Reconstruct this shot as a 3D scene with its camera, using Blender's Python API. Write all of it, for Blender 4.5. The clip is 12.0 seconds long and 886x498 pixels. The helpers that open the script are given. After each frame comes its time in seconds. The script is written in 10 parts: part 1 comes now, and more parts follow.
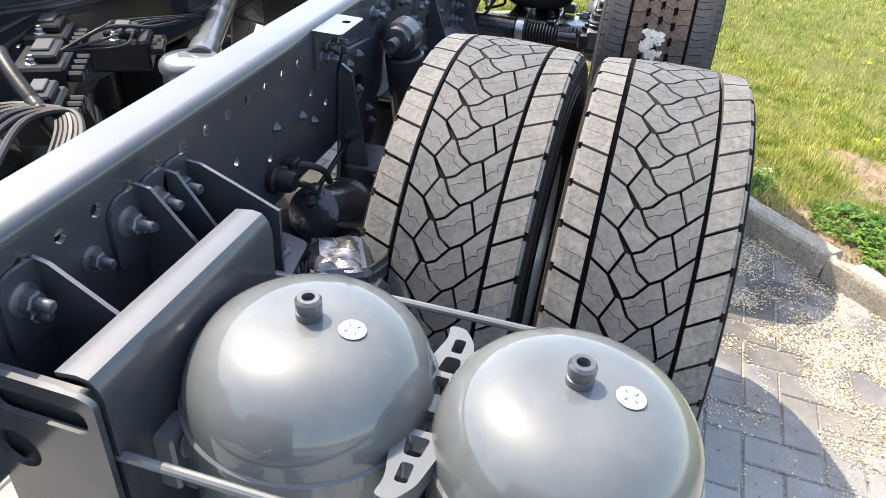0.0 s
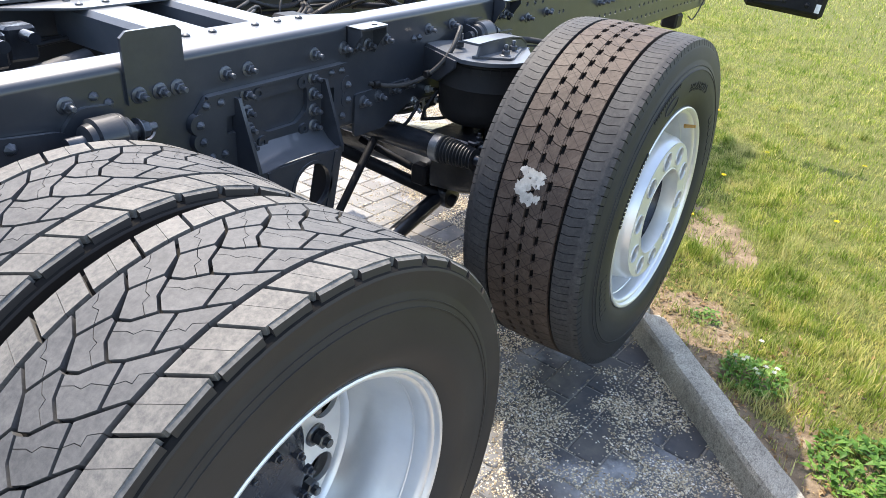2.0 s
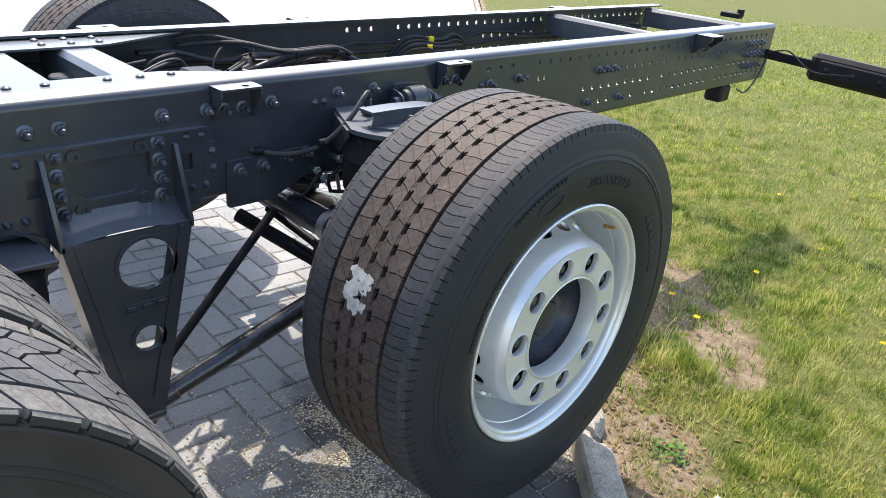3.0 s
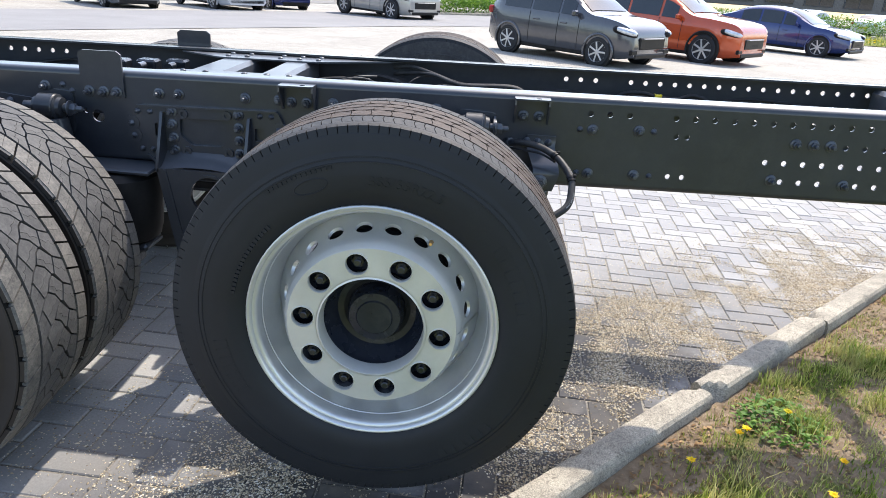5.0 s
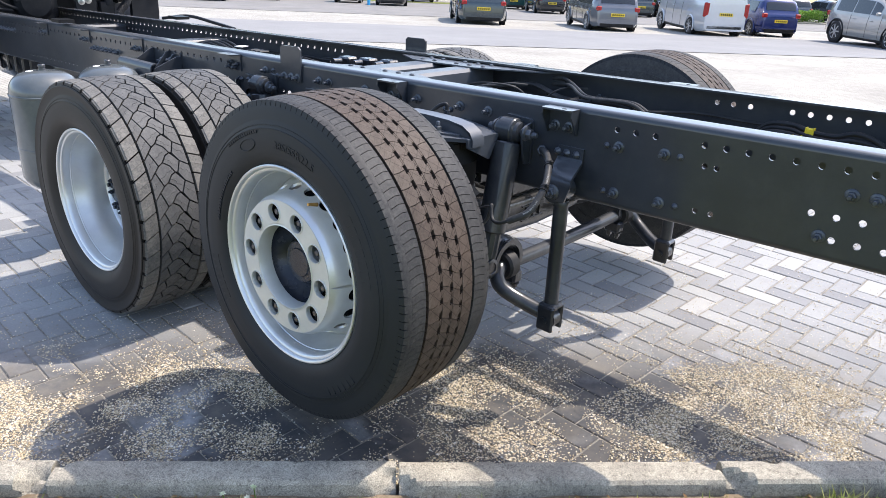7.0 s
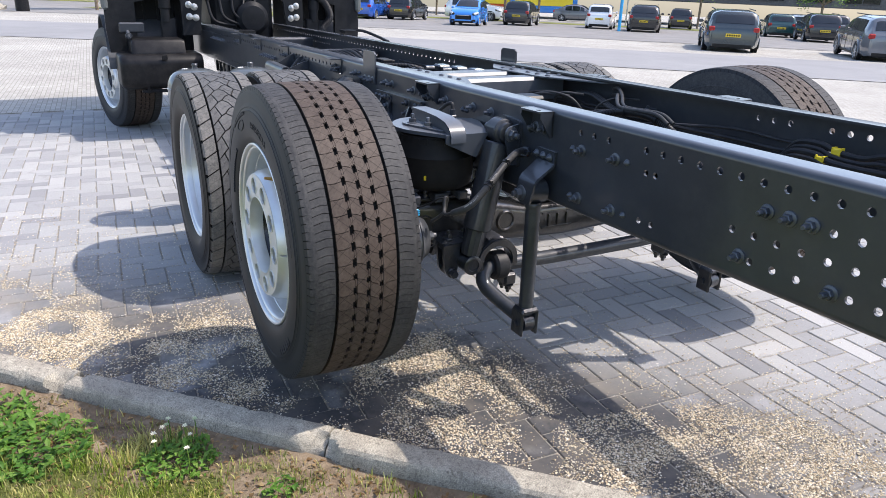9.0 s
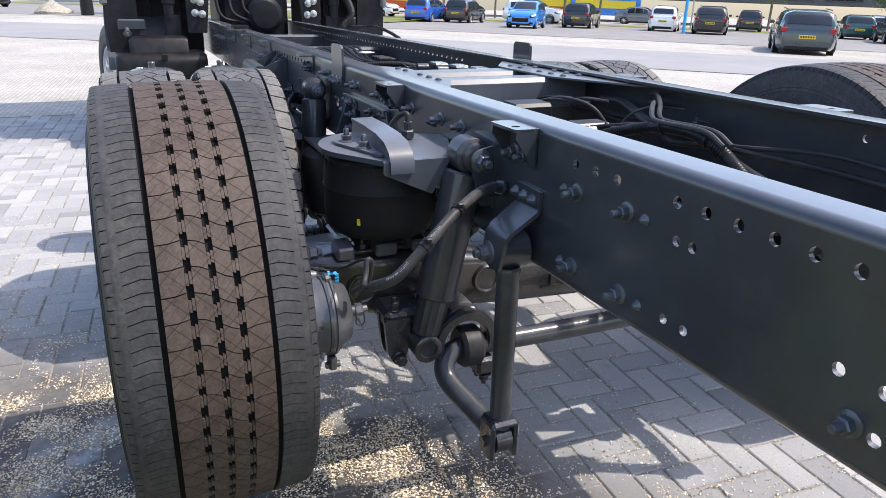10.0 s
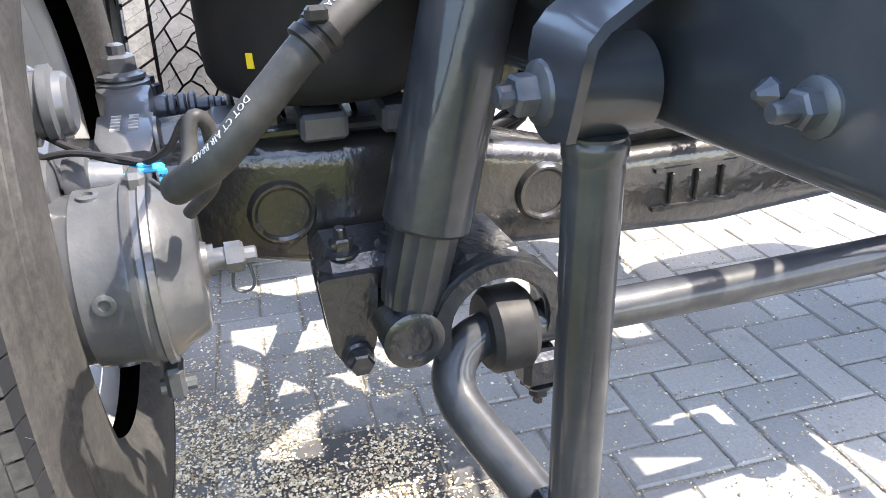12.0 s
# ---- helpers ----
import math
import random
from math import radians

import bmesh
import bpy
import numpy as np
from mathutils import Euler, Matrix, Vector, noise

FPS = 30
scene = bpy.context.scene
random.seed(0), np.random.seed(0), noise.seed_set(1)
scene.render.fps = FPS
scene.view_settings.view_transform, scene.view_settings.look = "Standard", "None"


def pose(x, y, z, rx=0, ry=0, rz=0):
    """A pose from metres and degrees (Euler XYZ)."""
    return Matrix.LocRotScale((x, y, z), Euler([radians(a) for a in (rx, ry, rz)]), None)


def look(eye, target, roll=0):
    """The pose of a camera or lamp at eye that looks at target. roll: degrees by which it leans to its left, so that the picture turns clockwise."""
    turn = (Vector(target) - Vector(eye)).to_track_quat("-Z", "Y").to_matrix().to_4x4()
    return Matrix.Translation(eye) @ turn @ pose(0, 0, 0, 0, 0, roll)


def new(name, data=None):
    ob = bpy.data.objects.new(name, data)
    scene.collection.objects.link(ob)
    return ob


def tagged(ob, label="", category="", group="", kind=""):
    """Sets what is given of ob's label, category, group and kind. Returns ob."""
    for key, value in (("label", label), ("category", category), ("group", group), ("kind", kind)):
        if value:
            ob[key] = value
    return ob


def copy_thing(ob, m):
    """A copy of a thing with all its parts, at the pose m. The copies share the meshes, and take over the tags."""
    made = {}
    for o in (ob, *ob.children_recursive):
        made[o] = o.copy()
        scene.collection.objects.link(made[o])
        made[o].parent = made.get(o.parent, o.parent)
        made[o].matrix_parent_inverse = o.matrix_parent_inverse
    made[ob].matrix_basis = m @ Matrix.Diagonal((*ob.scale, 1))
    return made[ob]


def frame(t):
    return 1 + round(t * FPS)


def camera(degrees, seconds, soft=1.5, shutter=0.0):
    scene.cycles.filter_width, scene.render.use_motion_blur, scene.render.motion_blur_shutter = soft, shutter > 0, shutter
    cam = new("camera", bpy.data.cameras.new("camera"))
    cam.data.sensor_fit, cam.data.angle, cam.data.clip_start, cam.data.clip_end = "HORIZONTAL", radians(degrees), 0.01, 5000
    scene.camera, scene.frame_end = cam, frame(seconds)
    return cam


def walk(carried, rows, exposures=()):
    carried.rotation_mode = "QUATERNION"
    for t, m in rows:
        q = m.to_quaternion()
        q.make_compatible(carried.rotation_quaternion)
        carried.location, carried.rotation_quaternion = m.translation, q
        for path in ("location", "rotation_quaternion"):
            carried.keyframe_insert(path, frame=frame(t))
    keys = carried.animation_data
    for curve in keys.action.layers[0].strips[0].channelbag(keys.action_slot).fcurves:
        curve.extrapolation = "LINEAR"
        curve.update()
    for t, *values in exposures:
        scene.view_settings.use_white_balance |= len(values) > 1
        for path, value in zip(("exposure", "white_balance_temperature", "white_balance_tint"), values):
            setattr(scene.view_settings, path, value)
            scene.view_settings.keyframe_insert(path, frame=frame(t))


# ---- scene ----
cam = camera(64.1, 12.0, soft=0.65)
PATH = [
    (0, (-2.753, -1.02, 1.472), (-1.145, -0.603, 0.36), 4.4),
    (0.5, (-2.615, -1.23, 1.446), (-0.956, -0.811, 0.411), 4.6),
    (1, (-2.407, -1.353, 1.428), (-0.735, -0.882, 0.438), 5.4),
    (1.5, (-2.159, -1.543, 1.435), (-0.567, -0.831, 0.454), 5.8),
    (2, (-1.883, -1.767, 1.459), (-0.399, -0.801, 0.529), 5.5),
    (2.5, (-1.528, -1.866, 1.485), (-0.104, -0.762, 0.618), 5.8),
    (2.7, (-1.404, -1.922, 1.483), (-0.012, -0.763, 0.635), 6.0),
    (4.3, (-0.274, -2.562, 1.491), (0.32, -0.82, 0.71), 4.9),
    (4.5, (-0.128, -2.658, 1.501), (0.249, -0.847, 0.741), 4.7),
    (5, (0.266, -2.744, 1.467), (0.209, -0.887, 0.725), 4.4),
    (5.5, (0.605, -2.722, 1.485), (0.193, -0.913, 0.737), 4.3),
    (6, (0.984, -2.725, 1.499), (0.236, -1.032, 0.742), 3.8),
    (6.5, (1.327, -2.584, 1.498), (0.32, -1.033, 0.737), 3.1),
    (7, (1.664, -2.395, 1.514), (0.461, -0.988, 0.758), 2.9),
    (7.2, (1.803, -2.369, 1.509), (0.541, -1.014, 0.753), 2.7),
    (8.8, (2.409, -1.879, 1.487), (0.786, -0.957, 0.768), 1.9),
    (9, (2.307, -1.781, 1.478), (0.674, -0.877, 0.759), 2.1),
    (9.5, (2.045, -1.447, 1.428), (0.365, -0.629, 0.713), 1.8),
    (10, (1.731, -1.154, 1.371), (0.025, -0.392, 0.657), 1.6),
    (10.5, (1.38, -1.023, 1.314), (-0.352, -0.315, 0.608), 1.9),
    (11, (1.106, -0.883, 1.211), (-0.648, -0.23, 0.506), 1.8),
    (11.5, (0.988, -0.768, 1.121), (-0.767, -0.165, 0.374), 1.8),
    (12, (0.974, -0.73, 0.959), (-0.742, -0.176, 0.094), -1.6),
]
walk(cam, [(t, look(eye, target, roll)) for t, eye, target, roll in PATH],
     [(0, 2.15, 7450, 12), (1, 1.92, 7580, 14), (1.5, 2.00, 7300, 13), (2, 1.97, 7080, 12), (2.5, 1.84, 6980, 12), (4.5, 1.41, 6890, 12), (6, 1.58, 6790, 13), (7, 1.47, 6740, 13), (9.5, 1.26, 6640, 15), (10, 1.42, 6700, 15), (10.5, 1.88, 6740, 14), (11, 2.12, 6750, 12), (11.5, 2.68, 6960, 13), (12, 2.84, 7080, 13)])

# ---------------------------------------------------------------- light
world = bpy.data.worlds.new("sky")
scene.world = world
world.use_nodes = True
wt = world.node_tree
sky = wt.nodes.new("ShaderNodeTexSky")
sky.sky_type = "NISHITA"
sky.sun_disc = False
SUN_DIR = Vector((0.26, 0.59, 1.0)).normalized()      # towards the sun
sky.sun_elevation = math.asin(SUN_DIR.z)
sky.sun_rotation = math.atan2(SUN_DIR.x, SUN_DIR.y)
sky.air_density, sky.dust_density, sky.ozone_density = 1.0, 1.5, 1.0
wt.nodes["Background"].inputs["Strength"].default_value = 0.15
wt.links.new(sky.outputs[0], wt.nodes["Background"].inputs["Color"])
sun_data = bpy.data.lights.new("sun", "SUN")
sun_data.energy, sun_data.angle, sun_data.color = 2.08, radians(0.55), (1.0, 0.955, 0.88)
sun = new("sun", sun_data)
sun.matrix_world = look(SUN_DIR * 30, (0, 0, 0))

# ---------------------------------------------------------------- materials
def material(name, build, rough=0.5, metal=0.0, coat=0.0, spec=0.5, coat_rough=0.05):
    m = bpy.data.materials.new(name)
    m.use_nodes = True
    t = m.node_tree
    b = t.nodes["Principled BSDF"]
    b.inputs["Roughness"].default_value = rough
    b.inputs["Metallic"].default_value = metal
    b.inputs["Coat Weight"].default_value = coat
    b.inputs["Coat Roughness"].default_value = coat_rough
    b.inputs["Specular IOR Level"].default_value = spec
    build(t, b)
    return m


def coords(t, scale=(1, 1, 1), space="Object"):
    c = t.nodes.new("ShaderNodeTexCoord")
    mp = t.nodes.new("ShaderNodeMapping")
    mp.inputs["Scale"].default_value = scale
    t.links.new(c.outputs[space], mp.inputs["Vector"])
    return mp.outputs[0]


def world_coords(t, scale=(1, 1, 1), turn=0.0):
    g = t.nodes.new("ShaderNodeNewGeometry")
    mp = t.nodes.new("ShaderNodeMapping")
    mp.inputs["Scale"].default_value = scale
    mp.inputs["Rotation"].default_value = (0, 0, turn)
    t.links.new(g.outputs["Position"], mp.inputs["Vector"])
    return mp.outputs[0]


def noise_tex(t, vec, scale, detail=4.0, rough=0.55):
    n = t.nodes.new("ShaderNodeTexNoise")
    n.inputs["Scale"].default_value = scale
    n.inputs["Detail"].default_value = detail
    n.inputs["Roughness"].default_value = rough
    t.links.new(vec, n.inputs["Vector"])
    return n.outputs["Fac"]


def ramp(t, fac, stops):
    r = t.nodes.new("ShaderNodeValToRGB")
    e = r.color_ramp.elements
    while len(e) < len(stops):
        e.new(0.5)
    for k, (p, c) in zip(e, stops):
        k.position = p
        k.color = (*c, 1) if len(c) == 3 else c
    t.links.new(fac, r.inputs[0])
    return r.outputs[0]


def mix(t, fac, a, b, mode="MIX"):
    n = t.nodes.new("ShaderNodeMix")
    n.data_type, n.blend_type = "RGBA", mode
    for sock, v in ((n.inputs[0], fac), (n.inputs[6], a), (n.inputs[7], b)):
        if isinstance(v, (int, float)):
            sock.default_value = v
        elif isinstance(v, tuple):
            sock.default_value = (*v, 1)
        else:
            t.links.new(v, sock)
    return n.outputs[2]


def bump(t, b, height, strength, dist=0.002):
    n = t.nodes.new("ShaderNodeBump")
    n.inputs["Strength"].default_value = strength
    n.inputs["Distance"].default_value = dist
    t.links.new(height, n.inputs["Height"])
    t.links.new(n.outputs[0], b.inputs["Normal"])
    t.links.new(n.outputs[0], b.inputs["Coat Normal"])


def rough_from(t, b, fac, lo, hi):
    n = t.nodes.new("ShaderNodeMapRange")
    n.inputs["To Min"].default_value, n.inputs["To Max"].default_value = lo, hi
    t.links.new(fac, n.inputs["Value"])
    t.links.new(n.outputs[0], b.inputs["Roughness"])


def painted(c1, c2, scale=3.0, lo=0.3, hi=0.5, bumps=0.06, dust=0.0, dust_col=(0.3, 0.28, 0.25), top_sheen=0.0):
    """Sprayed paint: slow colour drift, orange peel, a film of dust, pale sky sheen painted on level tops."""
    def build(t, b):
        v = world_coords(t)
        n = noise_tex(t, v, scale, 5)
        col = ramp(t, n, [(0.3, c1), (0.72, c2)])
        if dust:
            d = noise_tex(t, v, 11, 8, 0.7)
            f = ramp(t, d, [(0.45, (0, 0, 0)), (0.8, (dust, dust, dust))])
            col = mix(t, f, col, dust_col)
        # upward faces lightened in the colour, for the sky they reflect
        if top_sheen:
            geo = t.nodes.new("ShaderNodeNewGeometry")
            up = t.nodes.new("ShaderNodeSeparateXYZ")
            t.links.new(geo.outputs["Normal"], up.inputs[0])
            top = ramp(t, up.outputs["Z"], [(0.55, (0, 0, 0)), (0.97, (top_sheen, top_sheen, top_sheen))])
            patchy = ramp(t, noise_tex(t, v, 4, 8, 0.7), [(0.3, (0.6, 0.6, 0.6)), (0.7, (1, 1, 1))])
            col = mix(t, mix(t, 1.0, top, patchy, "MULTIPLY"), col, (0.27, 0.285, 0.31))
        t.links.new(col, b.inputs["Base Color"])
        f2 = noise_tex(t, v, 60, 3)
        rough_from(t, b, n, lo, hi)
        bump(t, b, f2, bumps, 0.003)
    return build


M = {}
M["chassis"] = material("chassis_paint", painted((0.019, 0.0225, 0.0295), (0.032, 0.0375, 0.047), 2.2, 0.40, 0.55, 0.05, 0.06, top_sheen=0.28), coat=0.8, coat_rough=0.16, spec=0.3)
M["dark_tube"] = material("dark_tube_paint", painted((0.013, 0.016, 0.021), (0.026, 0.030, 0.037), 6, 0.45, 0.62, 0.10, 0.12), coat=0.6, coat_rough=0.10, spec=0.3)
M["chassis_light"] = material("sheet_paint", painted((0.045, 0.052, 0.064), (0.070, 0.080, 0.093), 5, 0.40, 0.55, 0.05, 0.10, top_sheen=0.24), coat=0.5, coat_rough=0.2, spec=0.3)
M["black"] = material("black_paint", painted((0.007, 0.008, 0.010), (0.015, 0.016, 0.019), 6, 0.35, 0.55, 0.12, 0.04), spec=0.14)
M["cast"] = material("cast_iron_paint", painted((0.006, 0.008, 0.012), (0.018, 0.021, 0.027), 14, 0.22, 0.45, 0.55, 0.08), coat=0.9, coat_rough=0.06, spec=0.3)
M["cast_dusty"] = material("dusty_cast_paint", painted((0.009, 0.010, 0.012), (0.026, 0.025, 0.024), 10, 0.22, 0.45, 0.40, 0.30, (0.10, 0.082, 0.062)), coat=1.0, coat_rough=0.07, spec=0.3)
M["plastic"] = material("black_plastic", painted((0.006, 0.006, 0.007), (0.012, 0.012, 0.013), 8, 0.32, 0.5, 0.1, 0.06), spec=0.2)
M["fender"] = material("grey_plastic", painted((0.045, 0.048, 0.052), (0.075, 0.078, 0.082), 5, 0.45, 0.65, 0.1, 0.1))
M["tank"] = material("tank_paint", painted((0.070, 0.080, 0.083), (0.112, 0.124, 0.126), 7.0, 0.42, 0.55, 0.03, 0.15), coat=1.0, coat_rough=0.03, spec=0.3)
M["bolt"] = material("bolt_paint", painted((0.035, 0.04, 0.05), (0.12, 0.13, 0.145), 30, 0.25, 0.45, 0.1), metal=0.4)
M["zinc"] = material("zinc_steel", painted((0.35, 0.35, 0.34), (0.55, 0.55, 0.53), 40, 0.25, 0.45, 0.1), metal=0.8)
M["bellows"] = material("bellows_rubber", painted((0.0095, 0.0095, 0.010), (0.020, 0.019, 0.018), 9, 0.5, 0.7, 0.2, 0.16, (0.075, 0.064, 0.052)), spec=0.2)
M["axle_dust"] = material("dusty_casting", painted((0.045, 0.042, 0.038), (0.12, 0.112, 0.10), 7, 0.35, 0.6, 0.35, 0.35, (0.28, 0.25, 0.20)))
M["foil"] = material("shiny_foil", painted((0.04, 0.041, 0.045), (0.28, 0.28, 0.29), 38, 0.15, 0.35, 0.6), metal=0.8)
M["plastic_grey"] = material("dark_grey_plastic", painted((0.016, 0.018, 0.021), (0.030, 0.032, 0.036), 5, 0.4, 0.6, 0.1, 0.1))
M["hose"] = material("hose_rubber", painted((0.012, 0.012, 0.014), (0.024, 0.024, 0.026), 20, 0.4, 0.6, 0.15, 0.08), spec=0.25)
M["hose_dusty"] = material("hose_worn_rubber", painted((0.014, 0.014, 0.015), (0.042, 0.042, 0.042), 24, 0.42, 0.6, 0.2, 0.2), spec=0.25)
M["white"] = material("white_print", painted((0.62, 0.62, 0.60), (0.78, 0.78, 0.76), 60, 0.5, 0.7, 0.1))
M["faded_print"] = material("faded_print", painted((0.18, 0.18, 0.18), (0.50, 0.50, 0.49), 90, 0.5, 0.7, 0.1))
M["yellow"] = material("yellow_plastic", painted((0.75, 0.55, 0.02), (0.85, 0.65, 0.04), 30, 0.4, 0.5, 0.05))
M["blue"] = material("blue_plastic", painted((0.02, 0.28, 0.55), (0.04, 0.40, 0.72), 30, 0.35, 0.5, 0.05))
M["brass"] = material("brass", painted((0.45, 0.25, 0.08), (0.6, 0.38, 0.14), 50, 0.3, 0.5, 0.05), metal=0.9)
M["brake"] = material("brake_grey_paint", painted((0.038, 0.042, 0.049), (0.080, 0.086, 0.096), 9, 0.34, 0.55, 0.3, 0.3, (0.19, 0.18, 0.165)), coat=0.7, coat_rough=0.10)
M["rim"] = material("silver_rim_paint", painted((0.62, 0.63, 0.64), (0.76, 0.765, 0.76), 7, 0.26, 0.42, 0.08, 0.14, (0.40, 0.37, 0.32)), metal=0.6)
M["disc"] = material("cream_disc_paint", painted((0.58, 0.58, 0.545), (0.69, 0.685, 0.645), 9, 0.26, 0.42, 0.08, 0.2, (0.36, 0.32, 0.26)), metal=0.35)
M["hub"] = material("hub_paint", painted((0.008, 0.011, 0.020), (0.02, 0.025, 0.036), 12, 0.18, 0.35, 0.15, 0.1))
M["lens"] = material("red_lens", painted((0.25, 0.01, 0.01), (0.4, 0.02, 0.02), 20, 0.15, 0.25, 0.02))


def rubber(c1, c2, dust_col, dust, lo, hi, spec=0.35):
    def build(t, b):
        v = coords(t)
        n = noise_tex(t, v, 7, 6, 0.65)
        f = noise_tex(t, v, 120, 4, 0.7)
        col = ramp(t, n, [(0.3, c1), (0.7, c2)])
        g = ramp(t, f, [(0.35, (0, 0, 0)), (0.8, (dust, dust, dust))])
        col = mix(t, g, col, dust_col)
        st = noise_tex(t, v, 28, 9, 0.75)
        col = mix(t, ramp(t, st, [(0.5, (0, 0, 0)), (0.72, (dust * 0.8, dust * 0.8, dust * 0.8))]), col, dust_col)
        col = mix(t, ramp(t, noise_tex(t, v, 13, 6, 0.6), [(0.55, (0, 0, 0)), (0.75, (0.35, 0.35, 0.35))]), col, tuple(0.55 * q for q in c1))
        isl = t.nodes.new("ShaderNodeNewGeometry")
        shade = ramp(t, isl.outputs["Random Per Island"], [(0.0, (0.96, 0.96, 0.96)), (1.0, (1.03, 1.03, 1.03))])
        col = mix(t, 1.0, col, shade, "MULTIPLY")
        t.links.new(col, b.inputs["Base Color"])
        rough_from(t, b, n, lo, hi)
        bump(t, b, f, 0.25, 0.0012)
    return build


M["tread"] = material("tread_rubber", rubber((0.056, 0.056, 0.057), (0.096, 0.096, 0.096), (0.20, 0.195, 0.186), 0.36, 0.55, 0.75), spec=0.22)


def brown_tread(t, b):
    """Worn brown ribs with a fine moulded lattice across them."""
    rubber((0.041, 0.0285, 0.0222), (0.073, 0.052, 0.041), (0.175, 0.143, 0.115), 0.30, 0.55, 0.75)(t, b)
    col = b.inputs["Base Color"].links[0].from_socket
    sp = t.nodes.new("ShaderNodeSeparateXYZ")
    t.links.new(coords(t), sp.inputs[0])

    def calc(op, a, c):
        m = t.nodes.new("ShaderNodeMath")
        m.operation = op
        for sock, val in zip(m.inputs, (a, c)):
            if isinstance(val, (int, float)):
                sock.default_value = val
            else:
                t.links.new(val, sock)
        return m.outputs[0]

    turn = calc("MULTIPLY", calc("ARCTAN2", sp.outputs["Z"], sp.outputs["X"]), 66 / (2 * math.pi))
    lines = None
    for k in (20.0, -20.0):
        u = calc("FRACT", calc("ADD", calc("ADD", turn, 40.0), calc("MULTIPLY", sp.outputs["Y"], k)), 0)
        d = calc("ABSOLUTE", calc("SUBTRACT", u, 0.5), 0)
        lines = d if lines is None else calc("MINIMUM", lines, d)
    groove = ramp(t, lines, [(0.014, (0.42, 0.40, 0.39)), (0.036, (1, 1, 1))])
    t.links.new(mix(t, 1.0, col, groove, "MULTIPLY"), b.inputs["Base Color"])


M["tread_brown"] = material("brown_tread_rubber", brown_tread, spec=0.25)
M["tread_grey"] = material("shoulder_rubber", rubber((0.022, 0.022, 0.0235), (0.042, 0.042, 0.043), (0.14, 0.132, 0.122), 0.32, 0.55, 0.75), spec=0.25)
M["tread_dusty"] = material("dusty_shoulder_rubber", rubber((0.072, 0.071, 0.069), (0.122, 0.119, 0.113), (0.26, 0.243, 0.214), 0.62, 0.55, 0.75), spec=0.22)
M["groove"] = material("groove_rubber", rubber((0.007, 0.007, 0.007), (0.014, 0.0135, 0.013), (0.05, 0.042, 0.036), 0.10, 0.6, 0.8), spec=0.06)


def sidewall(t, b, k=1.0, tint=(1.0, 1.09, 1.28)):
    v = coords(t)
    n = noise_tex(t, v, 4, 6, 0.6)
    f = noise_tex(t, v, 45, 6, 0.7)
    col = ramp(t, n, [(0.3, tuple(0.0150 * k * q for q in tint)), (0.75, tuple(0.0235 * k * q for q in tint))])
    g = ramp(t, f, [(0.55, (0, 0, 0)), (0.85, (0.08, 0.08, 0.08))])
    col = mix(t, g, col, (0.05, 0.045, 0.04))
    t.links.new(col, b.inputs["Base Color"])
    rough_from(t, b, n, 0.42, 0.62)
    bump(t, b, f, 0.12, 0.001)


M["paper"] = material("torn_paper", painted((0.27, 0.258, 0.228), (0.52, 0.50, 0.45), 60, 0.6, 0.8, 0.3, 0.40, (0.24, 0.20, 0.16)))
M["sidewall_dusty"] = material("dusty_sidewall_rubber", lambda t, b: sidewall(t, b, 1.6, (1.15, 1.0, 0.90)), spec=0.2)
M["sidewall"] = material("sidewall_rubber", sidewall, spec=0.28)


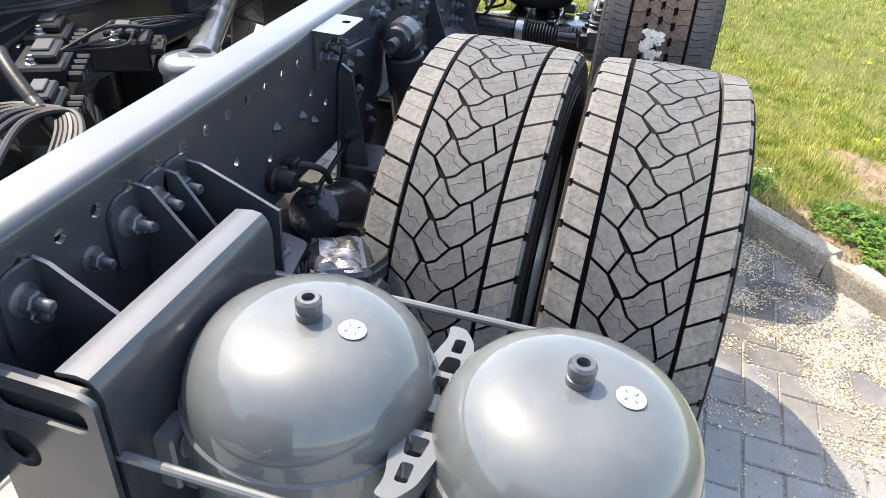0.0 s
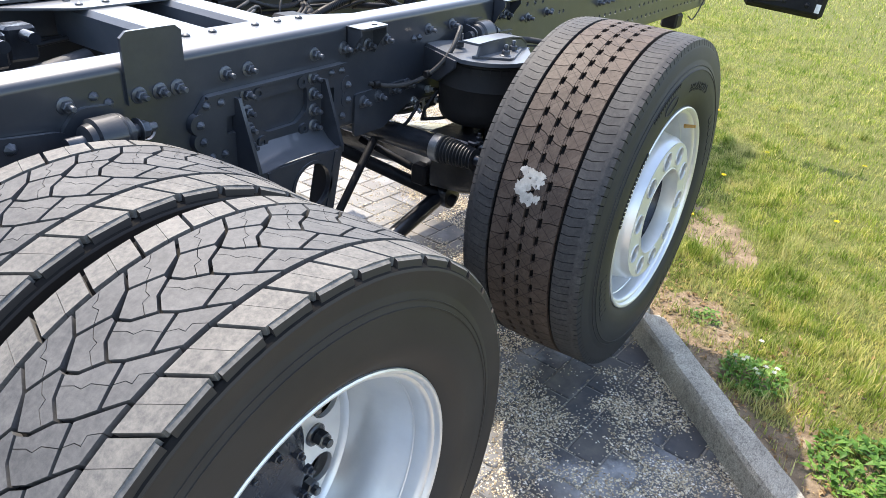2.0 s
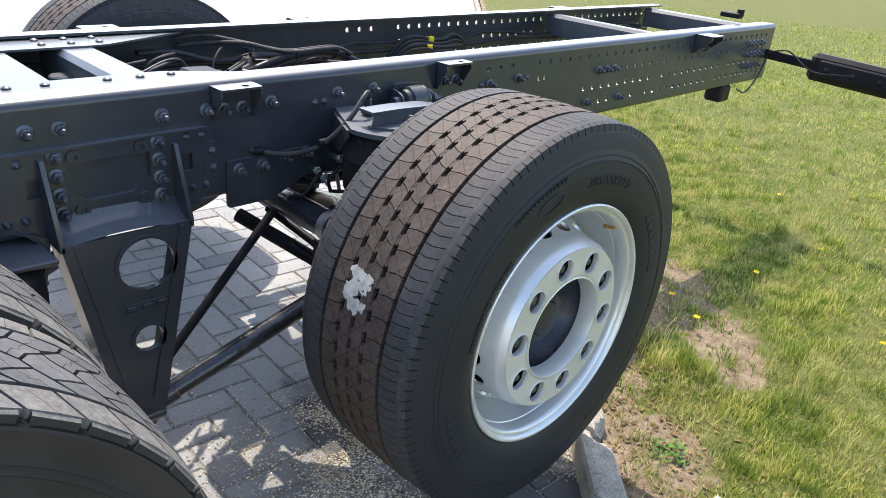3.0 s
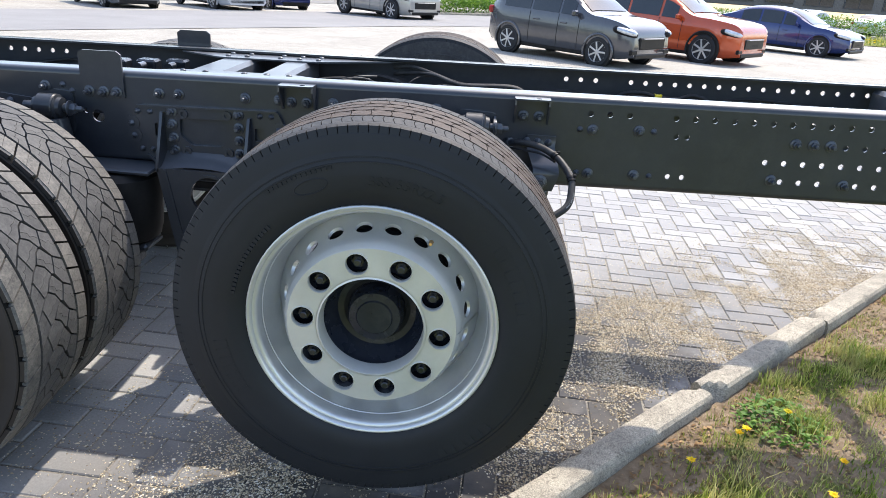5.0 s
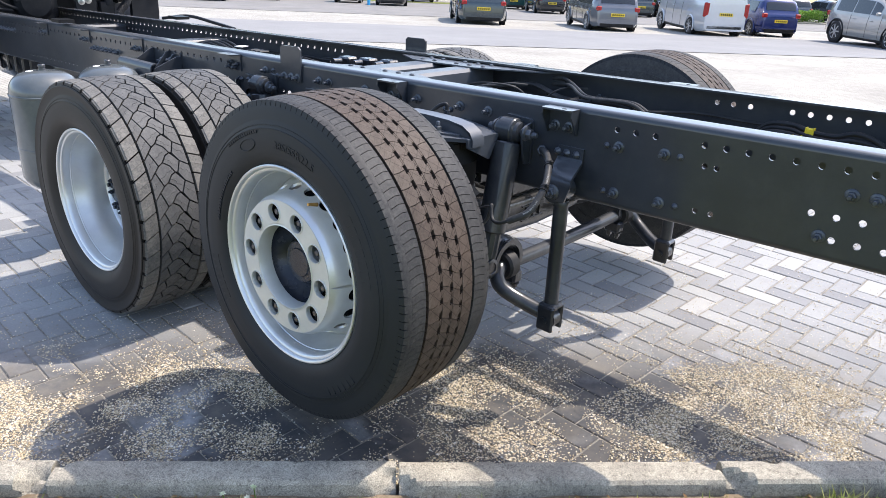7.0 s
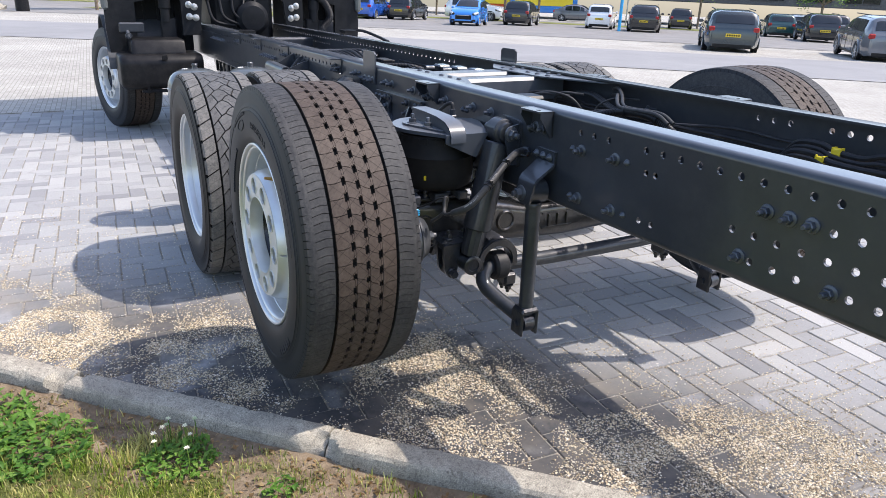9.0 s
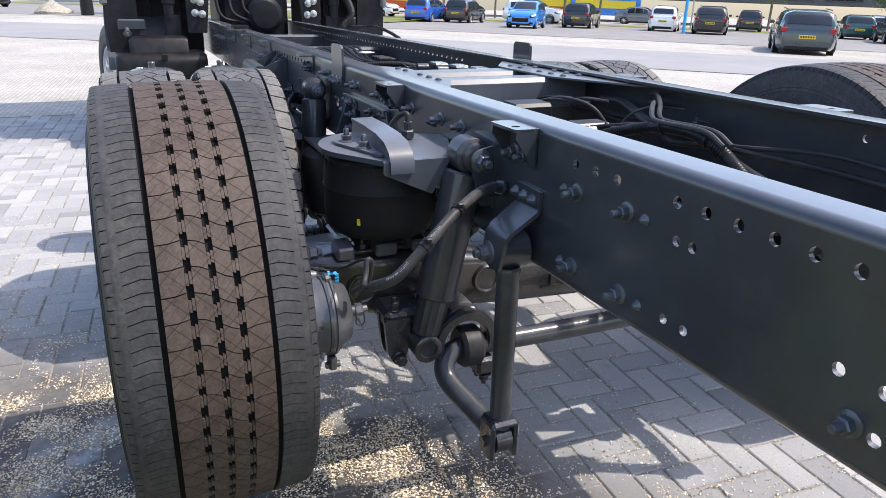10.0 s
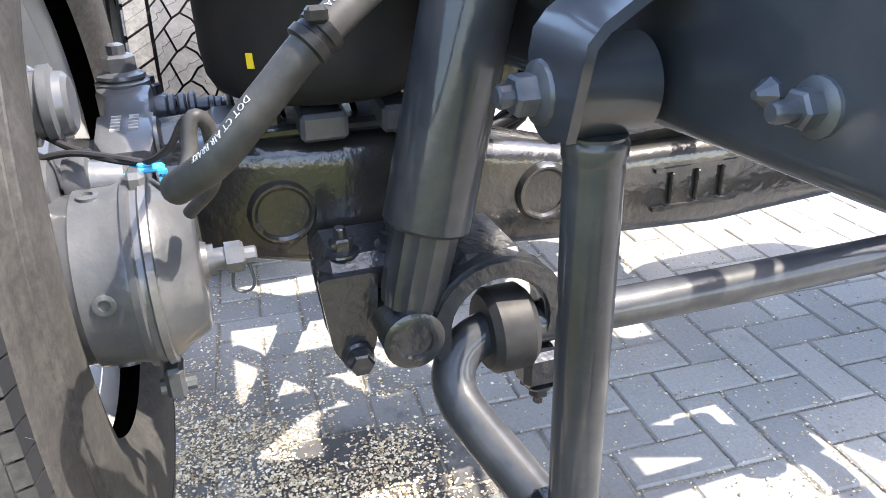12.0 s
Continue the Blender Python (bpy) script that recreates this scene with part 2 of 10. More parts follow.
def paver_mat(t, b):
    v = world_coords(t)
    oi = t.nodes.new("ShaderNodeObjectInfo")
    isl = t.nodes.new("ShaderNodeNewGeometry")
    add = t.nodes.new("ShaderNodeMath")
    add.operation = "ADD"
    t.links.new(oi.outputs["Random"], add.inputs[0])
    t.links.new(isl.outputs["Random Per Island"], add.inputs[1])
    fr = t.nodes.new("ShaderNodeMath")
    fr.operation = "FRACT"
    t.links.new(add.outputs[0], fr.inputs[0])
    base = ramp(t, fr.outputs[0], [(0.0, (0.205, 0.205, 0.21)), (0.12, (0.265, 0.265, 0.265)), (0.6, (0.305, 0.305, 0.30)), (1.0, (0.355, 0.35, 0.34))])
    grain = noise_tex(t, v, 130, 8, 0.75)
    col = mix(t, 0.55, base, ramp(t, grain, [(0.25, (0.35, 0.35, 0.35)), (0.75, (0.75, 0.75, 0.74))]), "OVERLAY")
    blot = noise_tex(t, v, 1.6, 6, 0.65)
    own = t.nodes.new("ShaderNodeMath")
    own.operation = "MULTIPLY_ADD"
    own.inputs[1].default_value = 0.17
    t.links.new(fr.outputs[0], own.inputs[0])
    t.links.new(blot, own.inputs[2])
    wet = ramp(t, own.outputs[0], [(0.43, (0, 0, 0)), (0.49, (0.55, 0.55, 0.55)), (0.57, (0.94, 0.94, 0.94))])
    # damp stretch beside the kerb, its dark colour also deepening the shade under the axles
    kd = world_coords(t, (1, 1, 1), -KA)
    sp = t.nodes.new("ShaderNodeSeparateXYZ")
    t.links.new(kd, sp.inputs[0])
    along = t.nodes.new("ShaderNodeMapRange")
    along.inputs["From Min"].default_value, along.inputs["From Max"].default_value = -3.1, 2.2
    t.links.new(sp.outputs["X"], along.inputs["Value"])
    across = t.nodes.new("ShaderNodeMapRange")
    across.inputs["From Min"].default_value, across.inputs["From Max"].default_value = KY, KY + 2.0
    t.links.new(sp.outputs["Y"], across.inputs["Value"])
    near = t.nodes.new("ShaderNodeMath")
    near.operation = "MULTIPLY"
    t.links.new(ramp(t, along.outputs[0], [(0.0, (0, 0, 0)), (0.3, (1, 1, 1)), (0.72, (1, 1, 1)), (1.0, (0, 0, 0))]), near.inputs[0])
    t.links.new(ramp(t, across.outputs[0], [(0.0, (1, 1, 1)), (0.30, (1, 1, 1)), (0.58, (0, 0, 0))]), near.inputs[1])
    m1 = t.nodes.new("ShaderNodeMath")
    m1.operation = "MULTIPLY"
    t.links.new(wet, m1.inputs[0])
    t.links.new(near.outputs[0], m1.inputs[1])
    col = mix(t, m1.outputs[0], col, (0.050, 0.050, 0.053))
    # ragged wet spills under the lifted wheel, with its shade mixed into the colour
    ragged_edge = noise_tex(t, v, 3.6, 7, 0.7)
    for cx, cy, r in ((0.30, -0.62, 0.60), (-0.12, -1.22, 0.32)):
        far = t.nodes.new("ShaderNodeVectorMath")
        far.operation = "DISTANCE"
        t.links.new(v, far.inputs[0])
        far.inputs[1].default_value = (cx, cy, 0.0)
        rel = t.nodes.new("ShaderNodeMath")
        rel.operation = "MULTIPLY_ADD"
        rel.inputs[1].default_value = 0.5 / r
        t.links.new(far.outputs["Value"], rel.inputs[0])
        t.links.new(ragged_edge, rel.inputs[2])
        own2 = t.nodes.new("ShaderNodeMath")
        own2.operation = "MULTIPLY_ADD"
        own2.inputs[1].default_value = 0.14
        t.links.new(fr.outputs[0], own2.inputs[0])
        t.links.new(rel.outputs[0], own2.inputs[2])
        spill_shade = ramp(t, own2.outputs[0], [(0.84, (0.92, 0.92, 0.92)), (0.98, (0, 0, 0))])
        col = mix(t, spill_shade, col, (0.055, 0.055, 0.057))
    # sandy film in a band beside the kerb
    bd = t.nodes.new("ShaderNodeMapRange")
    bd.inputs["From Min"].default_value, bd.inputs["From Max"].default_value = KY, KY + 1.1
    t.links.new(sp.outputs["Y"], bd.inputs["Value"])
    bw = ramp(t, bd.outputs[0], [(0.0, (0.25, 0.25, 0.25)), (0.4, (1, 1, 1)), (0.6, (0.8, 0.8, 0.8)), (1.0, (0, 0, 0))])
    sn = noise_tex(t, v, 3.1, 8, 0.7)
    sf = mix(t, 1.0, bw, ramp(t, sn, [(0.44, (0, 0, 0)), (0.68, (0.4, 0.4, 0.4))]), "MULTIPLY")
    col = mix(t, sf, col, (0.36, 0.30, 0.215))
    spots = noise_tex(t, v, 9, 8, 0.7)
    col = mix(t, ramp(t, spots, [(0.56, (0, 0, 0)), (0.74, (0.38, 0.38, 0.38))]), col, (0.15, 0.14, 0.125))
    t.links.new(col, b.inputs["Base Color"])
    b.inputs["Roughness"].default_value = 0.85
    bump(t, b, grain, 0.35, 0.002)


KA = radians(44.6)
KY = -0.446 * math.sin(KA) - 1.125 * math.cos(KA)
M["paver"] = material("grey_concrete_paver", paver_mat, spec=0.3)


def concrete(c1, c2, dark, speck=0.5):
    def build(t, b):
        v = world_coords(t)
        n = noise_tex(t, v, 5, 8, 0.7)
        f = noise_tex(t, v, 90, 8, 0.75)
        h = noise_tex(t, v, 320, 3, 0.6)
        col = ramp(t, n, [(0.36, c1), (0.62, c2)])
        col = mix(t, speck, col, ramp(t, h, [(0.35, (0.25, 0.25, 0.25)), (0.65, (0.75, 0.75, 0.75))]), "OVERLAY")
        s = ramp(t, f, [(0.34, (0.9, 0.9, 0.9)), (0.48, (0, 0, 0))])
        col = mix(t, s, col, dark)
        t.links.new(col, b.inputs["Base Color"])
        b.inputs["Roughness"].default_value = 0.9
        bump(t, b, f, 0.5, 0.004)
    return build


M["kerb"] = material("kerb_concrete", concrete((0.235, 0.213, 0.175), (0.415, 0.378, 0.305), (0.10, 0.088, 0.070), 0.9), spec=0.3)
M["joint"] = material("joint_sand", concrete((0.19, 0.175, 0.15), (0.32, 0.293, 0.248), (0.085, 0.078, 0.068)), spec=0.2)
M["soil"] = material("dry_soil", concrete((0.15, 0.108, 0.070), (0.29, 0.225, 0.16), (0.08, 0.072, 0.048)), spec=0.15)


def lawn(t, b):
    v = world_coords(t)
    n = noise_tex(t, v, 0.9, 6, 0.65)
    f = noise_tex(t, v, 60, 8, 0.8)
    col = ramp(t, f, [(0.25, (0.06, 0.078, 0.022)), (0.5, (0.155, 0.175, 0.048)), (0.8, (0.31, 0.30, 0.12))])
    bare = ramp(t, n, [(0.56, (0, 0, 0)), (0.72, (0.75, 0.75, 0.75))])
    col = mix(t, bare, col, (0.33, 0.27, 0.16))
    t.links.new(col, b.inputs["Base Color"])
    b.inputs["Roughness"].default_value = 0.9
    bump(t, b, f, 0.8, 0.02)


def verge_mat(t, b):
    """Lawn, giving way to bare soil where the mesh's soil attribute says so."""
    v = world_coords(t)
    f = noise_tex(t, v, 60, 8, 0.8)
    g = noise_tex(t, v, 14, 8, 0.75)
    k = noise_tex(t, v, 5, 6, 0.7)
    green = ramp(t, f, [(0.25, (0.035, 0.045, 0.012)), (0.5, (0.105, 0.118, 0.033)), (0.8, (0.27, 0.245, 0.105))])
    earth = ramp(t, g, [(0.25, (0.085, 0.060, 0.040)), (0.5, (0.225, 0.168, 0.112)), (0.75, (0.38, 0.305, 0.215))])
    at = t.nodes.new("ShaderNodeAttribute")
    at.attribute_name = "soil"
    m1 = mix(t, 0.40, at.outputs["Color"], ramp(t, k, [(0.3, (0, 0, 0)), (0.7, (1, 1, 1))]))
    m2 = mix(t, 0.14, m1, f)
    fac = ramp(t, m2, [(0.44, (0, 0, 0)), (0.56, (1, 1, 1))])
    t.links.new(mix(t, fac, green, earth), b.inputs["Base Color"])
    b.inputs["Roughness"].default_value = 0.92
    bump(t, b, g, 0.9, 0.02)


M["verge"] = material("patchy_verge", verge_mat, spec=0.12)
M["lawn"] = material("lawn", lawn, spec=0.15)


def leafy(c1, c2, c3, dry=0.0):
    def build(t, b):
        isl = t.nodes.new("ShaderNodeNewGeometry")
        v = world_coords(t)
        n = noise_tex(t, v, 1.3, 5, 0.6)
        col = ramp(t, isl.outputs["Random Per Island"], [(0.0, c1), (0.6, c2), (1.0, c3)])
        tone = ramp(t, n, [(0.3, (0.75, 0.8, 0.7)), (0.7, (1.25, 1.15, 1.0))])
        col = mix(t, 1.0, col, tone, "MULTIPLY")
        clump = ramp(t, noise_tex(t, v, 9, 4, 0.6), [(0.38, (0.55, 0.68, 0.5)), (0.5, (1, 1, 1)), (0.62, (1.3, 1.2, 1.15))])
        col = mix(t, 1.0, col, clump, "MULTIPLY")
        if dry:
            withered = ramp(t, noise_tex(t, v, 4.5, 7, 0.72), [(0.46, (0, 0, 0)), (0.62, (dry, dry, dry))])
            col = mix(t, withered, col, (0.58, 0.50, 0.25))
        t.links.new(col, b.inputs["Base Color"])
        b.inputs["Roughness"].default_value = 0.55
        b.inputs["Subsurface Weight"].default_value = 0.0
        tr = t.nodes.new("ShaderNodeBsdfTranslucent")
        t.links.new(col, tr.inputs["Color"])
        ms = t.nodes.new("ShaderNodeMixShader")
        ms.inputs[0].default_value = 0.35
        out = t.nodes["Material Output"]
        t.links.new(b.outputs[0], ms.inputs[1])
        t.links.new(tr.outputs[0], ms.inputs[2])
        t.links.new(ms.outputs[0], out.inputs["Surface"])
    return build


M["grass"] = material("grass_blades", leafy((0.13, 0.20, 0.030), (0.35, 0.43, 0.085), (0.72, 0.66, 0.32), 0.6), spec=0.2)
M["weed"] = material("weed_leaves", leafy((0.06, 0.15, 0.02), (0.12, 0.26, 0.04), (0.22, 0.34, 0.08)), spec=0.3)
M["petal"] = material("dandelion_petals", leafy((0.75, 0.52, 0.01), (0.85, 0.62, 0.02), (0.9, 0.72, 0.05)), spec=0.2)
M["daisy"] = material("white_petals", leafy((0.7, 0.7, 0.62), (0.8, 0.8, 0.74), (0.85, 0.85, 0.8)), spec=0.2)
M["litter"] = material("dry_leaf_litter", leafy((0.16, 0.10, 0.055), (0.27, 0.18, 0.10), (0.42, 0.32, 0.2)), spec=0.15)


def stones(t, b):
    isl = t.nodes.new("ShaderNodeNewGeometry")
    col = ramp(t, isl.outputs["Random Per Island"], [(0.0, (0.16, 0.125, 0.09)), (0.25, (0.42, 0.33, 0.21)), (0.6, (0.64, 0.54, 0.375)), (0.88, (0.74, 0.66, 0.50)), (1.0, (0.84, 0.80, 0.72))])
    t.links.new(col, b.inputs["Base Color"])
    b.inputs["Roughness"].default_value = 0.8


M["gravel"] = material("beige_grit", stones, spec=0.3)


def plaza(t, b):
    v = world_coords(t, (1, 1, 1), radians(3))
    br = t.nodes.new("ShaderNodeTexBrick")
    br.inputs["Scale"].default_value = 4.6
    br.inputs["Mortar Size"].default_value = 0.018
    br.inputs["Color1"].default_value = (0.34, 0.328, 0.300, 1)
    br.inputs["Color2"].default_value = (0.425, 0.408, 0.372, 1)
    br.inputs["Mortar"].default_value = (0.235, 0.222, 0.195, 1)
    t.links.new(v, br.inputs["Vector"])
    n = noise_tex(t, world_coords(t), 0.5, 8, 0.65)
    col = mix(t, 1.0, br.outputs["Color"], ramp(t, n, [(0.3, (0.78, 0.77, 0.75)), (0.7, (1.1, 1.1, 1.08))]), "MULTIPLY")
    t.links.new(col, b.inputs["Base Color"])
    b.inputs["Roughness"].default_value = 0.9


M["plaza"] = material("light_plaza_paving", plaza, spec=0.25)


def asphalt(c1, c2):
    def build(t, b):
        v = world_coords(t)
        n = noise_tex(t, v, 0.6, 7, 0.65)
        f = noise_tex(t, v, 70, 5, 0.7)
        col = mix(t, 0.35, ramp(t, n, [(0.3, c1), (0.7, c2)]), ramp(t, f, [(0.3, (0.3, 0.3, 0.3)), (0.7, (0.7, 0.7, 0.7))]), "OVERLAY")
        t.links.new(col, b.inputs["Base Color"])
        b.inputs["Roughness"].default_value = 0.85
        bump(t, b, f, 0.3, 0.003)
    return build


M["road"] = material("pale_asphalt", asphalt((0.215, 0.213, 0.213), (0.265, 0.262, 0.26)), spec=0.25)
M["parking"] = material("parking_asphalt", asphalt((0.18, 0.174, 0.165), (0.24, 0.23, 0.218)), spec=0.25)
M["plate"] = material("yellow_plate", painted((0.72, 0.50, 0.03), (0.8, 0.56, 0.04), 10, 0.35, 0.5, 0.02))
M["glass"] = material("dark_car_glass", painted((0.012, 0.014, 0.016), (0.02, 0.022, 0.025), 2, 0.03, 0.06, 0.0), coat=0.6)
M["alloy"] = material("alloy_wheel", painted((0.45, 0.45, 0.46), (0.6, 0.6, 0.6), 8, 0.25, 0.4, 0.05), metal=0.7)
M["headlight"] = material("clear_headlamp", painted((0.42, 0.44, 0.46), (0.80, 0.82, 0.83), 20, 0.05, 0.12, 0.05), metal=0.5)


def body_paint(name, c):
    k = tuple(min(1, x * 1.15 + 0.004) for x in c)
    return material(name, painted(c, k, 1.2, 0.16, 0.24, 0.0, 0.05), coat=1.0, coat_rough=0.03, metal=0.25)


# ---------------------------------------------------------------- geometry
def add_faces(bm, pts, faces, mi=0, smooth=False):
    vs = [bm.verts.new(p) for p in pts]
    for f in faces:
        try:
            fc = bm.faces.new([vs[i] for i in f])
        except ValueError:
            continue
        fc.material_index = mi
        fc.smooth = smooth
    return vs


def box(bm, c, s, m=None, bev=0.0, mi=0):
    """A box of centre c and size s, with chamfered edges."""
    x, y, z = (v / 2 for v in s)
    if bev <= 0:
        pts = [(a * x, b * y, d * z) for a in (-1, 1) for b in (-1, 1) for d in (-1, 1)]
        faces = [(0, 1, 3, 2), (4, 6, 7, 5), (0, 4, 5, 1), (2, 3, 7, 6), (0, 2, 6, 4), (1, 5, 7, 3)]
    else:
        e = min(bev, x * 0.9, y * 0.9, z * 0.9)
        pts, idx, faces = [], {}, []
        for a in (-1, 1):
            for b in (-1, 1):
                for d in (-1, 1):
                    for ax in range(3):
                        idx[(a, b, d, ax)] = len(pts)
                        pts.append((a * (x - e * (ax != 0)), b * (y - e * (ax != 1)), d * (z - e * (ax != 2))))
        for a in (-1, 1):
            q = [(a, -1, -1), (a, 1, -1), (a, 1, 1), (a, -1, 1)]
            faces.append([idx[(*k, 0)] for k in (q if a > 0 else q[::-1])])
            q = [(-1, a, -1), (1, a, -1), (1, a, 1), (-1, a, 1)]
            faces.append([idx[(*k, 1)] for k in (q[::-1] if a > 0 else q)])
            q = [(-1, -1, a), (1, -1, a), (1, 1, a), (-1, 1, a)]
            faces.append([idx[(*k, 2)] for k in (q if a > 0 else q[::-1])])
        for a in (-1, 1):
            for b in (-1, 1):
                faces.append([idx[(a, b, -1, 0)], idx[(a, b, -1, 1)], idx[(a, b, 1, 1)], idx[(a, b, 1, 0)]])
                faces.append([idx[(a, -1, b, 0)], idx[(a, -1, b, 2)], idx[(a, 1, b, 2)], idx[(a, 1, b, 0)]])
                faces.append([idx[(-1, a, b, 1)], idx[(-1, a, b, 2)], idx[(1, a, b, 2)], idx[(1, a, b, 1)]])
                for d in (-1, 1):
                    faces.append([idx[(a, b, d, 0)], idx[(a, b, d, 1)], idx[(a, b, d, 2)]])
    m = Matrix.Translation(c) @ (m or Matrix())
    add_faces(bm, [m @ Vector(p) for p in pts], faces, mi)


def frame_of(d, hint=None):
    d = Vector(d).normalized()
    h = Vector(hint) if hint else (Vector((0, 0, 1)) if abs(d.z) < 0.9 else Vector((1, 0, 0)))
    u = h.cross(d).normalized()
    return u, d.cross(u).normalized(), d


def lathe(bm, prof, p0, axis, seg=32, mi=0, smooth=True, caps=True, arc=None):
    """prof: (along, radius) rows about the axis from p0."""
    u, v, d = frame_of(axis)
    p0 = Vector(p0)
    rows = []
    n = seg
    for a, r in prof:
        if r < 1e-6:
            rows.append([bm.verts.new(p0 + d * a)])
        else:
            rows.append([bm.verts.new(p0 + d * a + (u * math.cos(k * 2 * math.pi / n) + v * math.sin(k * 2 * math.pi / n)) * r) for k in range(n)])
    for A, B in zip(rows, rows[1:]):
        for k in range(n):
            j = (k + 1) % n
            q = [A[k % len(A)], A[j % len(A)], B[j % len(B)], B[k % len(B)]]
            q = [w for i, w in enumerate(q) if w not in q[:i]]
            if len(q) > 2:
                f = bm.faces.new(q)
                f.material_index, f.smooth = mi, smooth
    if caps:
        for R, rev in ((rows[0], True), (rows[-1], False)):
            if len(R) > 2:
                f = bm.faces.new(R[::-1] if rev else R)
                f.material_index = mi


def cyl(bm, p0, p1, r, r1=None, seg=20, bev=0.0, mi=0):
    p0, p1 = Vector(p0), Vector(p1)
    L = (p1 - p0).length
    r1 = r if r1 is None else r1
    prof = [(0, r), (L, r1)] if not bev else [(0, r - bev), (bev, r), (L - bev, r1), (L, r1 - bev)]
    lathe(bm, prof, p0, p1 - p0, seg, mi)


def spline(pts, n=8):
    """Catmull-Rom through the points."""
    P = [Vector(p) for p in pts]
    P = [P[0] * 2 - P[1]] + P + [P[-1] * 2 - P[-2]]
    out = []
    for a, b, c, d in zip(P, P[1:], P[2:], P[3:]):
        for k in range(n):
            t = k / n
            out.append(0.5 * (2 * b + (c - a) * t + (2 * a - 5 * b + 4 * c - d) * t * t + (3 * b - a - 3 * c + d) * t ** 3))
    return out + [P[-2]]


def tube(bm, pts, r, seg=10, n=8, ribs=0.0, mi=0, smooth_path=True):
    path = spline(pts, n) if smooth_path else [Vector(p) for p in pts]
    if ribs:
        fine = []
        for a, b in zip(path, path[1:]):
            k = max(1, int((b - a).length / 0.004))
            fine += [a.lerp(b, i / k) for i in range(k)]
        path = fine + [path[-1]]
    rows, u = [], None
    for i, p in enumerate(path):
        d = (path[min(i + 1, len(path) - 1)] - path[max(i - 1, 0)]).normalized()
        if u is None:
            u, v, _ = frame_of(d)
        else:
            u = (u - d * u.dot(d)).normalized()
            v = d.cross(u)
        rr = r * (1 + (ribs if ribs and i % 2 else 0))
        rows.append([bm.verts.new(p + (u * math.cos(k * 2 * math.pi / seg) + v * math.sin(k * 2 * math.pi / seg)) * rr) for k in range(seg)])
    for A, B in zip(rows, rows[1:]):
        for k in range(seg):
            f = bm.faces.new((A[k], A[(k + 1) % seg], B[(k + 1) % seg], B[k]))
            f.smooth, f.material_index = True, mi
    bm.faces.new(rows[0][::-1])
    bm.faces.new(rows[-1])


def circle(cx, cy, r, n=14, sx=1.0, sy=1.0):
    return [(cx + r * sx * math.cos(2 * math.pi * k / n), cy + r * sy * math.sin(2 * math.pi * k / n)) for k in range(n)]


def rounded(poly, r, n=3):
    """Polygon with its corners rounded by r."""
    out, L = [], len(poly)
    for i in range(L):
        p, a, b = Vector(poly[i]), Vector(poly[i - 1]), Vector(poly[(i + 1) % L])
        da, db = (a - p), (b - p)
        k = min(r, da.length * 0.45, db.length * 0.45)
        s, e = p + da.normalized() * k, p + db.normalized() * k
        for j in range(n + 1):
            t = j / n
            q = s * (1 - t) ** 2 + p * 2 * t * (1 - t) + e * t * t
            out.append((q.x, q.y))
    return out


def inside(poly, x, y):
    c = False
    for (x0, y0), (x1, y1) in zip(poly, poly[1:] + poly[:1]):
        if (y0 > y) != (y1 > y) and x < (x1 - x0) * (y - y0) / (y1 - y0) + x0:
            c = not c
    return c


def plate(bm, outer, holes, t, fn, extra=(), mi=0, smooth=False):
    """A sheet of thickness t with holes: outline and holes in the plane, fn(a, b, c) gives the place."""
    from mathutils.geometry import delaunay_2d_cdt
    vs, es = [], []
    for loop in (outer, *holes):
        k = len(vs)
        vs += [Vector(p) for p in loop]
        es += [(k + i, k + (i + 1) % len(loop)) for i in range(len(loop))]
    vs += [Vector(p) for p in extra]
    ov, oe, of, *_ = delaunay_2d_cdt(vs, es, [], 1, 1e-6)
    boxes = [(min(p[0] for p in h), max(p[0] for p in h), min(p[1] for p in h), max(p[1] for p in h), h) for h in holes]
    keep = []
    for f in of:
        cx = sum(ov[i][0] for i in f) / len(f)
        cy = sum(ov[i][1] for i in f) / len(f)
        if not inside(outer, cx, cy):
            continue
        if any(x0 < cx < x1 and y0 < cy < y1 and inside(h, cx, cy) for x0, x1, y0, y1, h in boxes):
            continue
        keep.append(f)
    A = [bm.verts.new(fn(p[0], p[1], 0)) for p in ov]
    B = [bm.verts.new(fn(p[0], p[1], t)) for p in ov]
    edges = {}
    for f in keep:
        g = bm.faces.new([A[i] for i in f][::-1])
        g.material_index, g.smooth = mi, smooth
        g = bm.faces.new([B[i] for i in f])
        g.material_index, g.smooth = mi, smooth
        for i, j in zip(f, f[1:] + f[:1]):
            edges[(i, j)] = True
    for i, j in edges:
        if (j, i) not in edges:
            g = bm.faces.new((A[i], A[j], B[j], B[i]))
            g.material_index, g.smooth = mi, smooth
    for v in A + B:
        if not v.link_faces:
            bm.verts.remove(v)


def prism(bm, poly, t, fn, mi=0):
    """A closed outline of thickness t."""
    A = [bm.verts.new(fn(p[0], p[1], 0)) for p in poly]
    B = [bm.verts.new(fn(p[0], p[1], t)) for p in poly]
    n = len(poly)
    for q in [A[::-1], B] + [[A[i], A[(i + 1) % n], B[(i + 1) % n], B[i]] for i in range(n)]:
        f = bm.faces.new(q)
        f.material_index = mi


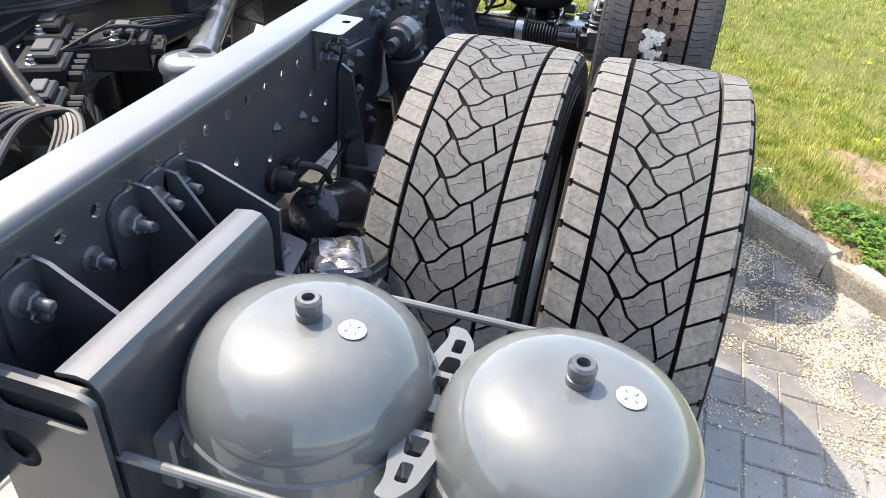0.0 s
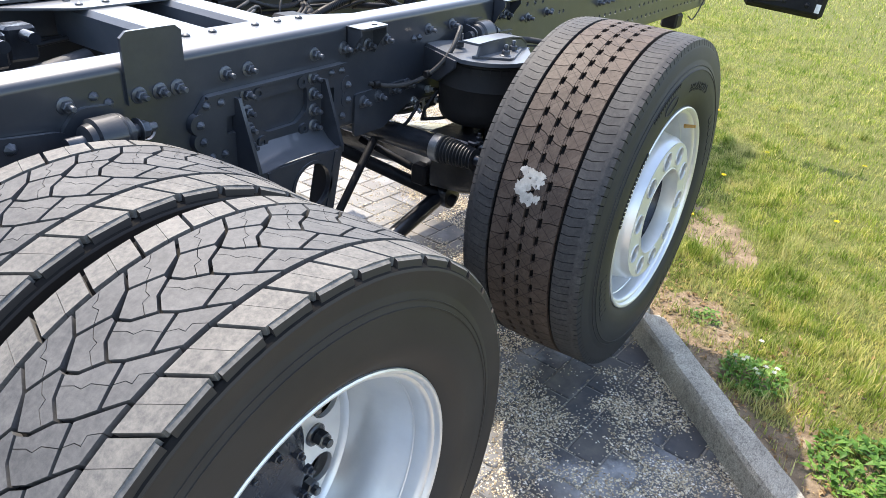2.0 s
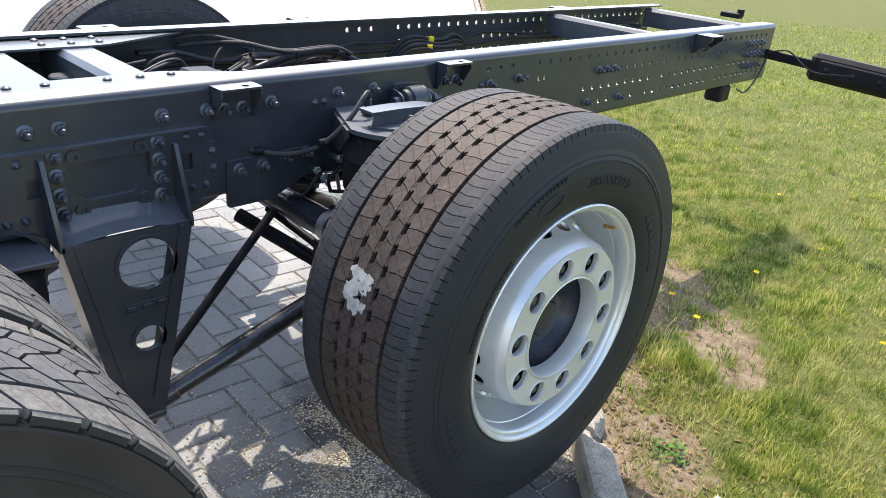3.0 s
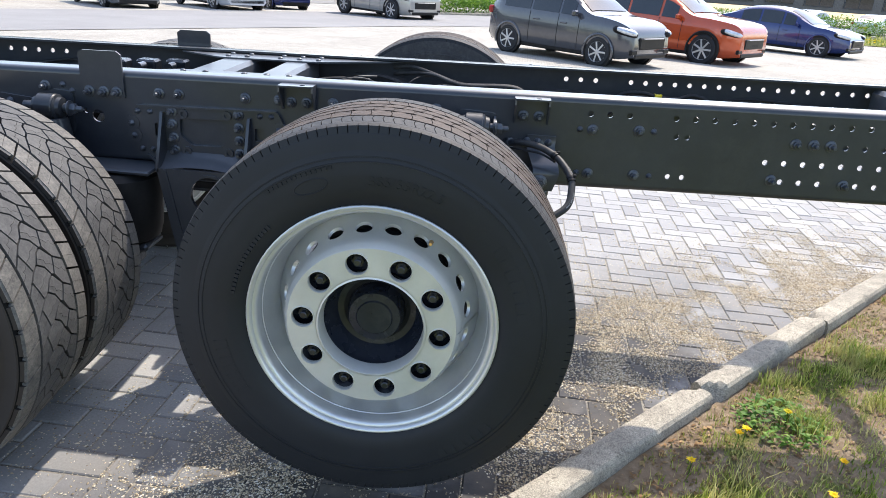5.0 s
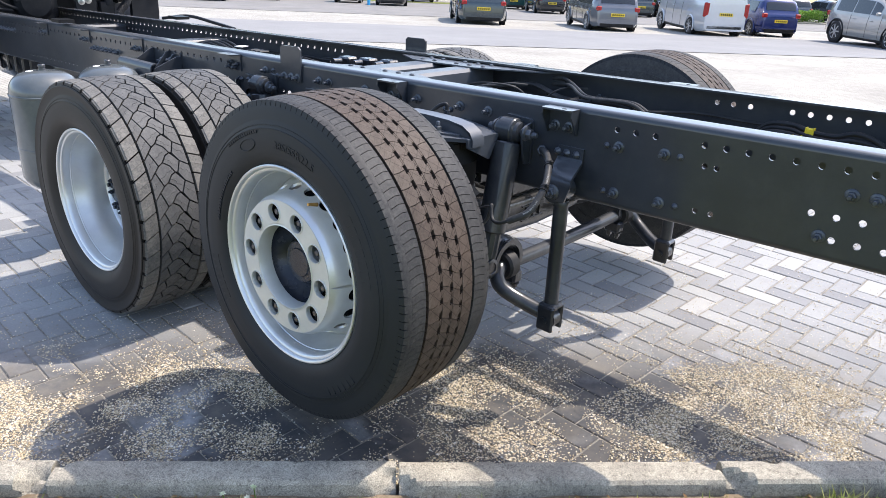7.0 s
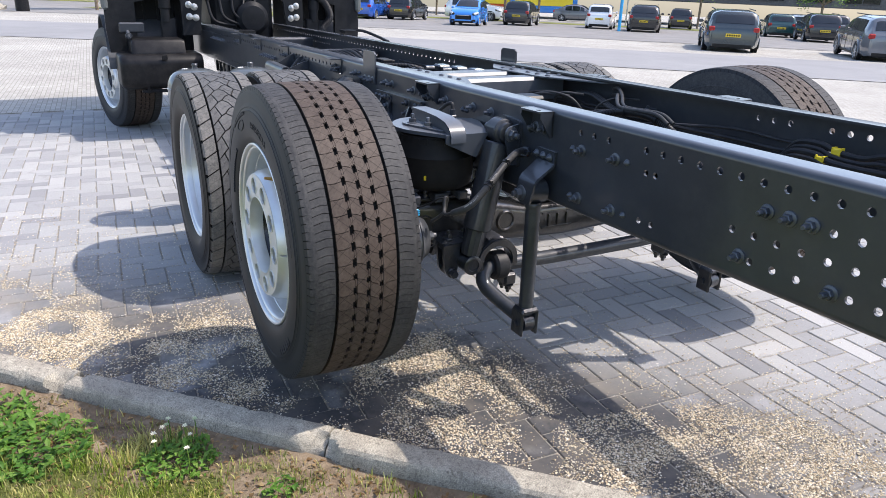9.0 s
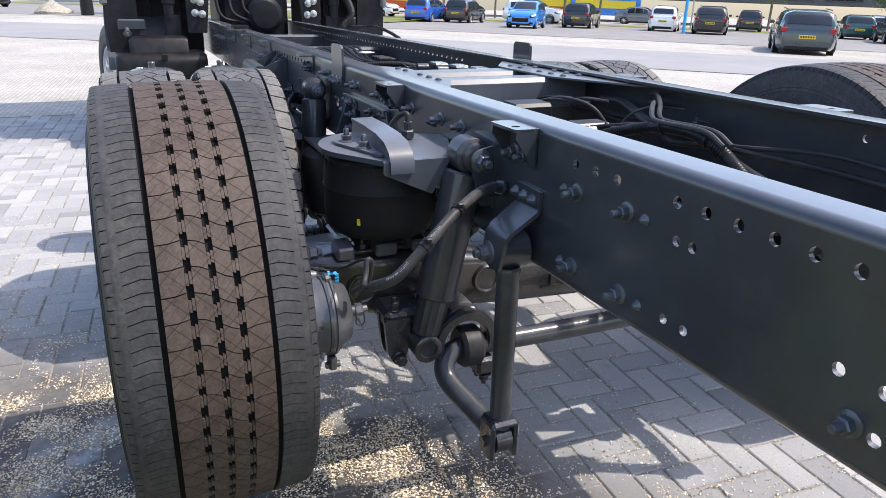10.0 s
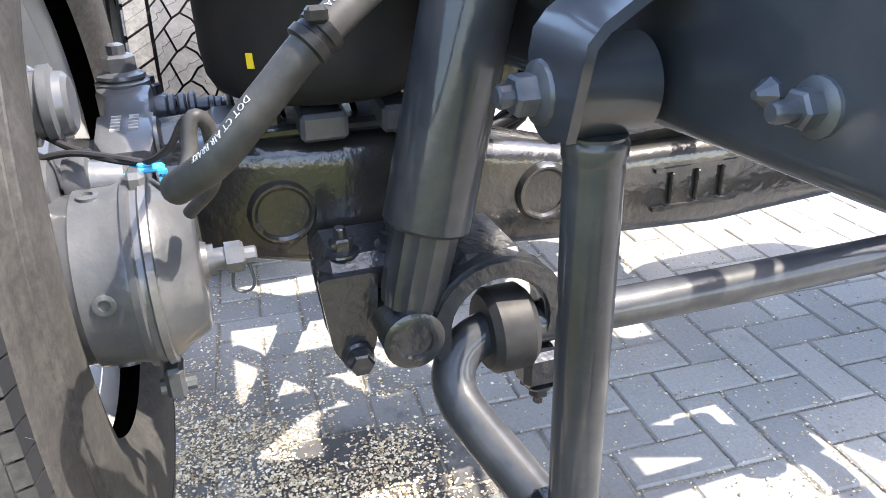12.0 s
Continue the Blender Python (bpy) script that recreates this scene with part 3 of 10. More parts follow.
def strip(bm, pts, width, t, fn=lambda a, b, c: (a, c, b), mi=0, lo=None):
    """A bent flat bar: pts in the (a, b) plane, width along c, thickness t."""
    P = [Vector(p) for p in pts]
    nrm = []
    for i in range(len(P)):
        d = (P[min(i + 1, len(P) - 1)] - P[max(i - 1, 0)]).normalized()
        nrm.append(Vector((-d.y, d.x)))
    up = [p + n * t / 2 for p, n in zip(P, nrm)]
    dn = [p - n * t / 2 for p, n in zip(P, nrm)]
    loop = [(p.x, p.y) for p in up + dn[::-1]]
    lo = -width / 2 if lo is None else lo
    A = [bm.verts.new(fn(p[0], p[1], lo)) for p in loop]
    B = [bm.verts.new(fn(p[0], p[1], lo + width)) for p in loop]
    n, k = len(loop), len(P)
    for i in range(k - 1):
        for S, rev in ((A, True), (B, False)):
            q = [S[i], S[i + 1], S[n - 2 - i], S[n - 1 - i]]
            f = bm.faces.new(q[::-1] if rev else q)
            f.material_index = mi
    for i in range(n):
        f = bm.faces.new((A[i], A[(i + 1) % n], B[(i + 1) % n], B[i]))
        f.material_index = mi


def hexbolt(bm, p, d, r=0.011, stud=0.016, washer=True, mi=0):
    """Flanged nut on a stud, at p, pointing along d."""
    p, d = Vector(p), Vector(d).normalized()
    if washer:
        lathe(bm, [(0, r * 1.65), (r * 0.22, r * 1.6), (r * 0.45, r * 1.12)], p, d, 16, mi)
    u, v, _ = frame_of(d)
    hgt = r * 1.25
    base = p + d * (r * 0.3)
    ring = lambda a, rad: [bm.verts.new(base + d * a + (u * math.cos(k * math.pi / 3) + v * math.sin(k * math.pi / 3)) * rad) for k in range(6)]
    R = [ring(0, r * 1.1), ring(hgt * 0.85, r * 1.1), ring(hgt, r * 0.92)]
    for A, B in zip(R, R[1:]):
        for k in range(6):
            bm.faces.new((A[k], A[(k + 1) % 6], B[(k + 1) % 6], B[k])).material_index = mi
    bm.faces.new(R[-1]).material_index = mi
    if stud:
        lathe(bm, [(0, r * 0.6), (stud * 0.85, r * 0.6), (stud, r * 0.45)], base + d * hgt, d, 10, mi)


def finish(bm, name, mats, angle=35):
    bmesh.ops.recalc_face_normals(bm, faces=bm.faces[:])
    me = bpy.data.meshes.new(name)
    bm.to_mesh(me)
    bm.free()
    for m in mats if isinstance(mats, (list, tuple)) else [mats]:
        me.materials.append(M[m] if isinstance(m, str) else m)
    if angle:
        me.polygons.foreach_set("use_smooth", [True] * len(me.polygons))
        me.set_sharp_from_angle(angle=radians(angle))
    return me


def part(name, bm, mat, parent=None, label="", m=None, angle=35):
    """Links a bmesh as one mesh object under a thing or a part."""
    me = bm if isinstance(bm, bpy.types.Mesh) else finish(bm, name, mat, angle)
    ob = new(name, me)
    ob.parent = parent
    if m is not None:
        ob.matrix_basis = m
    return tagged(ob, label)


def empty(name, label="", category="", group="", kind="", parent=None, m=None):
    ob = new(name)
    ob.empty_display_size = 0.2
    ob.parent = parent
    if m is not None:
        ob.matrix_basis = m
    return tagged(ob, label, category, group, kind)


def soup(name, V, F, mat, label="", category="", kind="stuff", parent=None, smooth=False):
    me = bpy.data.meshes.new(name)
    me.from_pydata(V, [], F)
    me.materials.append(M[mat])
    if smooth:
        me.polygons.foreach_set("use_smooth", [True] * len(me.polygons))
    ob = new(name, me)
    ob.parent = parent
    return tagged(ob, label, category, "", kind)




def text_mesh(body, size, depth):
    """Lettering in the built-in font as a mesh: x along, y up, raised by depth."""
    cu = bpy.data.curves.new("lettering", "FONT")
    cu.body, cu.size, cu.extrude, cu.align_x = body, size, depth, "CENTER"
    cu.resolution_u = 2
    ob = bpy.data.objects.new("lettering", cu)
    bpy.context.scene.collection.objects.link(ob)
    bpy.context.view_layer.update()
    me = bpy.data.meshes.new_from_object(ob.evaluated_get(bpy.context.evaluated_depsgraph_get()))
    bpy.data.objects.remove(ob)
    bpy.data.curves.remove(cu)
    return me

# ---------------------------------------------------------------- ground, kerb, verge
def gz(x, y):
    """Height of the paving: level under the rear axles, falling gently to the front and to the far side."""
    z = 0.0229 * min(0, x + 1.5)
    return z - 0.0206 * max(0, y - 2.5)


KD = Vector((math.cos(KA), math.sin(KA)))            # along the kerb
KN = Vector((math.sin(KA), -math.cos(KA)))           # from the paving to the grass
K0 = Vector((0.446, -1.125))                         # a joint, on the paving side
KW, KH = 0.106, 0.10


def kerb_d(x, y):
    return (Vector((x, y)) - K0).dot(KN)


PAVE = (-7.0, 5.2, -4.6, 4.4)
xs = [-130, -90, -60, -40, -30, -22, -16, -12, -9, -7.0, -5, -3, -1.5, 0, 2, 3.6, 5.2, 8, 12, 18, 26, 40, 70, 130]
ys = [-60, -30, -15, -8, -4.6, -2, 0, 2.5, 4.4, 7, 10, 15, 20, 27, 35, 50, 75, 110, 170]
bm = bmesh.new()
grid = [[bm.verts.new((x, y, gz(x, y))) for y in ys] for x in xs]
for i in range(len(xs) - 1):
    for j in range(len(ys) - 1):
        if PAVE[0] <= xs[i] < PAVE[1] and PAVE[2] <= ys[j] < PAVE[3]:
            continue
        bm.faces.new((grid[i][j], grid[i + 1][j], grid[i + 1][j + 1], grid[i][j + 1]))
ground = part("ground", bm, "plaza", angle=0)
tagged(ground, "pale block-paved plaza, sunlit and dusty", "ground", "", "structure")
bm = bmesh.new()
nx, ny = 40, 30
px = [PAVE[0] + (PAVE[1] - PAVE[0]) * i / nx for i in range(nx + 1)]
py = [PAVE[2] + (PAVE[3] - PAVE[2]) * j / ny for j in range(ny + 1)]
g2 = [[bm.verts.new((x, y, gz(x, y) - 0.0045)) for y in py] for x in px]
for i in range(nx):
    for j in range(ny):
        bm.faces.new((g2[i][j], g2[i + 1][j], g2[i + 1][j + 1], g2[i][j + 1]))
pavement = part("pavement", bm, "joint", angle=0)
tagged(pavement, "herringbone pavement of grey concrete blocks with sandy joints", "pavement", "", "structure")


def paver_mesh(lx, ly):
    b = bmesh.new()
    c, h = 0.004, 0.05
    x, y = lx / 2, ly / 2
    pts = [(-x + c, -y + c, 0), (x - c, -y + c, 0), (x - c, y - c, 0), (-x + c, y - c, 0),
           (-x, -y, -c), (x, -y, -c), (x, y, -c), (-x, y, -c), (-x, -y, -h), (x, -y, -h), (x, y, -h), (-x, y, -h)]
    fs = [(0, 1, 2, 3)] + [(k, 4 + k, 4 + (k + 1) % 4, (k + 1) % 4) for k in range(4)] + [(4 + k, 8 + k, 8 + (k + 1) % 4, 4 + (k + 1) % 4) for k in range(4)]
    return pts, fs, b


PU = 0.1055
PA = radians(-3.2)
PC, PS = math.cos(PA), math.sin(PA)
PO = Vector((0.717, 0.385))
pave_list = []
for i in range(-80, 60):
    for j in range(-70, 60):
        d = (i - j) % 4
        if d == 0:
            a, b2, turn = i + 1.0, j + 0.5, 0
        elif d == 3:
            a, b2, turn = i + 0.5, j + 1.0, 1
        else:
            continue
        X, Y = a * PU, b2 * PU
        x, y = PO.x + X * PC - Y * PS, PO.y + X * PS + Y * PC
        if not (PAVE[0] + 0.05 < x < PAVE[1] - 0.05 and PAVE[2] + 0.05 < y < PAVE[3] - 0.05) or kerb_d(x, y) > 0.03:
            continue
        pave_list.append((x, y, turn))

# ---------------------------------------------------------------- kerb stones
rng = random.Random(4)
kerb = empty("kerb", "row of worn concrete kerb stones, chipped at the joints", "kerb", "", "structure")


def kerb_stone(k):
    b = bmesh.new()
    L, n = 0.990, 44
    line = [(0.0, -0.12), (0.0, 0.0), (0.0, KH * 0.45), (0.0, KH - 0.03), (0.002, KH - 0.014), (0.010, KH - 0.003), (0.022, KH), (KW * 0.4, KH), (KW * 0.6, KH), (KW - 0.024, KH), (KW - 0.012, KH - 0.003), (KW - 0.003, KH - 0.014), (KW, KH - 0.03), (KW, KH * 0.45), (KW, -0.12)]
    chips = [(rng.uniform(-0.01, 0.02), rng.choice((0.0, KW)), rng.uniform(0.03, 0.075)), (L + rng.uniform(-0.02, 0.01), rng.choice((0.0, KW)), rng.uniform(0.03, 0.085))]
    chips += [(rng.uniform(0.1, 0.9), rng.choice((0.0, KW)), rng.uniform(0.01, 0.028)) for _ in range(5)]
    rows = []
    for i in range(n + 1):
        f = i / n
        s = L * (f - 0.045 * math.sin(2 * math.pi * f))
        row = []
        for d, h in line:
            w = noise.noise((k * 3.1, s * 5, d * 9)) * 0.003 + noise.noise((k * 7.7, s * 26, h * 40 + d * 40)) * 0.0022
            dd, hh = d, h + w
            if h > 0:
                for cs, cd, cr in chips:
                    e = math.hypot(s - cs, (d - cd), (KH - h) * 0.7) * (1 + 0.35 * noise.noise((s * 30, d * 30 + k, h * 30)))
                    if e < cr:
                        q = min(1.0, 1.6 * (cr - e) / cr)
                        hh -= q * cr * 0.55
                        dd += (0.35 if cd < KW / 2 else -0.35) * q * cr
            row.append(b.verts.new((s, -dd, hh)))
        rows.append(row)
    for A, B in zip(rows, rows[1:]):
        for q in range(len(line) - 1):
            b.faces.new((A[q], A[q + 1], B[q + 1], B[q]))
    b.faces.new(rows[0])
    b.faces.new(rows[-1][::-1])
    p = K0 + KD * k
    m = Matrix.Translation((p.x, p.y, gz(p.x, p.y) + rng.uniform(-0.005, 0.005))) @ Matrix.Rotation(KA + radians(rng.uniform(-0.6, 0.6)), 4, "Z")
    part("kerb_stone", b, "kerb", kerb, m=m, angle=28)


for k in range(-5, 26):
    kerb_stone(k)

# ---------------------------------------------------------------- verge
def verge_z(s, d):
    z = 0.040 + 0.015 * min(1, max(0, d - KW) / 0.3) + 0.024 * noise.noise((s * 1.3, d * 1.3, 2)) + 0.012 * noise.noise((s * 6, d * 6, 5))
    z += 0.03 * min(1, max(0, d - 0.6))
    return z


BARE = ((1.22, 0.62, 0.34, 0.15), (1.05, 0.42, 0.36, 0.13), (0.70, 0.70, 0.26, 0.15), (-0.63, 0.82, 0.26, 0.16), (-0.10, 0.30, 0.20, 0.10), (0.50, 0.22, 0.28, 0.09), (0.92, 0.17, 0.30, 0.06),
        (2.60, 0.26, 0.70, 0.10), (-1.6, 0.30, 0.5, 0.12), (3.8, 0.24, 0.7, 0.10), (1.62, 0.47, 0.20, 0.10))


def soil_here(s, d):
    """How bare the verge is, 0 to 1: a ragged strip along the kerb and worn patches (along, across, half sizes)."""
    wob = 0.55 * noise.noise((s * 4.2, d * 4.2, 3)) + 0.6 * noise.noise((s * 11, d * 11, 8))
    e = max(0.0, 1 - (d - KW) / (0.15 + 0.22 * math.exp(-((s + 0.9) / 0.9) ** 2) + 0.08 * noise.noise((s * 1.3, 7.0, 0)))) + 0.35
    best = e if d - KW < 0.3 + 0.25 * math.exp(-((s + 0.9) / 0.9) ** 2) else 0.0
    for a, c, ra, rc in BARE:
        best = max(best, 1.28 - ((s - a) / ra) ** 2 * 0.5 - ((d - c) / rc) ** 2 * 0.5)
    return min(1.0, max(0.0, best + wob - 0.15))


bm = bmesh.new()
ss = [-14, -10, -7, -5, -4] + [-3.2 + 0.06 * i for i in range(142)] + [5.6, 6.4, 7.4, 8.6, 10, 13, 17, 22, 28, 36, 50]
ds = [KW - 0.015 + 0.055 * i for i in range(38)] + [2.4, 2.8, 3.2, 3.6, 4.2, 5, 6, 8, 11, 15, 20, 30, 45]
lay = bm.verts.layers.float_color.new("soil")
vg = []
for s in ss:
    row = []
    for d in ds:
        p = K0 + KD * s + KN * d
        v = bm.verts.new((p.x, p.y, gz(p.x, min(p.y, 2.5)) + verge_z(s, d)))
        q = soil_here(s, d)
        v[lay] = (q, q, q, 1)
        row.append(v)
    vg.append(row)


for i in range(len(ss) - 1):
    for j in range(len(ds) - 1):
        f = bm.faces.new((vg[i][j], vg[i + 1][j], vg[i + 1][j + 1], vg[i][j + 1]))
        f.smooth = True
verge = part("verge", bm, "verge", angle=0)
tagged(verge, "patchy dry lawn with bare soil along the kerb", "lawn", "", "structure")

# ---------------------------------------------------------------- truck
SLOPE = 0.0245
FR = Matrix.Translation((0, 0, 1.088)) @ Matrix.Rotation(-math.atan(SLOPE), 4, "Y")
truck = empty("truck", "bare dark grey truck chassis with lifted rear axle and silver wheels", "truck")


def bolt_mesh(r=0.0115, stud=0.016, washer=True, mat="bolt"):
    b = bmesh.new()
    hexbolt(b, (0, 0, 0), (0, -1, 0), r, stud, washer)
    return finish(b, "bolt", mat)


BOLT = bolt_mesh()
b = bmesh.new()
lathe(b, [(0, 0.0105), (0.0025, 0.0105), (0.0045, 0.0085), (0.013, 0.0030), (0.0135, 0)], (0, 0, 0), (0, -1, 0), 8, smooth=False)
RIVET = finish(b, "rivet", "bolt", 20)
RH = 0.305
YO = 0.400


def rail(sg):
    """One frame rail; sg -1 for the near side, 1 for the far one."""
    holes = []
    row1 = [-5.42 + 0.0632 * k for k in range(0, 62)]
    row1 += [0.643, 0.706, 0.770] + [0.921 + 0.0624 * k for k in range(33)]
    solid = (-1.44, -0.33, 0.47, 2.15)
    for u in row1:
        if not any(abs(u - q) < 0.05 for q in solid) and not -1.50 < u < 0.6:
            holes.append(circle(u, -0.052, 0.0100, 14))
    for k in range(28):
        u = 1.232 + 0.0618 * k
        for r, w in enumerate((-0.117, -0.180, -0.243)):
            if (k in (1, 2, 3) and r == 0) or (k in (0, 4) and r == 2):
                continue
            if (k * 7 + r * 3) % 11 != 0:
                holes.append(circle(u, w, 0.0095, 12))
    for u, w in ((0.923, -0.248), (0.970, -0.248), (0.93, -0.112), (0.965, -0.112)):
        holes.append(circle(u, w, 0.009, 10))
    for u, w in ((-1.81, -0.143), (-1.455, -0.175), (-1.52, -0.13), (-1.06, -0.14), (-1.70, -0.19)):
        holes.append(circle(u, w, 0.008, 10))
    holes.append(circle(-1.02, -0.155, 0.021, 16))
    for k in range(14):
        for w in (-0.10, -0.25):
            holes.append(circle(-4.6 + 0.061 * k + (0.5 if w < -0.2 else 0), w, 0.008, 8))
    b = bmesh.new()
    x0, x1 = -6.6, 3.02
    outer = [(x0 + (x1 - x0) * i / 40, -RH + 0.020) for i in range(41)] + [(x1 + (x0 - x1) * i / 40, -0.020) for i in range(41)]
    plate(b, outer, holes, 0.008, (lambda a, q, c: (a, sg * (YO - c), q)))
    arc = [(0.020 * (1 - math.cos(t)), -0.020 * (1 - math.sin(t))) for t in [math.pi / 2 * k / 8 for k in range(9)]]
    for top in (True, False):
        pts = []
        for dx, dw in arc:
            pts.append((dx, dw if top else -RH - dw))
        pts.append((0.08, 0 if top else -RH))
        t = 0.008
        inn = []
        for i, (a, w) in enumerate(pts):
            k = min(i, 8) / 8
            ang = math.pi / 2 * k
            inn.append((a + t * math.cos(ang), (w - t * math.sin(ang)) if top else (w + t * math.sin(ang))))
        loop = pts + inn[::-1]
        A = [b.verts.new((x0, sg * (YO - a), w)) for a, w in loop]
        B = [b.verts.new((x1, sg * (YO - a), w)) for a, w in loop]
        n = len(loop)
        for i in range(n):
            b.faces.new((A[i], A[(i + 1) % n], B[(i + 1) % n], B[i]))
        for S in (A, B):
            for i in range(len(pts) - 1):
                b.faces.new((S[i], S[i + 1], S[n - 2 - i], S[n - 1 - i]))
    return part("frame_rail", b, "chassis", truck, "long dark grey steel channel rail punched with rows of holes", m=FR, angle=40)


rails = {sg: rail(sg) for sg in (-1, 1)}


def rail_bolt(u, w, sg=-1, mesh=None, off=0.0):
    m = Matrix.Translation((u, sg * (YO + off), w))
    if sg > 0:
        m = m @ Matrix.Rotation(math.pi, 4, "Z")
    return part("bolt", mesh or BOLT, None, rails[sg], m=m)


for u, w in ((-1.19, -0.062), (-1.41, -0.056), (-1.465, -0.050), (-0.80, -0.067), (-0.732, -0.067), (-0.506, -0.067), (-0.392, -0.067), (0.005, -0.066), (0.135, -0.066),
             (-0.21, -0.068), (0.655, -0.105), (0.806, -0.100), (0.655, -0.253), (0.808, -0.250), (1.317, -0.114), (1.375, -0.114), (1.43, -0.114), (1.262, -0.239), (1.50, -0.243),
             (-2.161, -0.110), (-2.069, -0.110), (-1.998, -0.110), (-2.27, -0.110)):
    for sg in (-1, 1):
        rail_bolt(u, w, sg)
for u, w in ((0.613, -0.105), (0.855, -0.099), (0.617, -0.252), (0.86, -0.250), (-1.10, -0.075), (-0.07, -0.085), (-0.04, -0.085), (-1.674, -0.139), (-1.568, -0.16), (-1.52, -0.19), (-1.13, -0.055)):
    rail_bolt(u, w, -1, RIVET)
for u in (2.72, 2.77, 2.82, 2.87):
    for w in (-0.09, -0.15, -0.21):
        rail_bolt(u, w, -1)
for k in range(9):
    rail_bolt(-4.75 + 0.055 * k, -0.10, -1)
    rail_bolt(-3.0 + 0.05 * (k % 4) + 0.16 * (k // 4), -0.115, -1)

# ---------------------------------------------------------------- tyres
def wrap_block(V, F, poly, R, depth, crown):
    """A tread block: outline in (arc length, across), raised from the groove floor."""
    k = len(V)
    n = len(poly)
    for rr in (R - depth, R):
        for s, v in poly:
            a = s / R
            q = rr - crown * v * v
            V.append((q * math.cos(a), v, q * math.sin(a)))
    F.append([k + n + i for i in range(n)])
    for i in range(n):
        j = (i + 1) % n
        F.append([k + i, k + j, k + n + j, k + n + i])


def shrink(poly, g):
    """Outline moved inwards by g."""
    n, out = len(poly), []
    ar = sum(a[0] * b[1] - b[0] * a[1] for a, b in zip(poly, poly[1:] + poly[:1]))
    sg = 1 if ar > 0 else -1
    for i in range(n):
        p, a, b = Vector(poly[i]), Vector(poly[i - 1]), Vector(poly[(i + 1) % n])
        d1, d2 = (p - a).normalized(), (b - p).normalized()
        n1, n2 = Vector((-d1.y, d1.x)) * sg, Vector((-d2.y, d2.x)) * sg
        m = (n1 + n2)
        m = m / max(0.4, m.dot(n1))
        q = p + m * g
        out.append((q.x, q.y))
    return out


def mesh_of(name, V, F, mats, mi=None, smooth=False):
    me = bpy.data.meshes.new(name)
    me.from_pydata(V, [], F)
    for m in mats:
        me.materials.append(M[m])
    if mi:
        me.polygons.foreach_set("material_index", mi)
    if smooth:
        me.polygons.foreach_set("use_smooth", [True] * len(me.polygons))
    return me


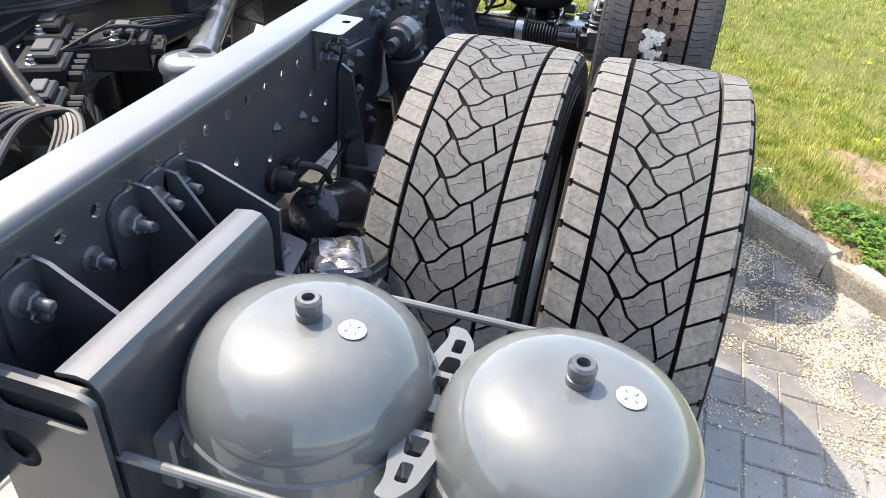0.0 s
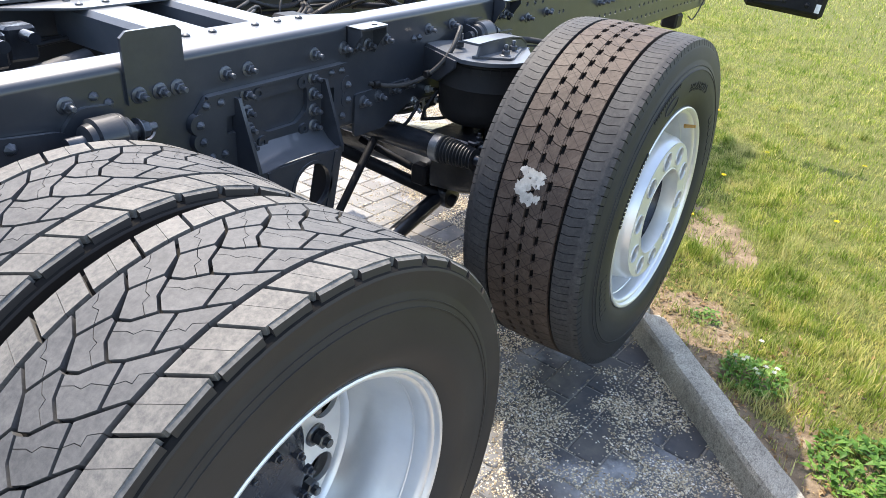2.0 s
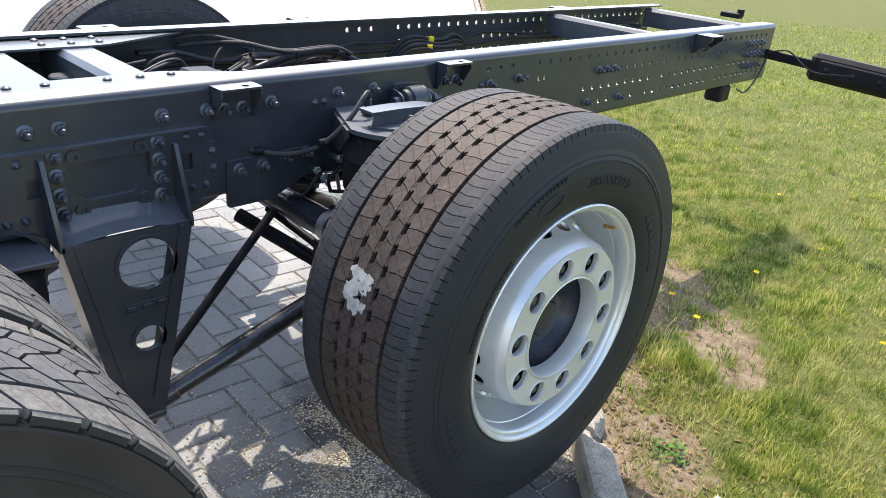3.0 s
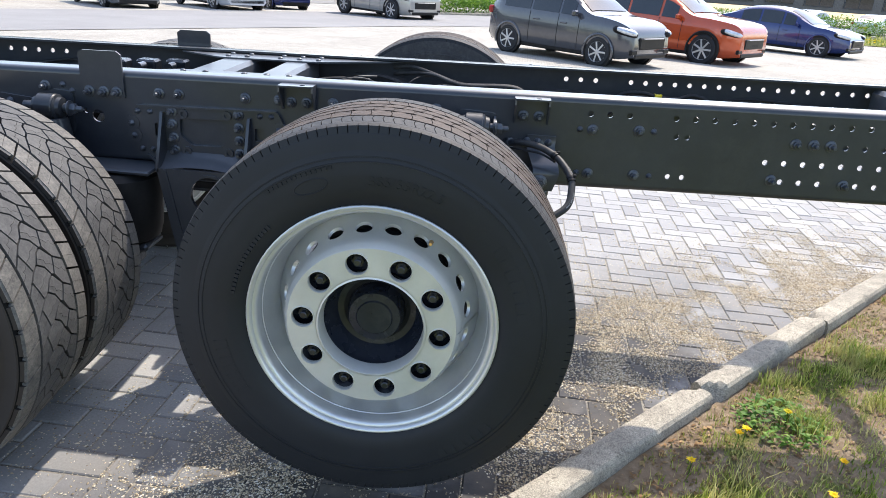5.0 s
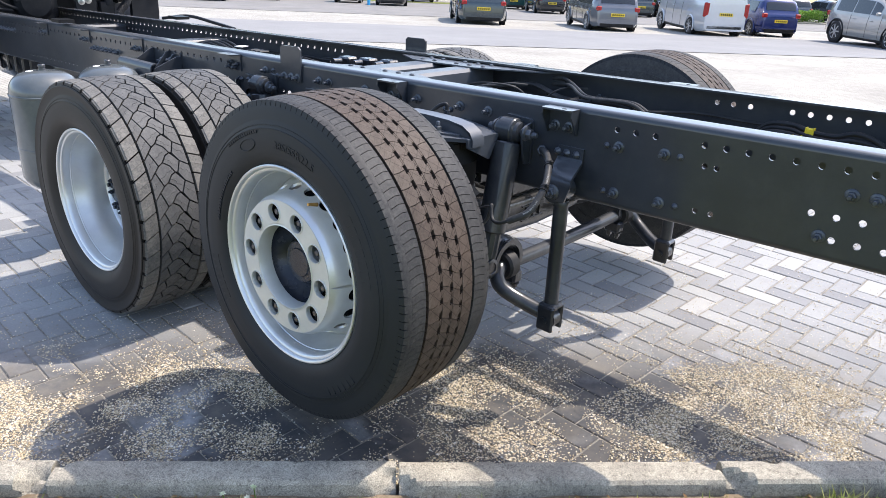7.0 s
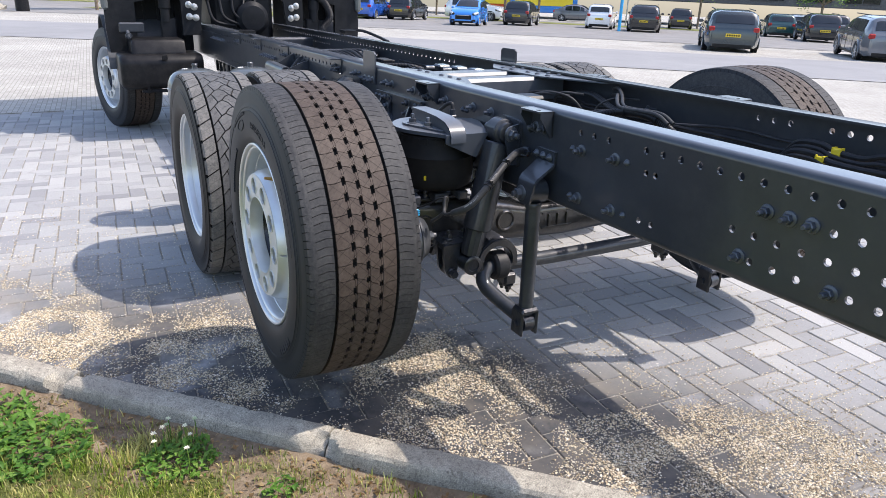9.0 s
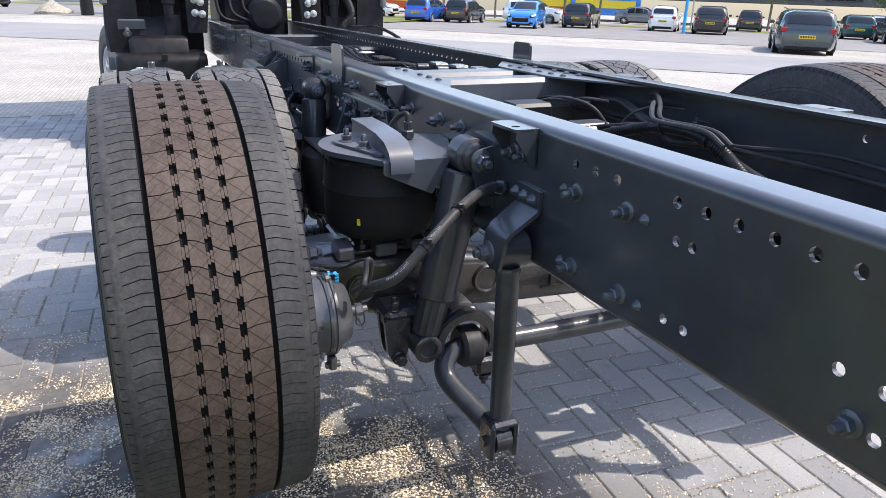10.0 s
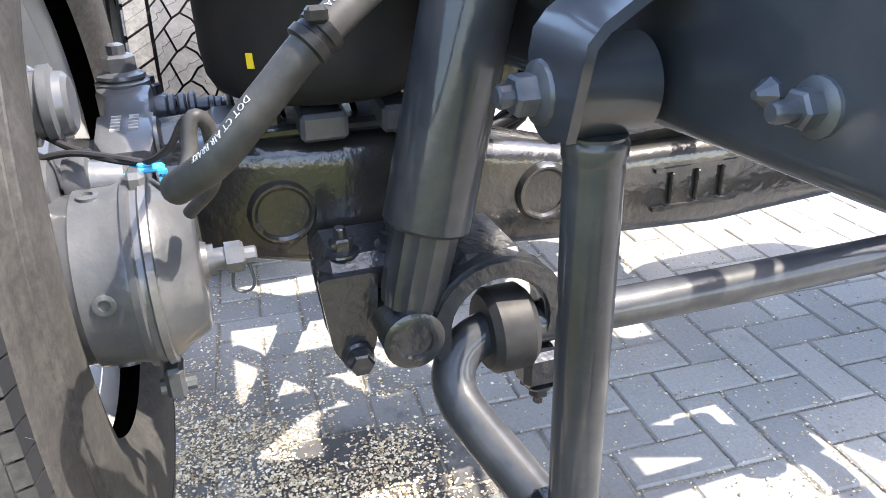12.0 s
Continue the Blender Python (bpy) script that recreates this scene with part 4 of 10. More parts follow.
def tyre_mesh(kind):
    """Whole tyre about the y axis; the outer side is at -y."""
    V, F, mi = [], [], []
    if kind == "drive":
        R, half, tw, crown, N, depth = 0.505, 0.162, 0.143, 0.35, 40, 0.014
    else:
        R, half, tw, crown, N, depth = 0.498, 0.1925, 0.166, 0.22, 66, 0.010
    P = 2 * math.pi * R / N

    def block(poly, g, m):
        k = len(F)
        wrap_block(V, F, shrink(poly, g), R, depth, crown)
        mi.extend([m] * (len(F) - k))

    for n in range(N):
        s0 = n * P
        if kind == "drive":
            ph = s0 + 0.070
            pt = lambda k, u, v: (ph + k * P + u, v)
            A = lambda k: pt(k, 0.000, 0.0850)
            B = lambda k: pt(k, 0.0227, 0.049)
            C = lambda k: pt(k, 0.060, 0.019)
            D = lambda k: pt(k, 0.052, 0.001)
            E = lambda k: pt(k, 0.025, -0.020)
            G = lambda k: pt(k, 0.0134, -0.0395)
            H = lambda k: pt(k, -0.0085, -0.060)
            J = lambda k: pt(k, -0.036, -0.0860)
            K = lambda k: pt(k, -0.0215, 0.0285)
            Q = lambda k: pt(k, 0.0085, 0.0036)
            # left outer, left inner, right inner, right outer; each cut by a wavy sipe between two edges
            for poly, e0, e1, wig in (([A(-1), B(-1), K(0), B(0), A(0)], 4, 2, 0.006), ([K(0), C(-1), Q(0), E(0), D(0), C(0), B(0)], 6, 3, -0.005),
                                      ([C(-1), Q(0), E(0), G(0), H(0), G(-1), E(-1), D(-1)], 0, 4, 0.004), ([G(-1), H(0), J(0), J(-1)], 0, 2, 0.006)):
                w = [Vector(p) for p in shrink(poly, 0.0021)]
                n_ = len(w)
                p0, p1 = w[e0].lerp(w[(e0 + 1) % n_], 0.5), w[e1].lerp(w[(e1 + 1) % n_], 0.5)
                dd = p1 - p0
                nn = Vector((-dd.y, dd.x)).normalized()
                zz = [p0 + dd * k + nn * e for k, e in ((0, 0), (0.30, 0.0), (0.46, wig), (0.62, wig * -0.6), (1, 0))]
                run = lambda a, c: [w[q % n_] for q in range(a, c + 1 if c >= a else c + n_ + 1)]
                for cut, rest in ((zz, run(e1 + 1, e0)), (zz[::-1], run(e0 + 1, e1))):
                    k = len(F)
                    pl = [tuple(p) for p in cut + rest]
                    wrap_block(V, F, shrink(pl, 0.0005), R, depth, crown)
                    mi.extend([0] * (len(F) - k))
            for sg, sl, at in ((1, 0.33, 0.047), (-1, 0.58, 0.0035)):
                a, b = 0.0925, tw
                q = lambda v, k: ph + at + k * P - sl * (v - a)
                for k0, k1 in ((0.035, 0.5), (0.5, 0.965)):
                    block([(q(a, k0), sg * a), (q(b, k0), sg * b), (q(b, k1), sg * b), (q(a, k1), sg * a)], 0.0004, 2)
        else:
            edges = [-0.0945, -0.041, 0.0, 0.041, 0.0945]
            shift = [0.16, 0.30, 0.0, -0.42, -0.25]
            for r in range(4):
                a, b = edges[r], edges[r + 1]
                c0 = a + (0.0062 if r > 0 else 0.004)
                c1 = b - (0.0062 if r < 3 else 0.004)
                f = lambda v, e: s0 + (shift[r] + (shift[r + 1] - shift[r]) * (v - a) / (b - a) + e) * P
                m1, m2 = c0 + 0.47 * (c1 - c0), c0 + 0.55 * (c1 - c0)
                kink = 0.04 if r % 2 else -0.04
                rows_ = ((c0, 0.0), (m1, kink), (m2, kink), (c1, 0.0))
                lo_, hi_ = [(f(v, e), v) for v, e in rows_], [(f(v, 1 + e), v) for v, e in rows_]
                # the gap of the main cut, then a hair-thin diagonal
                g_ = 0.0008
                lo_ = [(x + g_, v) for x, v in lo_]
                hi_ = [(x - g_, v) for x, v in hi_]
                if r % 2:
                    block([lo_[3]] + hi_[::-1], 0.00022, 0)
                    block(lo_ + [hi_[0]], 0.00022, 0)
                else:
                    block(lo_[0:1] + [hi_[3]] + hi_[2::-1], 0.00022, 0)
                    block(lo_ + [hi_[3]], 0.00022, 0)
                if r > 0:
                    g = lambda k: s0 + (k + shift[r]) * P
                    for c_, e_ in ((-0.0032, -0.02), (0.0032, 0.04)):
                        k = len(F)
                        wrap_block(V, F, [(g(0.27 + e_), a + c_ - 0.0027), (g(0.23 + e_), a + c_ + 0.0027), (g(0.70 + e_), a + c_ + 0.0027), (g(0.74 + e_), a + c_ - 0.0027)], R - 0.0012, depth - 0.0014, crown)
                        mi.extend([0] * (len(F) - k))
            for sg in (-1, 1):
                for h in (0, 0.5):
                    a, b = 0.0995, 0.150
                    f = lambda v, k: s0 + (h + k * 0.5) * P + (-0.002 * (0.119 - v) / 0.02 if v < 0.119 else -0.0075 * (v - 0.119) / 0.03)
                    vv = [a, 0.119, 0.150]
                    block([(f(v, 0), sg * v) for v in vv] + [(f(v, 1), sg * v) for v in vv[::-1]], 0.0009, 2)
    # carcass: groove floor, shoulders, sidewalls
    Rb = 0.287
    prof = [(-tw * 0.98, R - depth - crown * tw * tw), (0, R - depth), (tw * 0.98, R - depth - crown * tw * tw)]
    side = [(tw + 0.001, R - 0.0015 - crown * tw * tw, 0), (tw + 0.010, R - 0.012 - crown * tw * tw, 0)]
    hh = half
    bd = 0.010 if kind == "drive" else 0.0
    wall = [(tw + 0.014, R - 0.028), (hh - 0.012, R - 0.060), (hh - 0.0105, R - 0.064), (hh - 0.0075, R - 0.074), (hh - 0.0060, R - 0.0745), (hh - 0.0058, R - 0.0765), (hh - 0.0070, R - 0.077), (hh - 0.004, R - 0.085), (hh - 0.0022, R - 0.0855), (hh - 0.0020, R - 0.0875), (hh - 0.0034, R - 0.088), (hh - 0.0015, R - 0.105), (hh, R - 0.120),
            (hh - 0.0015, R - 0.140), (hh - 0.0015, R - 0.143), (hh - 0.004, R - 0.165), (hh - 0.012 - bd, Rb + 0.028), (hh - 0.020 - bd, Rb + 0.018), (hh - 0.030 - bd, Rb + 0.004)]
    if kind == "drive":
        wall = [(a, max(r, Rb + 0.004 + 0.001 * i)) for i, (a, r) in enumerate(wall[::-1])][::-1]
    seg = 96
    base = len(V)
    ring = [(v, r, 3) for v, r in prof]
    # floor
    def revolve(rows, m):
        k = len(V)
        for v, r in rows:
            for i in range(seg):
                a = 2 * math.pi * i / seg
                V.append((r * math.cos(a), v, r * math.sin(a)))
        for q in range(len(rows) - 1):
            for i in range(seg):
                j = (i + 1) % seg
                F.append([k + q * seg + i, k + q * seg + j, k + (q + 1) * seg + j, k + (q + 1) * seg + i])
                mi.append(m)
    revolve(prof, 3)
    for sg in (-1, 1):
        if kind != "drive":
            revolve([(sg * v, R - 0.0002 - crown * v * v - e) for v, e in ((0.1485, 0.004), (0.1490, 0.0), (0.156, 0.0), (0.163, 0.0006), (tw + 0.002, 0.003))], 2)
        sh = [(sg * tw * 0.97, R - depth * 1.1 - crown * tw * tw), (sg * (tw + 0.004), R - depth * 0.9 - crown * tw * tw), (sg * (tw + 0.012), R - 0.024)]
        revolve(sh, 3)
        # single tyre's inner wall is paler: dust, and its sunlit tone put into the colour
        revolve([(sg * v, r) for v, r in [(tw + 0.012, R - 0.024)] + wall], 1 if kind == "drive" or sg < 0 else 2)
    # shoulder lugs on the sidewall edge
    L = 40 if kind == "drive" else 132
    for n in range(L):
        a0 = (n + 0.5) * 2 * math.pi / L
        w = 0.80 * math.pi / L if kind == "drive" else 0.90 * math.pi / L
        for sg in (-1, 1):
            if kind == "drive":
                off = (0.070 + (0.047 - 0.33 * 0.05 if sg > 0 else 0.0035 - 0.58 * 0.05)) / R
                k = len(V)
                for da in (-w, w):
                    for v, r in ((tw - 0.003, R - crown * tw * tw), (tw + 0.006, R - 0.012), (tw + 0.012, R - 0.034), (tw - 0.003, R - 0.034)):
                        V.append((r * math.cos(a0 + off + da), sg * v, r * math.sin(a0 + off + da)))
                for q in ([0, 1, 5, 4], [1, 2, 6, 5], [0, 1, 2, 3], [4, 5, 6, 7]):
                    F.append([k + i for i in q])
                    mi.append(1 if q != [0, 1, 5, 4] else 2)
            else:
                k = len(V)
                for da in (-w, w):
                    for v, r in ((tw - 0.003, R - crown * tw * tw), (tw + 0.008, R - 0.009), (tw + 0.0125, R - 0.026), (tw - 0.003, R - 0.026)):
                        V.append((r * math.cos(a0 + da), sg * v, r * math.sin(a0 + da)))
                for q in ([0, 1, 5, 4], [1, 2, 6, 5], [0, 1, 2, 3], [4, 5, 6, 7]):
                    F.append([k + i for i in q])
                    mi.append(1 if q != [0, 1, 5, 4] else 2)
    if kind != "drive":
        rh = random.Random(12)
        for n in range(264):
            a = 2 * math.pi * (n + rh.uniform(-0.2, 0.2)) / 264
            for sg in (-1, 1):
                r, v, L = R - rh.uniform(0.012, 0.040), sg * (tw + 0.008), rh.uniform(0.003, 0.009)
                k = len(V)
                ta, tr = a + rh.uniform(-0.008, 0.008), r + rh.uniform(-0.003, 0.004)
                for q, w_, l_ in ((a - 0.0007, r, 0), (a + 0.0007, r, 0), (a, r + 0.0007, 0), (ta, tr, L)):
                    V.append((w_ * math.cos(q), v + sg * l_, w_ * math.sin(q)))
                F.extend([[k, k + 1, k + 3], [k + 1, k + 2, k + 3], [k + 2, k, k + 3]])
                mi.extend([1, 1, 1])
    top = "tread" if kind == "drive" else "tread_brown"
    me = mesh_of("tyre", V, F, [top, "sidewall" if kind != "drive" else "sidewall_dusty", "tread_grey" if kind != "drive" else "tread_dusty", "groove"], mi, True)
    b = bmesh.new()
    b.from_mesh(me)
    bmesh.ops.recalc_face_normals(b, faces=b.faces[:])
    b.to_mesh(me)
    b.free()
    me.set_sharp_from_angle(angle=radians(38))
    return me


def rim_ring(b, lo, hi, back=False):
    """Rim barrel between the flanges at y = lo (outside) and hi."""
    p = [(0.0, 0.3045), (0.002, 0.3075), (0.008, 0.3075), (0.014, 0.300), (0.019, 0.291), (0.05, 0.287), (0.09, 0.272), (hi - lo - 0.09, 0.256),
         (hi - lo - 0.05, 0.272), (hi - lo - 0.018, 0.279), (hi - lo - 0.012, 0.293), (hi - lo - 0.002, 0.303), (hi - lo, 0.300),
         (hi - lo - 0.012, 0.283), (hi - lo - 0.05, 0.262), (hi - lo - 0.09, 0.246), (0.09, 0.263), (0.055, 0.279), (0.050, 0.2795), (0.048, 0.2815), (0.024, 0.284), (0.016, 0.2865), (0.0125, 0.290), (0.0115, 0.295), (0.0035, 0.2975), (0.0005, 0.301), (0.0, 0.3045)]
    lathe(b, [(a, r) for a, r in p], (0, lo, 0), (0, 1, 0), 72, caps=False)


def ring_plate(b, r0, r1, holes, t, fn, seg=72):
    """Round plate with a bore and round holes."""
    outer = circle(0, 0, r1, seg)
    plate(b, outer, [circle(0, 0, r0, seg)] + holes, t, fn)


def ring10(r, ph=0.0, n=10):
    return [(r * math.cos(ph + 2 * math.pi * k / n), r * math.sin(ph + 2 * math.pi * k / n)) for k in range(n)]


NUT = None


def nut_mesh():
    b = bmesh.new()
    lathe(b, [(0, 0.024), (0.004, 0.024), (0.007, 0.020)], (0, 0, 0), (0, -1, 0), 20)
    hexbolt(b, (0, -0.006, 0), (0, -1, 0), 0.0155, 0.012, False)
    return finish(b, "wheel_nut", "cast")


def single_wheel(parent_truck):
    """Steered single wheel: outer side at -y, flange plane at y = 0 of the rim (wheel origin in the tyre's middle)."""
    w = empty("wheel", parent=parent_truck)
    tagged(w, "lifted single wheel, silver rim and cream nut ring, brown-dusted tread")
    part("tyre", tyre_mesh("steer"), None, w)
    f = -0.182
    b = bmesh.new()
    rim_ring(b, f, f + 0.315)
    part("rim", b, "rim", w, "silver steel rim")
    # disc: front ring with nut holes
    b = bmesh.new()
    ph = math.atan2(0.811 - 0.646, 0.022 - 0.061)
    ring_plate(b, 0.134, 0.205, [circle(x, z, 0.0262, 20) for x, z in ring10(0.1675, ph)], 0.012, lambda a, q, c: (a, f - 0.004 + c, q))
    lathe(b, [(0, 0.129), (0.002, 0.132), (0.002, 0.135), (0.03, 0.134), (0.045, 0.128), (0.045, 0.124), (0.004, 0.127), (0, 0.129)], (0, f - 0.006, 0), (0, 1, 0), 64, caps=False)
    disc = part("wheel_disc", b, "disc", w, "cream painted nut ring with ten holes")
    b = bmesh.new()
    lathe(b, [(0.002, 0.0258), (-0.003, 0.0270), (-0.003, 0.0284), (0.002, 0.0297)], (0, 0, 0), (0, 1, 0), 20, caps=False)
    seat = finish(b, "nut_seat", "disc")
    for x, z in ring10(0.1675, ph):
        part("nut_seat", seat, None, disc, m=Matrix.Translation((x, f - 0.004, z)))
    # cone behind the ring, with hand holes
    b = bmesh.new()
    cone = lambda t: (0.2055 + 0.012 * min(1, t / 0.02) + 0.041 * max(0, (t - 0.02) / 0.115) ** 1.6, f - 0.002 + t)
    n20 = 20
    hs = []
    for k in range(n20):
        a = 2 * math.pi * (k + 0.5) / n20
        hs.append([(a * 0.22 + dx, 0.075 + dy) for dx, dy in circle(0, 0, 0.0190, 14, 1.1, 1.0)])
    W = 2 * math.pi * 0.22
    outl = [(W * i / 160, 0.0) for i in range(161)] + [(W * (160 - i) / 160, 0.135) for i in range(161)]
    extra = [(W * (i + 0.5) / 160, y) for i in range(160) for y in (0.012, 0.022, 0.04, 0.11)]
    def wrapc(a, t, c):
        r, y = cone(t)
        r -= c
        an = a / 0.22
        return (r * math.cos(an), y, r * math.sin(an))
    plate(b, outl, hs, 0.008, wrapc, extra, smooth=True)
    bmesh.ops.remove_doubles(b, verts=b.verts[:], dist=1e-5)
    part("wheel_cone", b, "rim", w, "silver rim centre with a ring of hand holes")
    global NUT
    NUT = NUT or nut_mesh()
    for x, z in ring10(0.1675, ph):
        part("wheel_nut", NUT, None, w, m=Matrix.Translation((x, f + 0.044, z)))
    b = bmesh.new()
    lathe(b, [(0.02, 0.218), (0.035, 0.200), (0.035, 0.135), (0.03, 0.132), (0.055, 0.126), (0.085, 0.10), (0.09, 0.075), (0.05, 0.068), (0.042, 0.064), (0.04, 0.046), (0.036, 0.043), (0.036, 0)], (0, f + 0.012, 0), (0, 1, 0), 48, caps=False)
    for x, z in ring10(0.057, 0.2, 8):
        hexbolt(b, (x, f + 0.062, z), (0, -1, 0), 0.006, 0, False)
    part("hub", b, "hub", w, "dark glossy hub")
    b = bmesh.new()
    lathe(b, [(0.0, 0.13), (0.0, 0.205), (0.01, 0.215), (0.12, 0.215), (0.12, 0.13)], (0, f + 0.10, 0), (0, 1, 0), 40)
    part("brake_disc_cover", b, "black", w)
    b = bmesh.new()
    cyl(b, (0.13, f + 0.02, 0.225), (0.13, f - 0.012, 0.232), 0.006, 0.004, 8)
    part("tyre_valve", b, "brass", w, "brass tyre valve")
    return w


TAG = Vector((0.061, -1.055, 0.646))
tag_near = single_wheel(truck)
tag_near.matrix_basis = Matrix.Translation(TAG)
tag_far = copy_thing(tag_near, Matrix.Translation((0.061, 1.055, 0.646)) @ Matrix.Rotation(math.pi, 4, "Z") @ Matrix.Rotation(0.6, 4, "Y"))


def dual_wheel(parent_truck, inner):
    w = empty("wheel", parent=parent_truck)
    tagged(w, "twin wheel with deep silver rim and blocky drive tyre standing on the paving")
    part("tyre", DRIVE_TYRE, None, w)
    f = -0.140
    b = bmesh.new()
    rim_ring(b, f, f + 0.272)
    part("rim", b, "rim", w, "silver steel rim")
    b = bmesh.new()
    dy = f + 0.200
    hh = [circle(x, z, 0.034, 22) for x, z in ring10(0.2055, 0.3, 8)]
    ring_plate(b, 0.140, 0.247, [circle(x, z, 0.013, 10) for x, z in ring10(0.1675)] + hh, 0.011, lambda a, q, c: (a, dy + c, q))
    lathe(b, [(0.0, 0.238), (-0.010, 0.241), (-0.016, 0.246), (-0.016, 0.252), (0.0, 0.254)], (0, dy, 0), (0, 1, 0), 72, caps=False)
    part("wheel_disc", b, "rim", w, "silver wheel disc with hand holes")
    if not inner:
        for x, z in ring10(0.1675):
            part("wheel_nut", NUT, None, w, m=Matrix.Translation((x, dy, z)))
        b = bmesh.new()
        lathe(b, [(-0.055, 0.0), (-0.055, 0.085), (-0.045, 0.098), (-0.012, 0.115), (0.0, 0.138), (0.02, 0.138)], (0, dy, 0), (0, 1, 0), 40)
        for x, z in ring10(0.09, 0.1, 10):
            hexbolt(b, (x, dy - 0.053, z), (0, -1, 0), 0.009, 0.008, False)
        part("hub", b, "hub", w, "dark drive hub")
    return w


DRIVE_TYRE = tyre_mesh("drive")
DX, DZ = -1.31, 0.500
YA, YB = -1.095, -0.748
outer_n = dual_wheel(truck, False)
outer_n.matrix_basis = Matrix.Translation((DX, YA, DZ))
inner_n = dual_wheel(truck, True)
flip = Matrix.Rotation(math.pi, 4, "Z")
for c_ in inner_n.children:
    if c_.name.startswith("tyre"):
        c_.matrix_basis = flip
inner_n.matrix_basis = Matrix.Translation((DX, YB, DZ)) @ flip @ Matrix.Rotation(0.5, 4, "Y")
copy_thing(outer_n, Matrix.Translation((DX, -YA, DZ)) @ flip @ Matrix.Rotation(0.9, 4, "Y"))
copy_thing(inner_n, Matrix.Translation((DX, -YB, DZ)) @ Matrix.Rotation(0.2, 4, "Y"))
FX = -5.85
front = copy_thing(tag_near, Matrix.Translation((FX, -1.10, 0.392)) @ Matrix.Rotation(radians(14), 4, "Z") @ Matrix.Rotation(0.4, 4, "Y"))
front_far = copy_thing(tag_near, Matrix.Translation((FX, 1.075, 0.392)) @ Matrix.Rotation(radians(12), 4, "Z") @ flip)
for w_ in (front, front_far):
    w_["label"] = "front steering wheel with silver rim under the cab mudguard"
tag_far["label"] = "lifted single wheel on the far side, dark sidewall"


def on_sidewall(me, r, ang, y):
    """Bends flat lettering round the outer sidewall."""
    for v in me.vertices:
        a = ang - v.co.x / r
        q = r + v.co.y
        bulge = 0.0024 - 0.0018 * min(1.5, ((q - 0.378) / 0.022) ** 2)
        v.co = (q * math.cos(a), y - bulge - v.co.z, q * math.sin(a))
    return me


# moulded lettering on the tag wheel's sidewall
SW = -0.1905
me = on_sidewall(text_mesh("385/55R22.5", 0.034, 0.0010), 0.357, radians(79), SW)
me.materials.append(M["sidewall"])
part("size_lettering", me, None, tag_near, "moulded tyre size lettering")
b = bmesh.new()
tube(b, [(0.373 * math.cos(radians(113)) + 0.040 * math.cos(t) * math.sin(radians(113)) + 0.016 * math.sin(t) * math.cos(radians(113)), SW - 0.0022, 0.373 * math.sin(radians(113)) - 0.040 * math.cos(t) * math.cos(radians(113)) + 0.016 * math.sin(t) * math.sin(radians(113))) for t in [2 * math.pi * k / 24 for k in range(25)]], 0.0014, 6, 2)
part("moulded_oval", b, "sidewall", tag_near, "moulded oval outline on the sidewall")
rb = random.Random(6)
for r0, a0, a1, hgt, n in ((0.352, 40, 8, 0.034, 7), (0.375, -38, -62, 0.03, 6), (0.36, 215, 190, 0.034, 7), (0.40, 128, 104, 0.008, 14), (0.335, 170, 135, 0.010, 18)):
    for k in range(n):
        b = bmesh.new()
        c = radians(a0 + (a1 - a0) * (k + 0.5) / n)
        w = abs(radians(a1 - a0)) / n * 0.34
        q = [(r0 + dr, c + da) for dr, da in ((0, -w), (0, w), (hgt, w), (hgt, -w))]
        add_faces(b, [(r * math.cos(a), SW - 0.0006 - (0.0014 if i < 4 else -0.003), r * math.sin(a)) for i, (r, a) in enumerate(q + q)], [(0, 1, 2, 3), (4, 5, 1, 0), (5, 6, 2, 1), (6, 7, 3, 2), (7, 4, 0, 3)])
        part("moulded_bar", b, "sidewall", tag_near)
# torn remains of a white paper label on the tread
V, F = [], []
la, lv = math.atan2(0.154, -0.461), 0.010
for k in range(330):
    du, dv = rb.uniform(-0.046, 0.046), rb.uniform(-0.033, 0.033)
    if noise.noise((du * 38, dv * 38, 4.0)) < -0.16 + 0.4 * (abs(du) > 0.038):
        continue
    n = rb.randint(4, 6)
    e = rb.uniform(0.0022, 0.0098)
    poly = [(du + e * rb.uniform(0.35, 1.25) * math.cos(2 * math.pi * i / n), dv + e * rb.uniform(0.35, 1.25) * math.sin(2 * math.pi * i / n)) for i in range(n)]
    k0 = len(V)
    h = rb.uniform(0.0002, 0.0009)
    for rr in (0.4965, 0.498 + h):
        for u_, v_ in poly:
            r = rr - 0.22 * (lv + v_) ** 2
            V.append((r * math.cos(la + u_ / 0.498), lv + v_, r * math.sin(la + u_ / 0.498)))
    F.append([k0 + n + i for i in range(n)])
    F += [[k0 + i, k0 + (i + 1) % n, k0 + n + (i + 1) % n, k0 + n + i] for i in range(n)]
part("torn_label", mesh_of("torn_label", V, F, ["paper"]), None, tag_near, "torn white paper label stuck to the tread")

# ---------------------------------------------------------------- frame fittings
b = bmesh.new()
lathe(b, [(0, 0.011), (0.004, 0.0105), (0.007, 0.006), (0.008, 0)], (0, 0, 0), (0, 0, 1), 10)
DOME = finish(b, "rivet", "bolt")
# upright guide plates on the rails
for sg in (-1, 1):
    b = bmesh.new()
    prism(b, [(-1.06, -0.088), (-0.915, -0.088), (-0.915, 0.052), (-0.93, 0.064), (-1.045, 0.064), (-1.06, 0.052)], 0.008, lambda a, w, c: (a, sg * (YO + c + 0.001), w))
    part("guide_plate", b, "chassis", truck, "upright flat plate bolted to the rail", m=FR)
    for u in (-1.035, -0.985, -0.94):
        rail_bolt(u, -0.070, sg, off=0.009)


